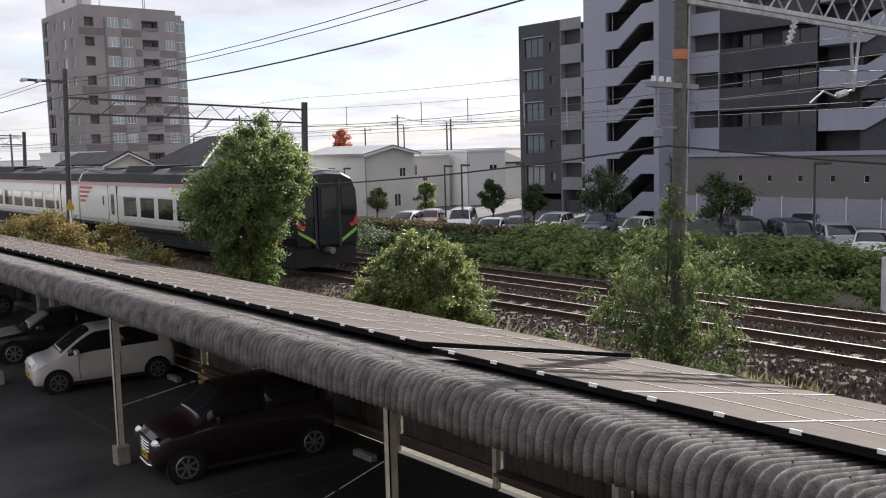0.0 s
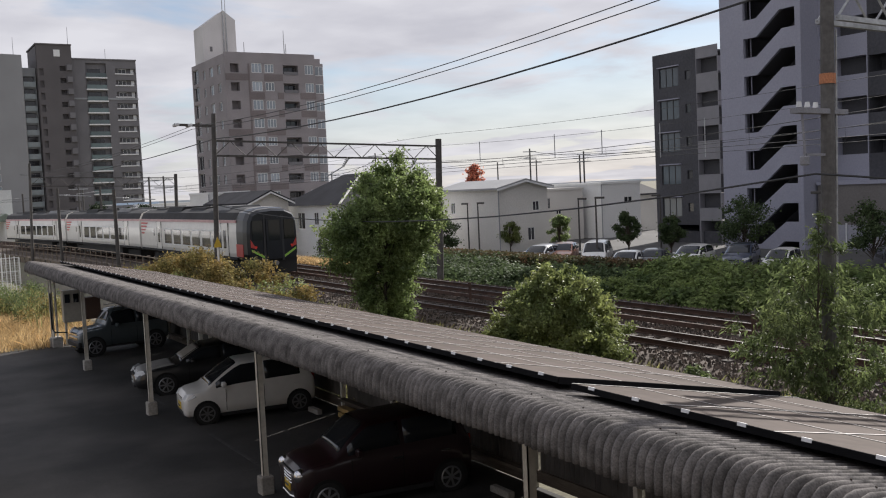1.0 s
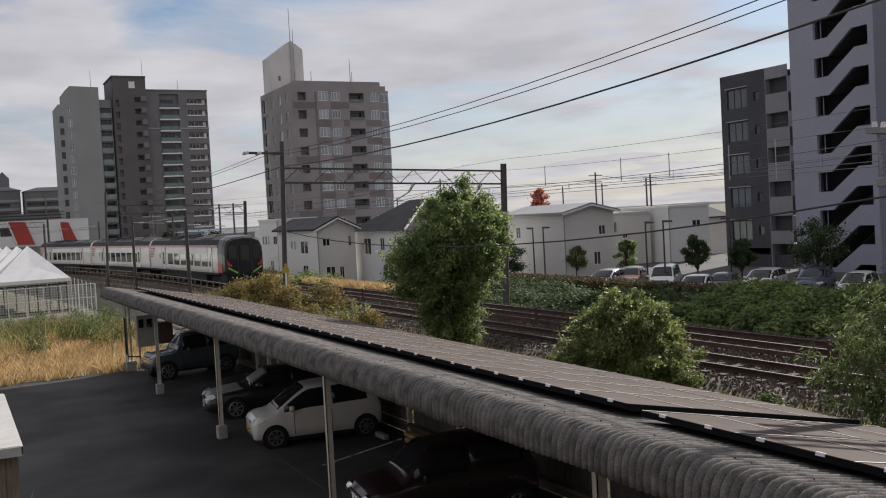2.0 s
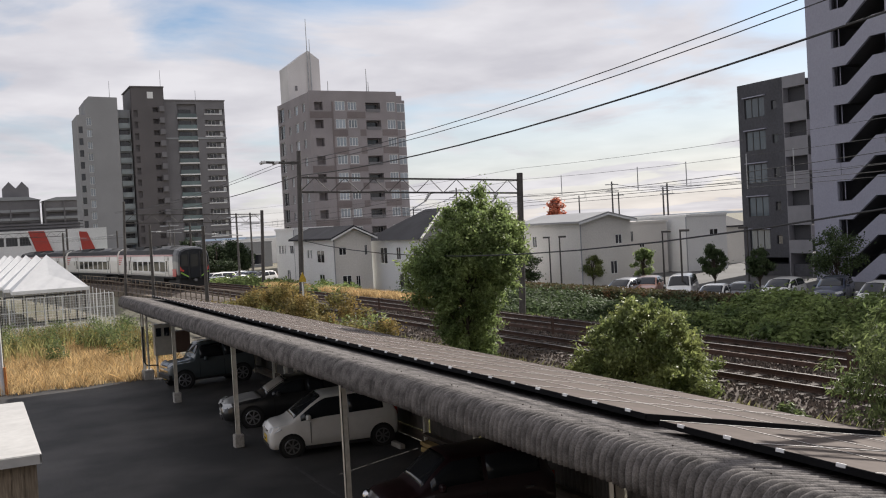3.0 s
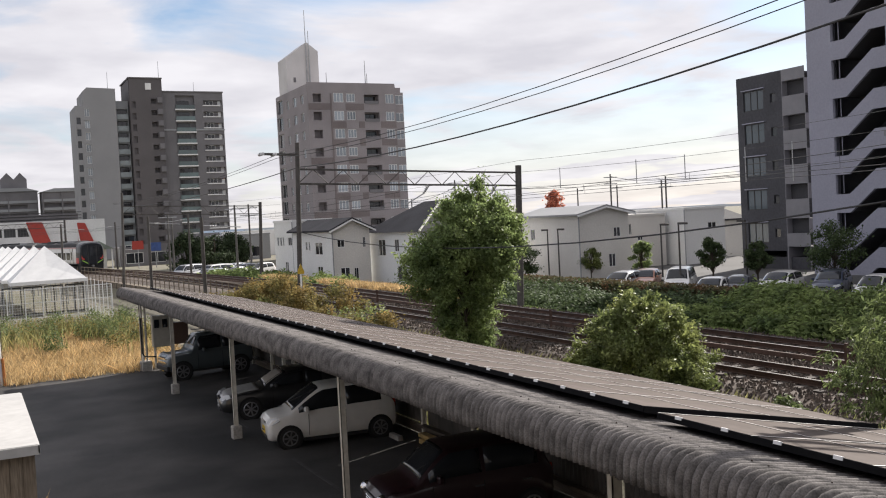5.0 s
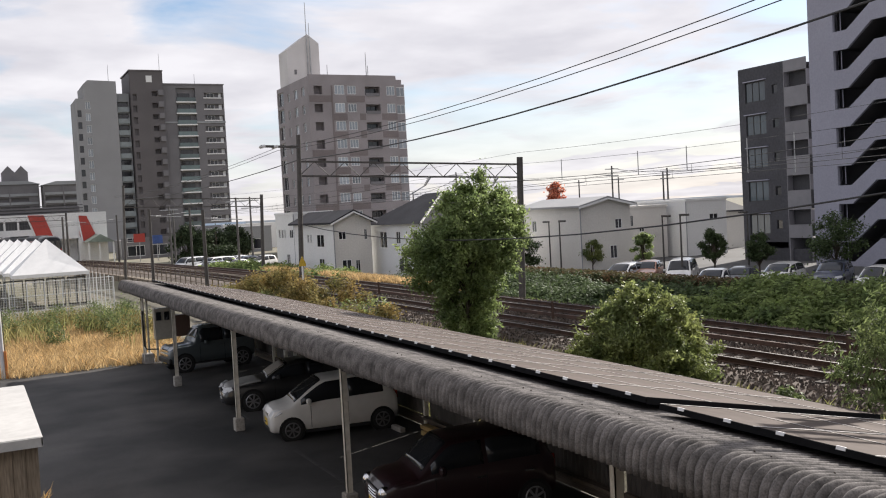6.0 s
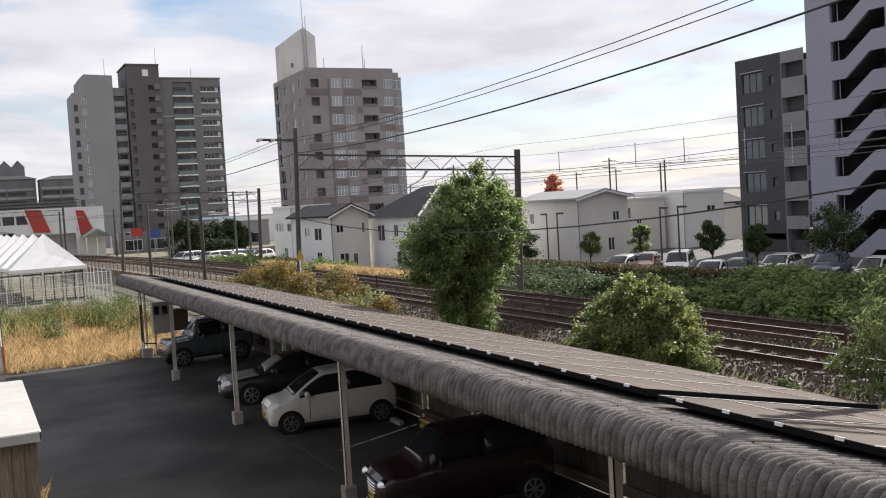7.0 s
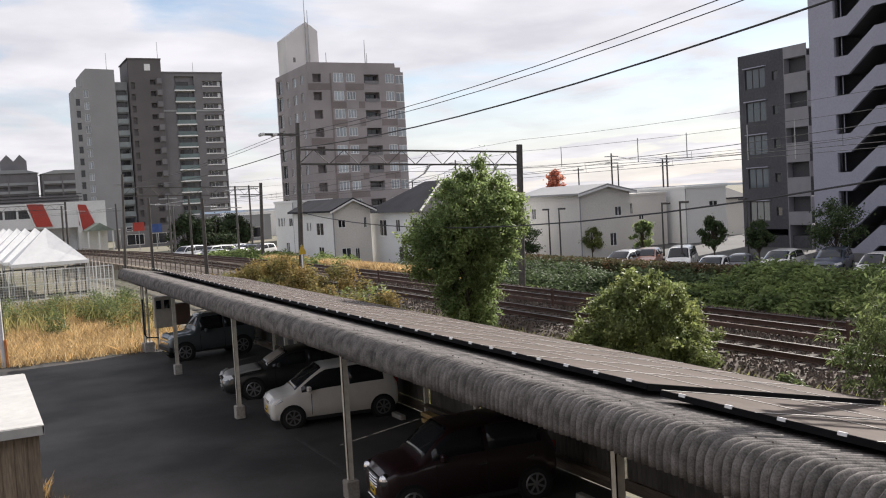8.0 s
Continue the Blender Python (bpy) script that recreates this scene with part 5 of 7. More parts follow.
# kind: stations of the lower body (x, bottom, top, half width) in shares of length, height, half width; cabin corners
KINDS = {
    "hatch": dict(L=3.4, W=0.737, H=1.5, axle=(1.16, -1.23), r=0.27,
                  body=[(-1.70, .40, .80, .60), (-1.66, .27, .92, .69), (-1.45, .2, .95, .725), (-1.0, .18, .93, .737), (0, .18, .89, .737), (0.7, .18, .88, .735), (1.1, .19, .88, .73), (1.42, .2, .84, .71), (1.60, .21, .78, .665), (1.68, .24, .68, .60), (1.70, .30, .58, .54)],
                  cab=(1.16, 0.28, -1.36, -1.68, 0.90, 1.50, 0.705, 0.61), split=-0.32),
    "retro": dict(L=3.4, W=0.737, H=1.52, axle=(1.18, -1.21), r=0.28,
                  body=[(-1.70, .40, .86, .62), (-1.66, .27, .98, .70), (-1.45, .2, 1.02, .73), (-1.0, .18, 1.0, .737), (0, .18, .97, .737), (0.7, .18, .96, .737), (1.1, .19, .93, .735), (1.42, .2, .89, .72), (1.60, .22, .82, .68), (1.68, .25, .72, .62), (1.70, .32, .6, .56)],
                  cab=(1.02, 0.36, -1.44, -1.65, 0.95, 1.53, 0.71, 0.62), split=-0.28),
    "sedan": dict(L=4.4, W=0.84, H=1.36, axle=(1.35, -1.25), r=0.3,
                  body=[(-2.2, .42, .8, .66), (-2.15, .3, .9, .74), (-1.9, .22, .93, .82), (-1.2, .18, .92, .84), (0, .18, .88, .84), (0.9, .18, .86, .84), (1.5, .19, .8, .82), (1.95, .2, .72, .78), (2.13, .24, .64, .7), (2.2, .32, .52, .62)],
                  cab=(1.0, 0.2, -0.9, -1.6, 0.87, 1.34, 0.78, 0.6), split=-0.3),
    "boxy": dict(L=3.4, W=0.737, H=1.72, axle=(1.15, -1.15), r=0.34,
                 body=[(-1.70, .45, .95, .68), (-1.66, .36, 1.02, .72), (-1.4, .32, 1.05, .737), (0, .3, 1.04, .737), (0.7, .3, 1.03, .737), (1.2, .32, 1.0, .735), (1.55, .34, .97, .72), (1.66, .38, .9, .69), (1.70, .42, .8, .66)],
                 cab=(0.75, 0.42, -1.55, -1.66, 1.02, 1.70, 0.70, 0.64), split=-0.45),
    "van": dict(L=4.7, W=0.85, H=1.75, axle=(1.45, -1.35), r=0.33,
                body=[(-2.35, .45, 1.0, .75), (-2.3, .3, 1.08, .83), (-1.9, .22, 1.08, .85), (0, .2, 1.06, .85), (1.2, .2, 1.04, .85), (1.8, .22, .98, .82), (2.2, .24, .86, .76), (2.33, .3, .7, .7), (2.35, .36, .6, .66)],
                cab=(1.75, 0.95, -2.15, -2.28, 1.04, 1.72, 0.81, 0.70), split=-0.2),
    "wagon": dict(L=4.3, W=0.85, H=1.5, axle=(1.35, -1.3), r=0.31,
                  body=[(-2.15, .42, .9, .7), (-2.1, .28, 1.0, .79), (-1.7, .2, 1.0, .84), (0, .18, .96, .85), (0.9, .18, .95, .85), (1.4, .19, .9, .83), (1.85, .2, .8, .78), (2.08, .25, .68, .7), (2.15, .32, .56, .62)],
                  cab=(1.15, 0.25, -1.7, -2.02, 0.95, 1.47, 0.79, 0.62), split=-0.35),
}


def make_car(kind, x, y, yaw, pm, label, plate=PLATE, group="", pale_bonnet=None):
    k = KINDS[kind]
    car = empty("car", pose(x, y, 0.012, 0, 0, yaw), label, "car", group)
    W = k["W"]
    ww, tf, tr, wr, zb, zt = k["cab"][:6]
    st = np.array(k["body"], float)
    soft_ = lambda f_, x_: sum(f_(x_ + d_) for d_ in (-0.05, -0.02, 0.02, 0.05)) / 4
    bot = lambda x_: float(np.interp(x_, st[:, 0], st[:, 1]))
    belt0 = lambda x_: float(np.interp(x_, st[:, 0], st[:, 2]))
    wide = lambda x_: float(np.interp(x_, st[:, 0], st[:, 3]))
    crown_ = lambda x_: float(np.interp(x_, [wr, tr, tr * 0.6 + tf * 0.4, tf, tf * 0.6 + ww * 0.4, ww], [belt0(wr), zt - 0.09, zt, zt - 0.045, zt - 0.045 - 0.36 * (zt - 0.045 - belt0(ww)), belt0(ww)]))
    top = lambda x_: soft_(lambda q_: max(belt0(q_), crown_(q_)) if wr < q_ < ww else belt0(q_), x_) + 0.02
    belt = lambda x_: min(belt0(x_) - 0.02, top(x_) - 0.045)

    def half_roof(x_):
        """Half width of the roof's edge: the glasshouse leans inwards as it rises."""
        return 0.93 * wide(x_) - 0.27 * max(0.0, top(x_) - 0.05 - belt(x_))

    def side_at(x_, f_, out=0.0):
        """A point of the glasshouse side: f_ from the waist (0) to the roof's edge (1)."""
        return (x_, 0.955 * wide(x_) * (1 - f_) + half_roof(x_) * f_ + out, belt(x_) * (1 - f_) + (top(x_) - 0.05) * f_)

    def top_at(x_, f_, out=0.0):
        """A point of the bonnet, windscreen or roof: f_ from the middle (0) to the edge (1)."""
        return (x_, half_roof(x_) * f_, top(x_) + 0.018 * (1 - f_ * f_) - 0.05 * max(0.0, abs(f_) - 0.72) / 0.28 + out)

    xs_ = sorted({*(float(v_) for v_ in st[:, 0]), *(st[0, 0] + (st[-1, 0] - st[0, 0]) * q_ / 30 for q_ in range(31)), tf, tr, ww - 0.03, wr + 0.03})
    xs_ = [xs_[0]] + [b_ for a_, b_ in zip(xs_, xs_[1:]) if b_ - a_ > 0.012]
    rings = []
    for x_ in xs_:
        w, z0_, z1_ = wide(x_), bot(x_), belt(x_)
        h_ = z1_ - z0_
        half = [(x_, -w * 0.84, z0_), (x_, -w * 0.96, z0_ + 0.1 * h_), (x_, -w, z0_ + 0.4 * h_), (x_, -w * 0.995, z0_ + 0.66 * h_), (x_, -w * 0.975, z0_ + 0.88 * h_)]
        half += [(p_[0], -p_[1], p_[2]) for p_ in (side_at(x_, 0), side_at(x_, 0.5), side_at(x_, 1))] + [(p_[0], -p_[1], p_[2]) for p_ in (top_at(x_, 0.86), top_at(x_, 0.6), top_at(x_, 0.25))]
        rings.append(half + [(p_[0], -p_[1], p_[2]) for p_ in half[::-1]])
    bm = bmesh.new()
    loft(bm, rings)
    body = part("body", bm, pm, car, smooth=True)

    def sheet(name, grid_, m_=CARGLASS):
        """Glass that follows the shell: a grid of points, thickened inwards."""
        bm2 = bmesh.new()
        vs_ = [[bm2.verts.new(p_) for p_ in r_] for r_ in grid_]
        for a_, b_ in zip(vs_, vs_[1:]):
            for q_ in range(len(a_) - 1):
                bm2.faces.new((a_[q_], a_[q_ + 1], b_[q_ + 1], b_[q_]))
        part(name, bm2, m_, body, smooth=True).modifiers.new("thick", "SOLIDIFY").thickness = 0.003

    span_ = lambda a_, b_, n_: [a_ + (b_ - a_) * q_ / n_ for q_ in range(n_ + 1)]
    across = (-0.88, -0.7, -0.35, 0, 0.35, 0.7, 0.88)
    sheet("windscreen", [[top_at(x_, f_, 0.008) for f_ in across] for x_ in span_(ww - 0.1, tf + 0.05, 8)])
    if pale_bonnet:
        sheet("bonnet", [[top_at(x_, f_, 0.006) for f_ in across] for x_ in span_(st[-1, 0] - 0.12, ww + 0.06, 8)], pale_bonnet)
        sheet("sunshade", [[top_at(x_, f_ * 0.93, 0.011) for f_ in across] for x_ in span_(ww - 0.16, tf + 0.12, 6)], mat("beige_sunshade", (0.3, 0.27, 0.23), 0.7, 0.1, 8, 2, 0.0))
    sheet("rear_window", [[(p_[0] - 0.012, p_[1], p_[2]) for p_ in (top_at(x_, f_, 0.006) for f_ in across)] for x_ in span_(tr - 0.04, wr * 0.62 + tr * 0.38, 6)])
    for s in (1, -1):
        for a_, b_ in ((ww - 0.26, k["split"] + 0.03), (k["split"] - 0.05, tr + 0.06)):
            sheet("side_window", [[(p_[0], s * p_[1], p_[2]) for p_ in (side_at(x_, f_, 0.006) for f_ in (0.13, 0.5, 0.93))] for x_ in span_(a_, b_, 7)])
    for s in (1, -1):
        bm = bmesh.new(); box(bm, ww - 0.50, s * (W + 0.06) - 0.08, zb + 0.0, ww - 0.38, s * (W + 0.06) + 0.08, zb + 0.14, 0.03); part("wing_mirror", bm, pm, car)
        for dx in (0.1, -0.85):
            boxpart("door_handle", (k["split"] + dx - 0.09, s * W - 0.02, zb - 0.16, k["split"] + dx + 0.09, s * W + 0.006, zb - 0.13), pm if kind != "retro" else CHROME, car)
        for dx in (0.0, 0.98):
            boxpart("door_gap", (k["split"] + dx - 0.006, s * (W - 0.004) - 0.004, 0.3, k["split"] + dx + 0.006, s * (W - 0.004) + 0.004, zb - 0.06), ARCH, car)
        boxpart("sill", (k["axle"][1] + 0.35, s * (W - 0.05) - 0.04, k["body"][4][1] - 0.02, k["axle"][0] - 0.35, s * (W - 0.05) + 0.04, k["body"][4][1] + 0.06), TRIMB, car)
    r = k["r"]
    for ax in k["axle"]:
        for s in (1, -1):
            bm = bmesh.new(); tube(bm, [(ax, s * (W - 0.18), r), (ax, s * (W + 0.004), r)], r + 0.065, 20); part("wheel_arch", bm, ARCH, car)
            bm = bmesh.new()
            tube(bm, [(ax, s * (W - 0.16), r), (ax, s * (W - 0.01), r), (ax, s * (W + 0.012), r)], r, 24)
            wh = part("wheel", bm, TYRE, car)
            bm = bmesh.new()
            y0 = s * (W + 0.013)
            rr = r * 0.66
            tube(bm, [(ax, y0, r), (ax, y0 + s * 0.008, r)], rr * 0.28, 10)
            for i in range(7):
                a = i * math.tau / 7
                ca, sa_ = math.cos(a), math.sin(a)
                prism(bm, [(ax + rr * (0.2 * ca - 0.1 * -sa_), y0, r + rr * (0.2 * sa_ - 0.1 * ca)), (ax + rr * (ca - 0.13 * -sa_), y0, r + rr * (sa_ - 0.13 * ca)), (ax + rr * (ca + 0.13 * -sa_), y0, r + rr * (sa_ + 0.13 * ca)), (ax + rr * (0.2 * ca + 0.1 * -sa_), y0, r + rr * (0.2 * sa_ + 0.1 * ca))], (0, s * 0.008, 0))
            ring = [(ax + rr * 1.04 * math.cos(i * math.tau / 20), y0 + s * 0.004, r + rr * 1.04 * math.sin(i * math.tau / 20)) for i in range(21)]
            tube(bm, ring, 0.018, 5)
            part("rim", bm, RIM if kind != "hatch" else STEELRIM, wh)
    xf = k["body"][-1][0]
    zl = k["body"][-2][2]
    for s in (1, -1):
        bm = bmesh.new()
        if kind == "retro":
            bmesh.ops.create_uvsphere(bm, u_segments=16, v_segments=10, radius=0.135, matrix=Matrix.Translation((xf - 0.10, s * 0.545, 0.70)) @ Matrix.Diagonal((1.0, 0.85, 1, 1)))
        else:
            prism(bm, [(xf - 0.04, s * 0.42, zl - 0.05), (xf - 0.16, s * 0.62, zl - 0.07), (xf - 0.34, s * (W - 0.06), zl + 0.03), (xf - 0.30, s * (W - 0.13), zl + 0.11), (xf - 0.12, s * 0.45, zl + 0.07)], (0.06, s * 0.045, 0.02))
        part("headlamp", bm, CHROME if kind == "retro" else LAMPG, car, "clear headlamp", smooth=kind == "retro")
        bm = bmesh.new(); box(bm, k["body"][0][0] - 0.01, s * 0.55 - 0.07, 0.75, k["body"][0][0] + 0.1, s * 0.55 + 0.07, 1.0, 0.02); part("tail_lamp", bm, TAIL, car)
    boxpart("number_plate", (xf - 0.02, -0.165, 0.36, xf + 0.02, 0.165, 0.53), plate, car, "plain plate")
    bm = bmesh.new(); tube(bm, [(xf + 0.021, -0.1, 0.44), (xf + 0.021, 0.1, 0.44)], 0.02, 4); part("plate_bar", bm, TRIMB, car)
    if kind == "retro":
        for i in range(4):
            z = 0.52 + 0.055 * i
            bm = bmesh.new(); tube(bm, [(xf - 0.05, -0.42, z), (xf + 0.005, -0.2, z), (xf + 0.012, 0, z), (xf + 0.005, 0.2, z), (xf - 0.05, 0.42, z)], 0.013, 5); part("grille_bar", bm, CHROME, car)
        bm = bmesh.new(); box(bm, xf - 0.1, -0.42, 0.49, xf - 0.01, 0.42, 0.74); part("grille", bm, TRIMB, car)
        bm = bmesh.new(); tube(bm, [(xf - 0.08, -0.56, 0.31), (xf + 0.02, -0.25, 0.3), (xf + 0.02, 0.25, 0.3), (xf - 0.08, 0.56, 0.31)], 0.022, 6); part("bumper_trim", bm, CHROME, car)
        for s in (1, -1):
            bm = bmesh.new(); tube(bm, [(xf - 0.06, s * 0.5, 0.42), (xf + 0.0, s * 0.5, 0.42)], 0.06, 12); part("fog_lamp", bm, CHROME, car)
    else:
        boxpart("grille", (xf - 0.06, -0.3, zl - 0.06, xf + 0.0, 0.3, zl + 0.0), TRIMB, car)
        boxpart("intake", (xf - 0.04, -0.42, 0.27, xf + 0.012, 0.42, 0.34), TRIMB, car)
    if kind == "boxy":
        for s in (1, -1):
            bm = bmesh.new(); tube(bm, [(-1.4, s * 0.58, 1.76), (0.35, s * 0.58, 1.76)], 0.02, 6); part("roof_rail", bm, FRAME_W, car)
        boxpart("bumper", (xf - 0.1, -0.7, 0.38, xf + 0.05, 0.7, 0.58), TRIMB, car, bevel=0.03)
        for z in (0.68, 0.82):
            boxpart("grille_bar", (xf - 0.02, -0.5, z, xf + 0.03, 0.5, z + 0.05), CHROME, car)
    return car


PW, PM, PB, PG = paint("white_paint", (0.76, 0.745, 0.71)), mat("maroon_black_paint", (0.018, 0.0045, 0.0065), 0.4, 0.05, 3.0, 0.6, 0.0, coat=0.5, spec=0.4), paint("black_paint", (0.012, 0.012, 0.013)), paint("grey_green_paint", (0.075, 0.09, 0.095))
PS, PO, PBL = paint("silver_paint", (0.42, 0.43, 0.45)), paint("orange_paint", (0.45, 0.2, 0.12)), paint("dark_blue_paint", (0.03, 0.04, 0.07))
make_car("hatch", 8.26, 23.62, 173, PW, "white compact hatchback parked under the carport")
make_car("retro", 7.91, 15.56, 172.3, PM, "dark maroon retro hatchback with chrome grille under the carport")
make_car("sedan", 8.65, 28.05, 172, paint("faded_black_paint", (0.018, 0.018, 0.019)), "black sedan with pale bonnet parked under the carport", PLATEW, pale_bonnet=mat("pale_bonnet_paint", (0.3, 0.295, 0.285), 0.5, 0.15, 6, 1.5, 0.0))
make_car("boxy", 8.1, 37.3, 186, PG, "grey-green boxy off-roader with roof rails under the carport")
# car park beyond the hedge
for i, (kd, x, y, yw, pm, lb) in enumerate((
        ("wagon", 39.2, 51.0, 205, PS, "silver estate car behind the hedge"), ("wagon", 41.2, 51.0, 220, PO, "pale orange hatchback behind the hedge"), ("van", 40.9, 47.2, 222, PW, "white minivan behind the hedge"),
        ("sedan", 39.2, 42.4, 210, PW, "white saloon behind the hedge"), ("sedan", 41.0, 42.0, 215, PB, "black saloon behind the hedge"), ("wagon", 43.0, 40.8, 205, PW, "white wagon behind the hedge"),
        ("wagon", 44.8, 38.6, 210, PBL, "dark blue wagon behind the hedge"), ("hatch", 42.6, 33.9, 200, PW, "white hatchback behind the hedge"), ("van", 43, 27.2, 225, PB, "black van behind the hedge"),
        ("van", 43, 24.6, 225, PBL, "dark van behind the hedge"), ("wagon", 44.5, 23.0, 220, PS, "silver wagon behind the hedge"), ("sedan", 43, 20.6, 205, PW, "white saloon behind the hedge"),
        ("sedan", 52, 29, 200, PS, "silver saloon in the far row"))):
    make_car(kd, x, y, yw, pm, lb, PLATEW, "cars in the car park")
for i in range(9):
    kd, pm = (("wagon", PS), ("van", PW), ("sedan", PW), ("wagon", PBL), ("hatch", PW), ("van", PS), ("wagon", PW), ("sedan", PB), ("wagon", PS))[i]
    make_car(kd, 23.5 + 1.9 * (i % 5), 104 + 2.9 * (i // 2) + (i % 2) * 5, 200 + 7 * (i % 3), pm, "parked car in the far lot by the railway", PLATEW, "cars in the far lot")

# ---- train ----
TRW, TRB = mat("train_white_paint", (0.70, 0.68, 0.64), 0.35, 0.05, 3, 0.4, 0.0, coat=0.4), mat("train_black_paint", (0.012, 0.014, 0.019), 0.3, 0.1, 3, 0.5, 0.0, coat=0.2, spec=0.3)
TRR = mat("train_red_stripe", (0.5, 0.06, 0.05), 0.4, 0.1)
TRP = mat("train_rose_roof_edge", (0.6, 0.36, 0.36), 0.45, 0.1)
TRU = mat("underfloor_gear", (0.018, 0.018, 0.018), 0.8, 0.2)
TRG = mat("lime_stripe", (0.28, 0.5, 0.08), 0.4, 0.1)
ROOFG = mat("train_roof_grey", (0.2, 0.2, 0.2), 0.7, 0.15)
ROOFD = mat("train_roof_dark", (0.04, 0.04, 0.043), 0.85, 0.2)
SECT = [(-1.36, 0.95), (-1.43, 1.25), (-1.43, 2.4), (-1.38, 3.0), (-1.2, 3.38), (-0.75, 3.58), (0, 3.64), (0.75, 3.58), (1.2, 3.38), (1.38, 3.0), (1.43, 2.4), (1.43, 1.25), (1.36, 0.95)]


def rail_car(nose):
    c = empty("rail_car", Matrix(), "white limited-express rail car with black cab end" if nose else "white limited-express rail car with large side windows", "train", "cars of the moving train")
    ya = -9.0 if nose else -10.4
    bm = bmesh.new(); loft(bm, [[(x, y, z) for x, z in SECT] for y in (ya, 10.4)]); part("body", bm, TRW, c)
    bm = bmesh.new(); loft(bm, [[(x * 1.004, y, z + 0.012) for x, z in SECT[3:10]] + [(0, y, 3.0)] for y in (ya + 0.02, 10.38)]); part("roof", bm, ROOFD, c, "dark grey roof")
    for s in (-1, 1):
        x = s * 1.415
        boxpart("roof_edge_stripe", (x - 0.03 if s < 0 else x - 0.06, ya, 2.86, x + 0.06 if s < 0 else x + 0.03, 10.4, 3.0), TRP, c)
        # dark strip in underfloor colour stands in for shade along the body's lower edge
        boxpart("waist_shadow", (s * 1.40 - 0.045, ya, 0.93, s * 1.40 + 0.045, 10.4, 1.06), TRU, c)
        for yd in (-7.2, 5.85):
            boxpart("door", (s * 1.425 - 0.02, yd - 0.5, 1.1, s * 1.425 + 0.02, yd + 0.5, 2.8), TRW, c)
            boxpart("door_window", (s * 1.445 - 0.01, yd - 0.2, 1.5, s * 1.445 + 0.01, yd + 0.2, 2.45), DGLASS, c)
            for dy in (-0.55, 0.55):
                boxpart("door_seam", (s * 1.43 - 0.01, yd + dy - 0.025, 1.1, s * 1.43 + 0.01, yd + dy + 0.025, 2.95), TRU, c)
        for g0 in (-5.9, -4.0, -2.1, -0.2, 1.75, 3.72):
            fr = boxpart("window", (s * 1.43 - 0.012, g0 - 0.83, 1.40, s * 1.43 + 0.012, g0 + 0.83, 2.45), FRAME_W, c)
            boxpart("pane", (s * 1.444 - 0.01, g0 - 0.74, 1.49, s * 1.444 + 0.01, g0 + 0.74, 2.36), DGLASS, fr)
        boxpart("small_window", (s * 1.43 - 0.012, 7.0, 1.9, s * 1.43 + 0.012, 7.16, 2.35), DGLASS, c)
        for j in range(4):
            bm = bmesh.new(); prism(bm, [(s * 1.434, 8.5 + 0.32 * j, 2.78 - 0.22 * j), (s * 1.434, 10.3, 2.78 - 0.22 * j), (s * 1.434, 10.3, 2.66 - 0.22 * j), (s * 1.434, 8.65 + 0.32 * j, 2.66 - 0.22 * j)], (s * 0.008, 0, 0)); part("red_stripe", bm, TRR, c)
    for a, b, w, h_ in ((-6.8, -3.8, 0.95, 0.16), (-2.2, 0.6, 0.9, 0.12), (2.0, 5.2, 1.0, 0.18), (6.4, 8.6, 0.85, 0.1)):
        bm = bmesh.new(); prism(bm, [(-w, a, 3.5), (w, a, 3.5), (w * 0.8, a, 3.58 + h_), (-w * 0.8, a, 3.58 + h_)], (0, b - a, 0)); part("roof_unit", bm, ROOFG if a < -5 else TRU, c)
    for a, b in ((-8.9, -6.0), (6.0, 8.9)):
        bm = bmesh.new(); box(bm, -1.0, a, 0.35, 1.0, b, 0.75)
        bg_ = part("bogie", bm, TRU, c)
        for yw in (a + 0.55, b - 0.55):
            for s in (-1, 1):
                bm = bmesh.new(); tube(bm, [(s * 0.50, yw, 0.43), (s * 0.63, yw, 0.43)], 0.43, 16); part("wheel", bm, TRU, bg_)
    boxpart("underfloor_box", (-1.3, -5.6, 0.35, 1.3, 5.6, 0.96), TRU, c)
    if nose:
        bm = bmesh.new()
        loft(bm, [[(x * f, y, 0.95 + (z - 0.95) * g) for x, z in SECT] for y, f, g in ((-9.0, 1.001, 1.001), (-9.9, 0.985, 0.99), (-10.35, 0.95, 0.955), (-10.55, 0.88, 0.92))])
        cab = part("cab", bm, TRB, c, "glossy black cab end")
        boxpart("gangway_door", (-0.42, -10.66, 0.95, 0.42, -10.56, 3.05), TRB, c)
        boxpart("gangway_frame", (-0.55, -10.6, 0.85, -0.43, -10.5, 3.2), FRAME_D, c); boxpart("gangway_frame", (0.43, -10.6, 0.85, 0.55, -10.5, 3.2), FRAME_D, c)
        boxpart("door_pane", (-0.3, -10.68, 1.9, 0.3, -10.662, 2.95), DGLASS, c)
        for s in (-1, 1):
            boxpart("cab_window", (s * 0.86 - 0.28, -10.6, 1.95, s * 0.86 + 0.28, -10.5, 2.95), DGLASS, c)
            bm = bmesh.new(); prism(bm, [(s * 0.55, -10.585, 1.12), (s * 1.2, -10.56, 1.5), (s * 1.36, -9.9, 1.62), (s * 1.36, -9.9, 1.5), (s * 1.2, -10.56, 1.38), (s * 0.55, -10.585, 1.0)], (0, -0.03, 0)); part("lime_stripe", bm, TRG, c, "lime green stripe")
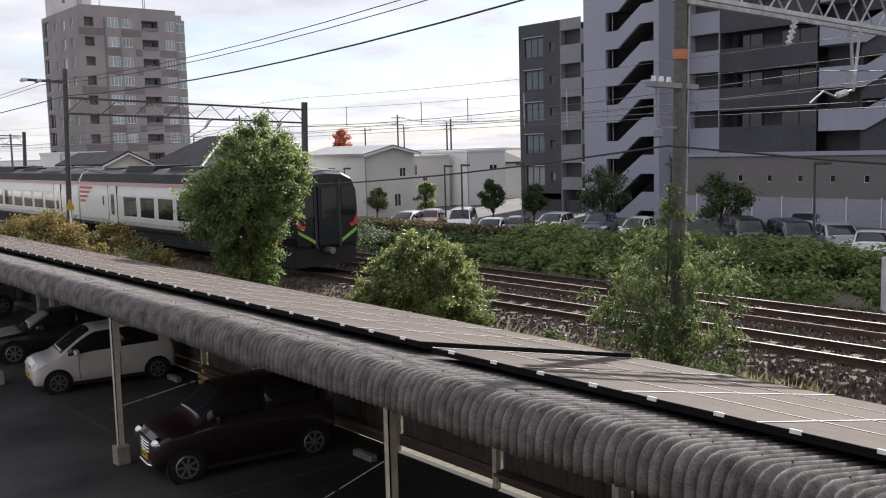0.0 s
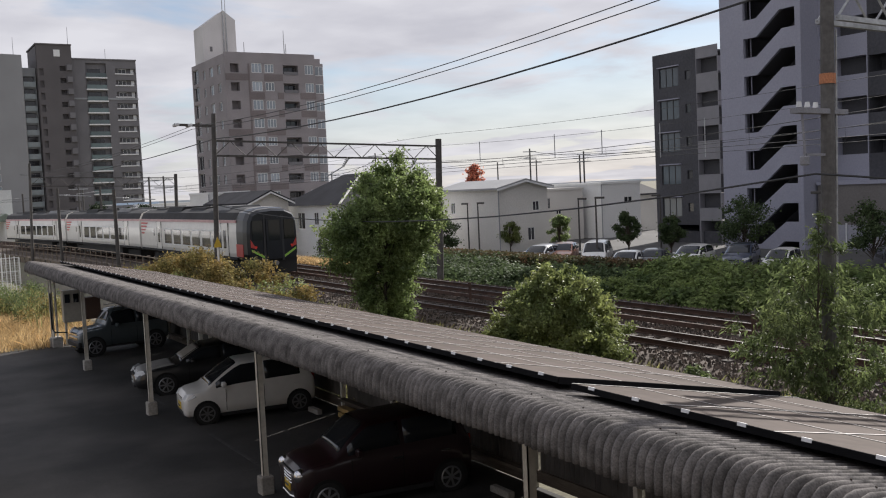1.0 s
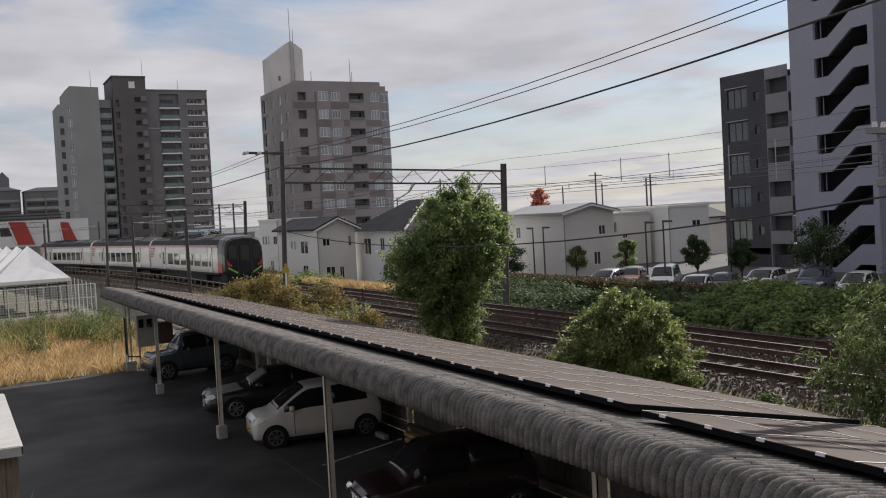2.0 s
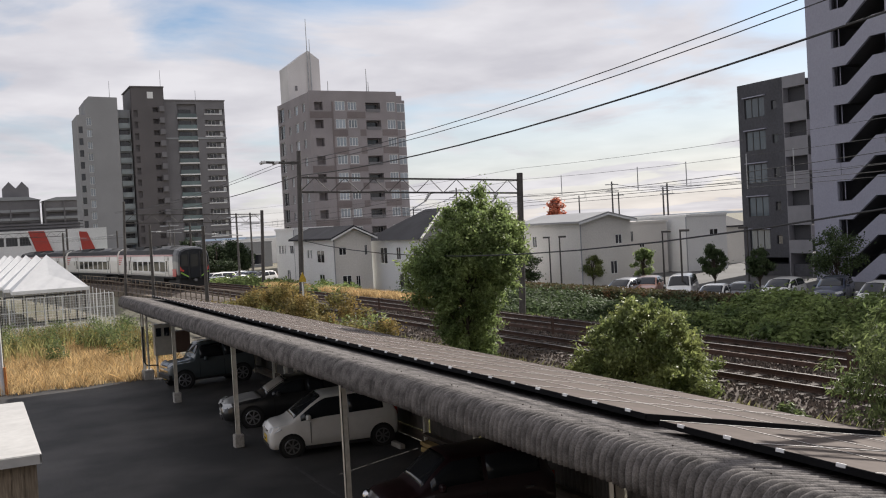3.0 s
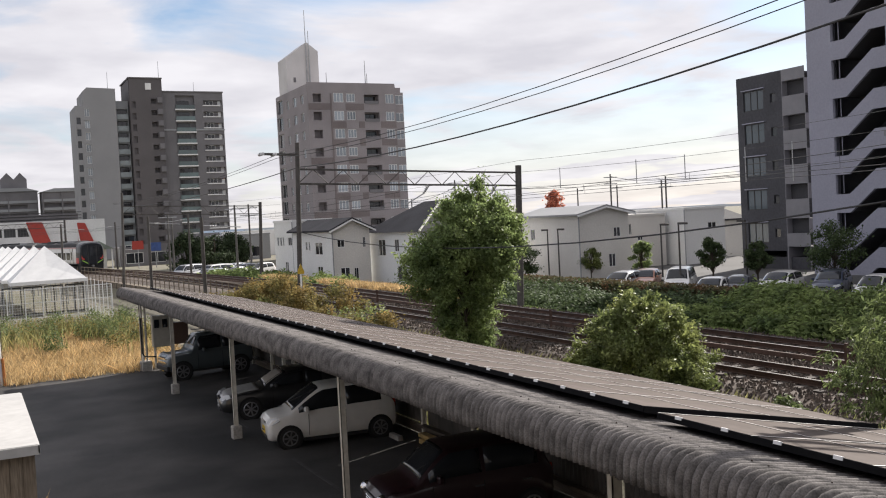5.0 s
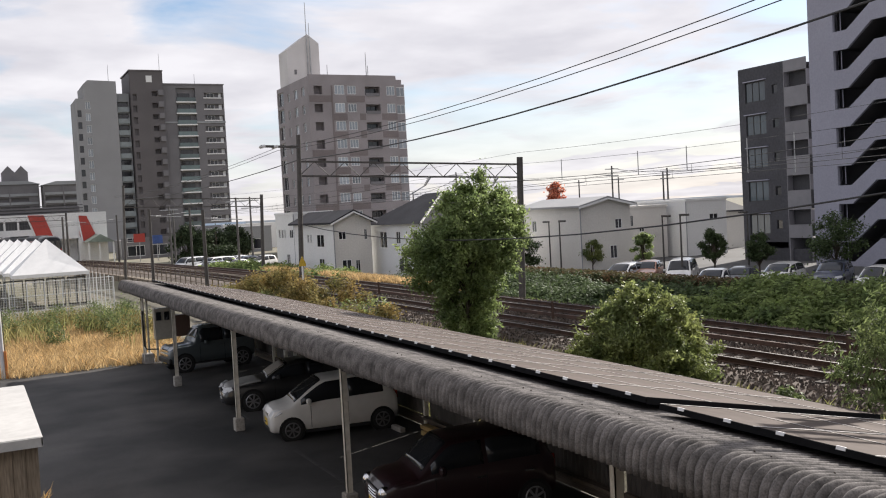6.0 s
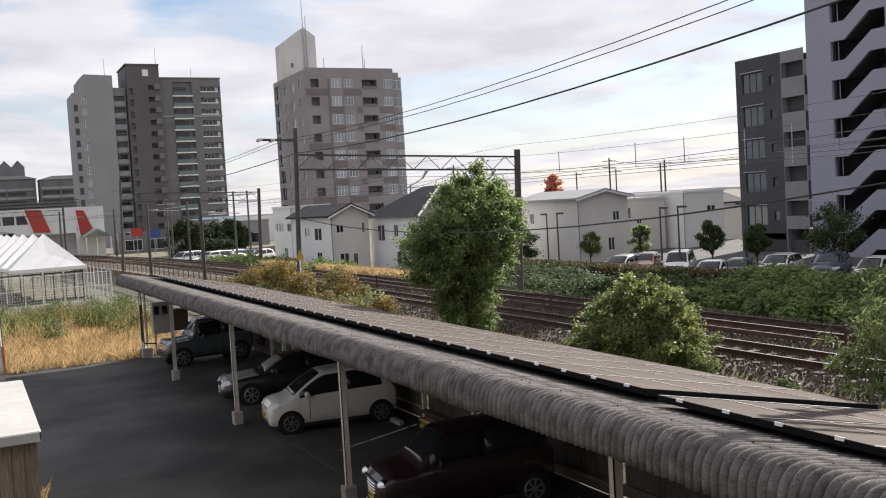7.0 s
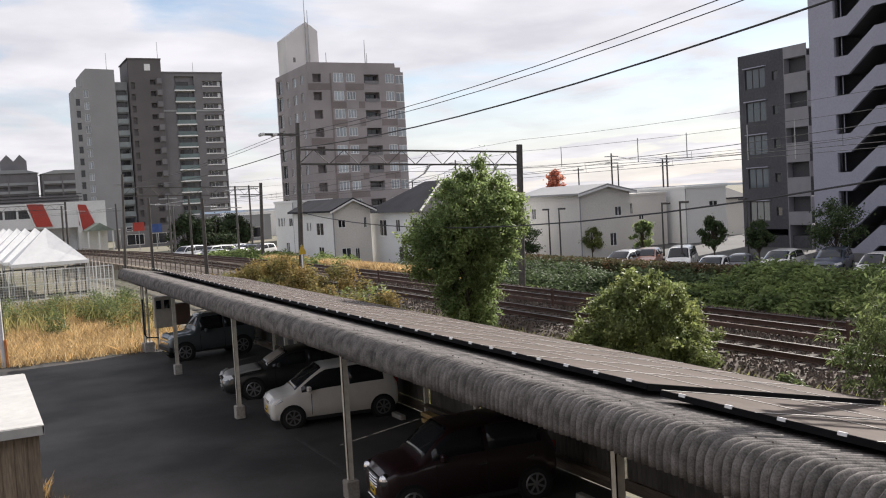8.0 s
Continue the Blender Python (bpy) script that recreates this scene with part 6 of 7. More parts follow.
            bm = bmesh.new(); prism(bm, [(s * 0.95, -10.56, 1.5), (s * 1.24, -10.53, 1.6), (s * 1.24, -10.53, 2.0), (s * 1.1, -10.55, 1.75)], (0, -0.04, 0)); part("red_corner", bm, TRR, c)
            bm = bmesh.new(); box(bm, s * 1.42 - 0.012, -9.9, 1.1, s * 1.42 + 0.012, -8.9, 1.75); part("red_flank", bm, TRR, c)
            bm = bmesh.new(); tube(bm, [(s * 0.98, -10.6, 1.6), (s * 0.98, -10.55, 1.6)], 0.06, 10)
            tl = bpy.data.materials.get("train_tail_light") or mat("train_tail_light", (0.6, 0.03, 0.02), 0.3, 0.05)
            tl.node_tree.nodes["Principled BSDF"].inputs["Emission Color"].default_value = (1, 0.05, 0.02, 1)
            tl.node_tree.nodes["Principled BSDF"].inputs["Emission Strength"].default_value = 0.05
            part("tail_light", bm, tl, c, "glowing red tail light")
        bm = bmesh.new(); prism(bm, [(-1.25, -10.4, 0.2), (1.25, -10.4, 0.2), (1.3, -10.4, 0.95), (-1.3, -10.4, 0.95)], (0, 1.2, 0)); part("skirt", bm, TRU, c)
        bm = bmesh.new(); tube(bm, [(0, -10.4, 0.75), (0, -10.85, 0.75)], 0.12, 8); part("coupler", bm, ROOFG, c)
        bm = bmesh.new()
        loft(bm, [[(x * f, y, 0.96 + (z - 0.95) * g) for x, z in SECT[4:9]] + [(0, y, 3.2)] for y, f, g in ((-9.0, 1.004, 1.004), (-10.3, 0.96, 0.965))]); part("cab_roof", bm, ROOFG, c)
    else:
        boxpart("gangway", (-0.6, -10.75, 0.95, 0.6, -10.4, 3.2), TRU, c)
    return c


TRAIN = [rail_car(True), rail_car(False), rail_car(False)]

# ---- plants ----
BARK = mat("bark", (0.09, 0.07, 0.05), 0.95, 0.3, 20, 2, 0.5)
L_TREE = leafy("tree_leaf", (0.26, 0.32, 0.12), (0.13, 0.185, 0.072), 0.55, rough=0.45)
L_BUSH = leafy("bush_leaf", (0.26, 0.285, 0.1), (0.13, 0.17, 0.062), 0.5, rough=0.45)
L_THIN = leafy("thin_leaf", (0.165, 0.2, 0.078), (0.09, 0.125, 0.05), 0.5, rough=0.5)
L_YEL = leafy("autumn_leaf", (0.3, 0.215, 0.08), (0.13, 0.14, 0.055), 0.45)
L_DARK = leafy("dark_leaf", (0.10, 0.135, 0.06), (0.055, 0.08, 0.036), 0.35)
L_KUDZU = leafy("kudzu_leaf", (0.25, 0.31, 0.11), (0.10, 0.145, 0.055), 0.5)
L_HEDGE = leafy("hedge_leaf", (0.09, 0.1, 0.05), (0.17, 0.10, 0.055), 0.3)
L_RED = leafy("red_leaf", (0.62, 0.27, 0.17), (0.5, 0.18, 0.12), 0.5)
GRASS_D = leafy("dry_grass", (0.58, 0.43, 0.23), (0.45, 0.32, 0.16), 0.5, 0.25)
GRASS_G = leafy("green_weed", (0.24, 0.26, 0.10), (0.38, 0.32, 0.15), 0.5, 0.3)


def tree(name, x, y, z0, clumps, count, size, lm, label, seed, trunk=0.09, top=None, group=""):
    t = empty(name, pose(x, y, z0), label, "bush" if "bush" in name else "tree", group)
    rng_ = random.Random(seed)
    zt = top or max(c[2] for c in clumps)
    bm = bmesh.new()
    tube(bm, [(0, 0, -0.3), (rng_.uniform(-.05, .05), rng_.uniform(-.05, .05), zt * 0.4), (rng_.uniform(-.1, .1), rng_.uniform(-.1, .1), zt * 0.75), (rng_.uniform(-.1, .1), 0, zt)], trunk, 8, trunk * 0.25)
    part("trunk", bm, BARK, t)
    for c in clumps:
        bm = bmesh.new()
        s = rng_.uniform(0.25, 0.55) * c[2]
        tube(bm, [(0, 0, s), (c[0] * 0.5, c[1] * 0.5, s + (c[2] - s) * 0.6), c[:3]], trunk * (0.4 if trunk > 0.055 else 0.2), 5, trunk * 0.08)
        part("limb", bm, BARK, t)
    leaves("crown", lm, clumps, count, size, seed, t)
    return t


def blob_clumps(rng_, n_, fx, r0, r1):
    out_ = []
    while len(out_) < n_:
        p = fx(rng_)
        r = rng_.uniform(r0, r1)
        out_.append((*p, r * rng_.uniform(0.8, 1.3), r * rng_.uniform(0.8, 1.3), r * rng_.uniform(0.7, 1.1)))
    return out_


def cone(prof_):
    """Random points in a crown whose half-width at each height is given."""
    def f(rng_):
        z = rng_.uniform(prof_[0][0], prof_[-1][0])
        for (a, ra), (b, rb_) in zip(prof_, prof_[1:]):
            if a <= z <= b:
                r = ra + (rb_ - ra) * (z - a) / (b - a)
        th_ = rng_.uniform(0, math.tau)
        q = r * math.sqrt(rng_.uniform(0.15, 1))
        return (q * math.cos(th_), q * math.sin(th_), z)
    return f


def spray_plant(name, x, y, z0, axis, prof_, tips, twigs, per, reach, size, slim, lm, label, seed, trunk, droop=0.0, inner=0.3):
    """A crown of leafy twigs. prof_: (height, centre along axis, half-width); each tip bears twigs, each twig its leaves."""
    t = empty(name, pose(x, y, z0), label, "bush" if name == "bush" else "tree")
    rng_ = np.random.default_rng(seed)
    pr = np.array(prof_, float)
    ax = np.array([*axis, 0.0])
    mid = lambda h_: np.outer(np.interp(h_, pr[:, 0], pr[:, 1]), ax)
    # more tips where the crown is broad
    hs_ = np.linspace(pr[0, 0], pr[-1, 0], 60)
    wgt = np.interp(hs_, pr[:, 0], pr[:, 2]) ** 1.4 + 0.05
    h_ = rng_.choice(hs_, tips, p=wgt / wgt.sum()) + rng_.uniform(-0.05, 0.05, tips)
    th_ = rng_.uniform(0, math.tau, tips)
    q_ = np.interp(h_, pr[:, 0], pr[:, 2]) * np.sqrt(rng_.uniform(inner, 1.0, tips)) * rng_.uniform(0.78, 1.14, tips)
    out_ = np.stack([np.cos(th_), np.sin(th_), np.zeros(tips)], 1)
    tip = mid(h_) + out_ * q_[:, None] + np.stack([np.zeros(tips), np.zeros(tips), h_], 1)
    top_ = pr[-1, 0]
    bm = bmesh.new()
    stem = [Vector(mid(np.array([top_ * f_]))[0] * min(1.0, f_ * 1.6)) + Vector((rng_.uniform(-.05, .05), rng_.uniform(-.05, .05), top_ * f_ - (0.3 if f_ == 0 else 0))) for f_ in (0, 0.2, 0.4, 0.6, 0.8, 1)]
    tube(bm, stem, trunk, 8, trunk * 0.2)
    part("trunk", bm, BARK, t)
    for i_ in range(0, tips, max(1, tips // 40)):
        f_ = max(0.05, tip[i_, 2] / top_ - rng_.uniform(0.12, 0.4))
        k_ = min(4, int(f_ * 5))
        a_ = stem[k_].lerp(stem[k_ + 1], min(1.0, f_ * 5 - k_))
        e_ = Vector(tip[i_])
        bm = bmesh.new()
        tube(bm, [a_, a_.lerp(e_, 0.5) + Vector((0, 0, 0.12)), e_], trunk * 0.3, 5, trunk * 0.06)
        part("limb", bm, BARK, t)
    n_ = tips * twigs
    d = np.repeat(out_, twigs, 0) * 0.75 + rng_.normal(size=(n_, 3)) * 0.6 + [0, 0, 0.4 - droop * 0.3]
    d /= np.linalg.norm(d, axis=1)[:, None]
    ln = reach * rng_.uniform(0.4, 1.25, n_)
    root = np.repeat(tip, twigs, 0) - d * (ln * 0.35)[:, None]
    m_ = n_ * per
    f_ = rng_.random(m_)
    D, LN = np.repeat(d, per, 0), np.repeat(ln, per)
    c = np.repeat(root, per, 0) + D * (LN * f_)[:, None] + rng_.normal(size=(m_, 3)) * (0.09 * reach + 0.02) - np.stack([np.zeros(m_), np.zeros(m_), droop * 0.3 * LN * f_ * f_], 1)
    a = D * 0.6 + rng_.normal(size=(m_, 3)) * 0.55 - [0, 0, droop]
    a /= np.linalg.norm(a, axis=1)[:, None]
    nrm = rng_.normal(size=(m_, 3)) * 0.7 + [0, 0, 0.8]
    b = np.cross(nrm, a); b /= np.linalg.norm(b, axis=1)[:, None]
    nn = np.cross(a, b)
    s_ = size * rng_.uniform(0.6, 1.3, m_)[:, None]
    a, b = a * s_, b * s_ * slim
    v = np.stack([c - a, c - 0.15 * a + b, c + a - nn * s_ * 0.2, c - 0.15 * a - b], 1).reshape(-1, 3)
    me_ = bpy.data.meshes.new("crown")
    me_.from_pydata(v.tolist(), [], np.arange(m_ * 4).reshape(-1, 4).tolist())
    me_.materials.append(lm)
    ob = new("crown", me_)
    ob.parent = t
    return t


spray_plant("tree", 14.1, 26.2, 0.9, (0.89, -0.45), [(0.1, 0.1, 0.5), (0.7, 0.0, 0.65), (1.3, -0.25, 0.8), (2.0, -0.15, 0.9), (2.4, -0.3, 1.4), (3.3, -0.4, 1.75), (3.8, 0.0, 1.7), (4.3, 0.2, 1.5), (4.8, 0.25, 1.25), (5.2, 0.25, 0.9), (5.6, 0.45, 0.5), (5.9, 0.6, 0.12)], 470, 7, 24, 0.62, 0.058, 0.5, L_TREE, "dense leafy green tree beside the railway", 3, 0.12, 0.1, 0.2)
spray_plant("bush", 14.2, 18.4, 0.75, (0.89, -0.45), [(0.0, 0.3, 1.7), (0.7, 0.35, 1.8), (1.2, 0.3, 1.75), (1.5, 0.3, 1.6), (1.8, 0.3, 1.32), (2.1, 0.35, 1.2), (2.35, 0.45, 0.9), (2.6, 0.4, 0.6), (2.8, 0.3, 0.25)], 430, 6, 26, 0.44, 0.05, 0.5, L_BUSH, "rounded vine-covered green bush beside the railway", 4, 0.08, 0.15, 0.25)
spray_plant("sapling", 12.93, 9.25, 0.6, (0.77, -0.64), [(0.2, 0.0, 0.7), (1.2, -0.1, 0.95), (1.7, -0.1, 1.05), (2.1, -0.15, 1.1), (2.5, -0.25, 1.3), (2.8, -0.3, 1.25), (3.25, -0.2, 0.85), (3.6, -0.3, 0.5), (4.0, -0.2, 0.26), (4.3, -0.2, 0.06)], 210, 5, 16, 0.38, 0.06, 0.24, L_THIN, "thin open sapling with narrow drooping light leaves", 5, 0.035, 0.55, 0.0)
tree("sapling", 13.6, 13.2, 0.6, blob_clumps(random.Random(15), 24, cone([(0.1, 0.8), (0.7, 0.8), (1.2, 0.4)]), 0.12, 0.3), 4000, 0.06, L_THIN, "low straggling weed clump on the bank", 15, 0.03)
def ridge(y0, y1, x0, x1, h):
    def f(rng_):
        s = rng_.random()
        hh = h * (0.45 + 0.55 * math.sin(math.pi * min(1, s * 1.15)))
        return (rng_.uniform(x0, x1), y0 + (y1 - y0) * s, rng_.uniform(0.1, hh))
    return f
tree("autumn_bush", 13.0, 41.0, 0.75, blob_clumps(random.Random(6), 150, ridge(-8.0, 12.0, -1.3, 1.3, 2.35), 0.26, 0.55), 56000, 0.066, L_YEL, "yellowing autumn bush by the tracks", 6, 0.06)
tree("bush", 12.2, 34.5, 0.4, blob_clumps(random.Random(7), 50, ridge(-3.5, 3.0, -0.9, 0.8, 1.3), 0.2, 0.4), 15000, 0.075, L_DARK, "dark green scrub at the foot of the bank", 7, 0.05)

# kudzu over the slope beyond the far track: runners of large leaves
rngk = random.Random(8)
def kudzu(y0, y1, n_, seed, lm, x0, x1, z0, z1, cnt, size, name, label):
    cl_ = []
    for i in range(n_):
        s = rngk.random()
        x = x0 + (x1 - x0) * s
        z = z0 + (z1 - z0) * s + rngk.uniform(-0.2, 0.35)
        cl_.append((x, rngk.uniform(y0, y1), z, rngk.uniform(0.5, 1.1), rngk.uniform(0.6, 1.6), rngk.uniform(0.25, 0.5)))
    ob = leaves(name, lm, cl_, cnt, size, seed, flat=0.8)
    return tagged(ob, label, "vines", kind="stuff")


# sun is put into the brighter leaf colour of this stretch
kudzu(8, 30, 110, 21, L_KUDZU, 25.2, 30.5, 0.9, 1.9, 52000, 0.105, "kudzu", "kudzu vines over the railway bank, coloured bright as sunlit")
# the block's shade on this stretch is put in by the darker leaf
kudzu(28, 62, 140, 22, L_DARK, 25.5, 31.0, 0.7, 1.15, 48000, 0.11, "kudzu", "kudzu vines over the far railway bank, coloured dark as shaded")
kudzu(62, 100, 90, 23, L_KUDZU, 22.0, 26.0, 0.9, 1.2, 9000, 0.2, "kudzu", "green vines along the bank below the houses")
# clipped hedge in front of the car park
rngh = np.random.default_rng(9)
nh = 60000
hy, hx_, hz_ = rngh.uniform(6, 75, nh), rngh.uniform(33.2, 34.6, nh), rngh.uniform(0, 1.0, nh) ** 0.6 * 1.5
hc = np.stack([hx_, hy, hz_], 1)
hn = rngh.normal(size=(nh, 3)) + [-.6, 0, .8]; hn /= np.linalg.norm(hn, axis=1)[:, None]
ha = np.cross(hn, rngh.normal(size=(nh, 3))); ha /= np.linalg.norm(ha, axis=1)[:, None]
hb = np.cross(hn, ha)
hs = 0.085 * rngh.uniform(0.6, 1.3, nh)[:, None]
me = bpy.data.meshes.new("hedge")
me.from_pydata(np.stack([hc - ha * hs, hc + hb * hs * 0.6, hc + ha * hs, hc - hb * hs * 0.6], 1).reshape(-1, 3).tolist(), [], np.arange(nh * 4).reshape(-1, 4).tolist())
me.materials.append(L_HEDGE)
tagged(new("hedge", me), "clipped dark reddish hedge along the car park", "hedge", kind="stuff")
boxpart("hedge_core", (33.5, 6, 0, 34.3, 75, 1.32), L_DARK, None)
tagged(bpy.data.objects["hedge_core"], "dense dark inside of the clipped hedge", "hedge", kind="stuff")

# small trees before the houses and the block
for i, (x, y, z, r, lm) in enumerate(((46, 64.0, 2.6, 0.95, L_BUSH), (48.5, 60.5, 2.9, 0.95, L_TREE), (50, 54.0, 3.0, 0.95, L_DARK), (40.5, 66, 3.0, 1.5, L_DARK), (50.2, 43.0, 3.9, 1.75, L_DARK), (49.2, 32.8, 3.4, 1.7, L_DARK), (50.1, 49.6, 2.8, 1.0, L_DARK), (36, 62, 2.0, 0.8, L_TREE))):
    tree("garden_tree", x, y, 0, blob_clumps(random.Random(30 + i), 34, cone([(z * 0.35, r * 0.6), (z * 0.55, r), (z * 0.8, r * 0.85), (z, r * 0.35)]), r * 0.16, r * 0.34), 5200, 0.085, lm, "small rounded garden tree beside the car park", 40 + i, 0.07, group="trees round the car park")
tree("maple", 80, 119.5, 0, blob_clumps(random.Random(60), 40, cone([(4.5, 1.6), (6.0, 1.7), (7.6, 1.1), (8.7, 0.3)]), 0.4, 0.7), 5000, 0.2, L_RED, "red autumn maple behind the houses", 60, 0.12)
for i, (x, y, r) in enumerate(((26.5, 130, 2.6), (29.8, 128, 2.8), (33.6, 133, 2.6))):
    tree("street_tree", x, y, 0, blob_clumps(random.Random(70 + i), 40, cone([(1.0, r * 0.8), (2.6, r), (4.2, r * 0.7), (5, r * 0.3)]), 0.5, 0.8), 9000, 0.15, leafy("deep_leaf", (0.06, 0.085, 0.042), (0.04, 0.055, 0.028), 0.25), "round dark street tree by the far lot", 71 + i, 0.15, group="trees by the far lot")

# grass: golden field, green weeds, verge strips
rg = np.random.default_rng(12)
def field(n_, x0, x1, y0, y1, keep=None):
    p = np.stack([rg.uniform(x0, x1, n_), rg.uniform(y0, y1, n_), np.zeros(n_)], 1)
    return p[[keep(*q) for q in p[:, :2]]] if keep is not None else p


edge = lambda x, y: y > 40.2 + 0.2 * math.sin(x * 3) + 0.25 * noise.noise((x * 2.1, y * 2.1, 4))
tagged(blades("field_grass", GRASS_D, field(70000, -14, 8.6, 39.7, 60, edge), 0.42, 0.013, 1, 0.45), "golden dry grass of the empty field", "grass", kind="stuff")
w_ = field(11000, -10, 8.4, 45, 60.5, lambda x, y: noise.noise((x * 0.35, y * 0.35, 2)) + (y - 50) * 0.06 > 0.0)
tagged(blades("field_weeds", GRASS_G, w_[::2], 1.1, 0.022, 2, 0.3), "tall green weeds at the back of the field", "weeds", kind="stuff")
leaves("weed_leaves", L_THIN, [(p[0], p[1], 0.7, 0.5, 0.5, 0.7) for p in w_[::70]], 34000, 0.06, 5)
leaves("autumn_weeds", L_YEL, [(p[0], p[1] - 1.0, 0.6, 0.5, 0.5, 0.55) for p in w_[::110]], 16000, 0.06, 6)
tagged(bpy.data.objects["autumn_weeds"], "rust-coloured weeds at the edge of the field", "weeds", kind="stuff")
tagged(bpy.data.objects["weed_leaves"], "leafy weeds among the grass", "weeds", kind="stuff")
v_ = field(26000, 23.4, 27.0, 47, 80, lambda x, y: noise.noise((x * 0.3, y * 0.15, 5)) > -0.15)
v_[:, 0] -= np.maximum(0, v_[:, 1] - 55) ** 2 / 780.0
v_[:, 2] = [ground_height(a, b) for a, b in v_[:, :2]]
tagged(blades("verge_grass", GRASS_D, v_, 0.6, 0.02, 3), "dry golden grass on the verge past the far track", "grass", kind="stuff")
v_ = field(22000, 10.7, 15.2, 8, 50, lambda x, y: x > 12.2 or y > 18)
v_[:, 2] = [ground_height(a, b) for a, b in v_[:, :2]]
tagged(blades("bank_grass", GRASS_G, v_, 0.4, 0.014, 4, 0.4), "mixed grass on the near railway bank", "grass", kind="stuff")
v_ = field(16000, 23.6, 26.5, 8, 48, lambda x, y: noise.noise((x * 0.5, y * 0.3, 8)) > 0.0)
v_[:, 2] = [ground_height(a, b) for a, b in v_[:, :2]]
tagged(blades("bank_grass", L_KUDZU, v_, 0.22, 0.02, 6, 0.4), "low green grass past the far track", "grass", kind="stuff")
leaves("green_shoots", L_BUSH, [(13.0 + random.uniform(-1.2, 1.2), 41.0 + random.uniform(-9, 8), 0.8 + random.uniform(0, 1.3), 0.6, 0.7, 0.45) for _ in range(45)], 16000, 0.06, 77)
tagged(bpy.data.objects["green_shoots"], "green shoots growing through the autumn bush", "bush", kind="stuff")

# ---- things in the yard ----
GREY_BOX = mat("beige_cabinet_paint", (0.42, 0.39, 0.33), 0.6, 0.1, 5, 1, 0.05)
eb = empty("meter_cabinet", pose(7.1, 40.3, 0), "beige electric meter cabinet on posts at the yard's edge", "electric cabinet")
boxpart("case", (-0.5, -0.2, 0.95, 0.32, 0.2, 2.25), GREY_BOX, eb, bevel=0.02)
boxpart("side_case", (0.36, -0.2, 1.0, 0.95, 0.2, 1.9), mat("rust_brown_panel", (0.12, 0.07, 0.05), 0.7, 0.2), eb, bevel=0.02)
for x in (-0.33, 0.0):
    boxpart("meter", (x - 0.1, -0.23, 1.75, x + 0.1, -0.19, 2.1), DGLASS, eb)
bm = bmesh.new(); tube(bm, [(0.55, -0.24, 2.05), (0.55, -0.24, 2.2)], 0.12, 10); part("dial", bm, PORCELAIN, eb)
for x in (-0.75, -0.9):
    bm = bmesh.new(); tube(bm, [(x, 0, 0), (x, 0, 3.0)], 0.045, 8); part("pipe", bm, STEEL, eb)
bm = bmesh.new(); tube(bm, [(-0.95, -0.1, 2.2), (-0.95, -0.1, 0.75), (-0.85, -0.1, 0.6), (-0.4, -0.1, 0.55)], 0.03, 6); part("conduit", bm, TRIMB, eb)
boxpart("leg", (-0.45, -0.05, 0, -0.37, 0.05, 0.95), STEEL, eb); boxpart("leg", (0.85, -0.05, 0, 0.93, 0.05, 1.0), STEEL, eb)
boxpart("plinth", (-1.0, -0.3, 0, -0.6, 0.3, 0.4), CONCRETE, eb, bevel=0.02)

# shed at the yard's edge
WOODS = mat("grey_shed_board", (0.33, 0.27, 0.20), 0.85, 0.3, 12, 1.2, 0.3, tint=(0.2, 0.155, 0.11), stretch=(3, 3, 0.3), rand=0.2)
SHEDR = mat("pale_sheet_roof", (0.46, 0.45, 0.43), 0.6, 0.08, 6, 0.6, 0.05)
sh = empty("shed", pose(0, 0, 0), "small board-clad shed with a pale sheet roof", "shed")
bm = bmesh.new(); prism(bm, [(-3, 16.2, 2.36), (0.80, 16.2, 2.36), (0.80, 16.2, 2.42), (-3, 16.2, 2.42)], (0, 5.8, 0)); part("roof", bm, SHEDR, sh)
boxpart("fascia", (-3, 16.17, 2.26, 0.82, 16.2, 2.41), SHEDR, sh); boxpart("fascia", (0.80, 16.17, 2.28, 0.825, 22.0, 2.41), SHEDR, sh)
boxpart("inner_wall", (-2.9, 16.45, 0, 0.70, 21.9, 2.3), WOODS, sh)
for k in range(28):
    y = 16.42 + 0.195 * k
    boxpart("board", (0.70, y, 0, 0.722 + 0.006 * (k % 2), y + 0.187, 2.34), WOODS, sh)
for k in range(18):
    x = -2.75 + 0.195 * k
    boxpart("board", (x, 16.42 - 0.005 * (k % 2), 0, x + 0.187, 16.446, 2.34), WOODS, sh)
for i, (px_, py_) in enumerate(((0.95, 16.6), (1.0, 17.6), (1.1, 18.9), (0.9, 20.8))):
    g_ = np.array([[px_ + random.uniform(-.18, .18), py_ + random.uniform(-.3, .3), 0] for _ in range(90)])
    tagged(blades("weeds", GRASS_D, g_, 0.42, 0.007, 50 + i, 0.3), "dry weeds growing along the shed", "weeds", "weeds by the shed", "stuff")

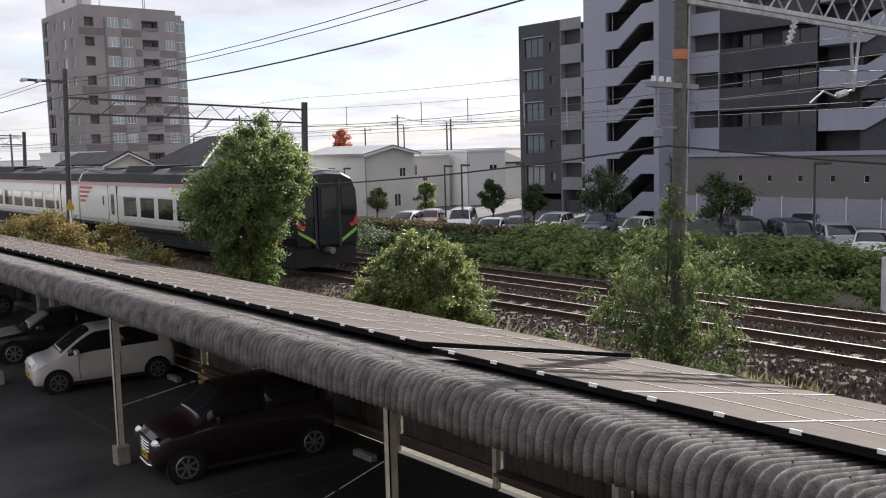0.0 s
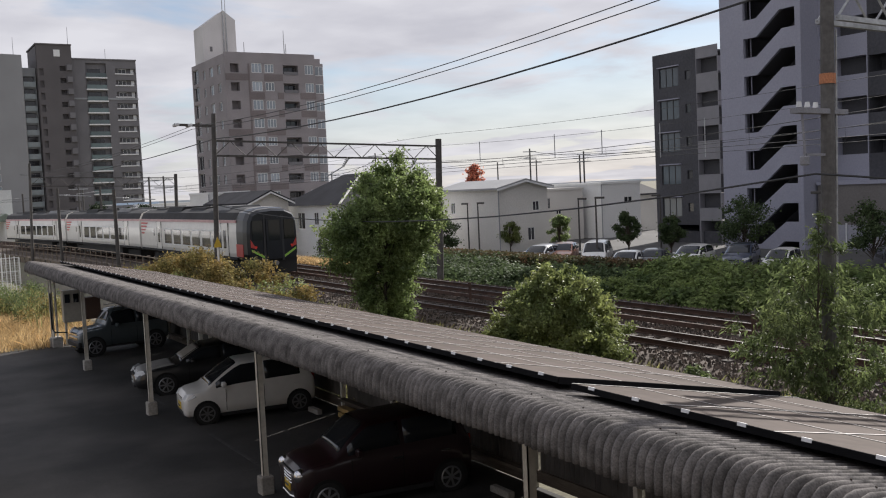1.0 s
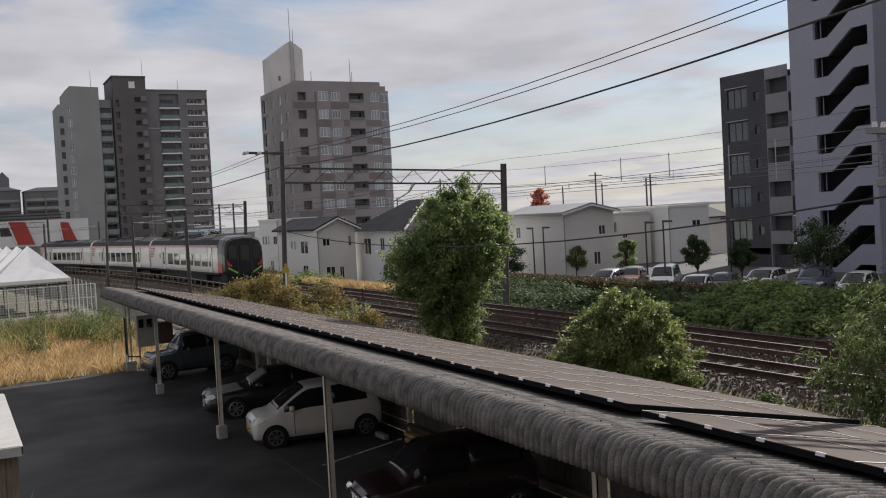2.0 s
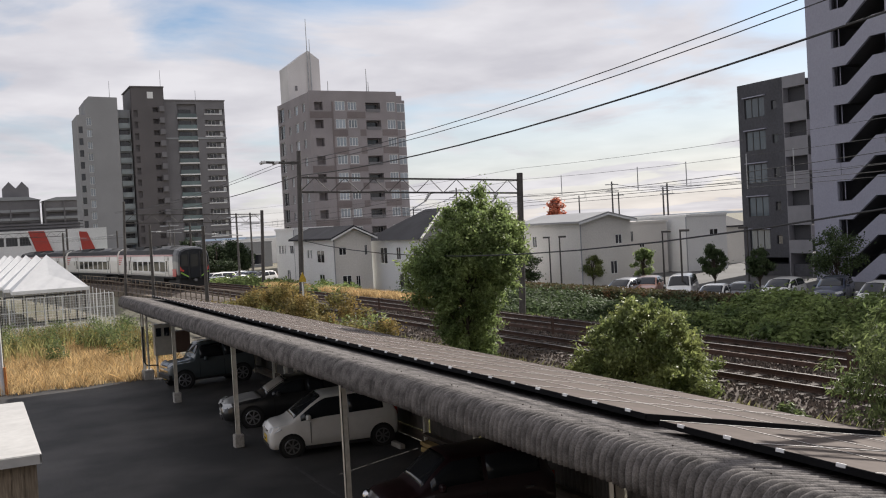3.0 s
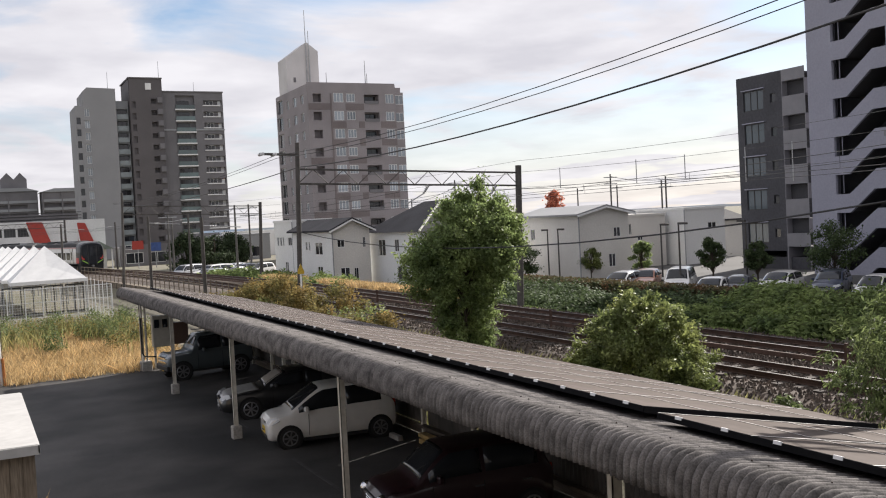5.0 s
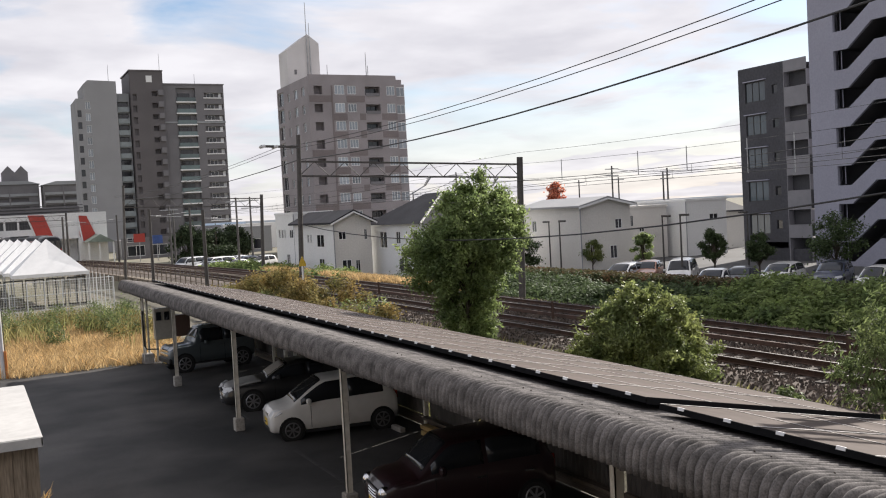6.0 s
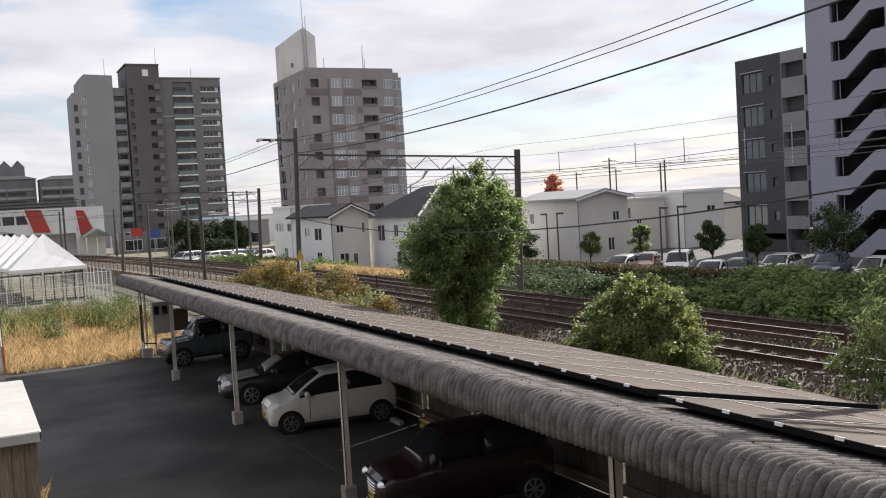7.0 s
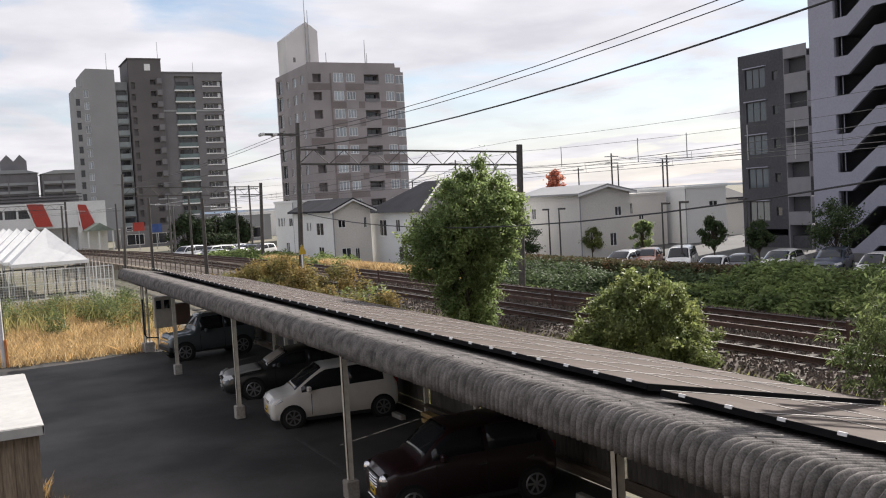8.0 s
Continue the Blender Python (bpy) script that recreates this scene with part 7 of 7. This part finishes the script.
# pole at the field corner
lp = empty("field_pole", pose(0.83, 40.6, 0), "white pole with an orange foot at the field's corner", "pole")
bm = bmesh.new(); tube(bm, [(0, 0, 0), (-0.12, -0.2, 8.5)], 0.09, 10, 0.07); part("shaft", bm, mat("white_pole_paint", (0.62, 0.62, 0.62), 0.5, 0.08), lp)
bm = bmesh.new(); tube(bm, [(0.13, -0.05, 0), (0.1, -0.1, 1.1)], 0.05, 8); part("guard", bm, mat("orange_guard", (0.6, 0.22, 0.06), 0.6), lp)
bm = bmesh.new(); tube(bm, [(0.1, -0.1, 1.1), (-0.0, -0.3, 8.0)], 0.012, 5); part("guy_wire", bm, WIRE, lp)

# wheel stops and clutter behind the cars
for y in (13.9, 16.4, 19.2, 22.3, 24.6, 27.3, 29.6):
    ws = boxpart("wheel_stop", (9.55, y - 0.3, 0.0, 9.7, y + 0.3, 0.13), CONCRETE, None, bevel=0.02)
    tagged(ws, "low concrete wheel stop in the parking bay", "wheel stop", "wheel stops")
TIMBER = mat("yellowed_timber", (0.42, 0.29, 0.12), 0.85, 0.2, 10, 1.5, 0.2, rand=0.2)
for i, (x, y, z, w) in enumerate(((9.9, 20.3, 0.12, 0.3), (10.12, 20.4, 0.12, 0.25), (9.98, 20.5, 0.22, 0.22))):
    tp = boxpart("timber_plank", (x, y - 1.2, z - 0.12 if i < 2 else z - 0.1, x + w, y + 1.2, z), TIMBER, None, bevel=0.01)
    tagged(tp, "yellowed timber plank stacked behind the cars", "plank", "plank pile")

# assumed house of the upper-floor view, added unseen to keep sky off the eave
boxpart("wall_rear", (-15.0, -9.0, 0.0, 4.2, -0.8, 11.0), mat("grey_brown_render", (0.22, 0.205, 0.195), 0.9, 0.12, 20, 0.4, 0.1), None)
tagged(bpy.data.objects["wall_rear"], "plain grey-brown rendered wall added out of view to block sky", "wall", kind="structure")


def motions():
    for k, car in enumerate(TRAIN):
        rows = []
        for i in range(17):
            t = i * 0.5
            y = 27.65 + 17.9 * t + 10.6 + 21.3 * k
            slope = -2 * max(0.0, y - 55.0) / 780.0
            rows.append((t, pose(track_x(y, TRACKS[0]), y, RAIL, 0, 0, -math.degrees(math.atan(slope)))))
        walk(car, rows)


motions()
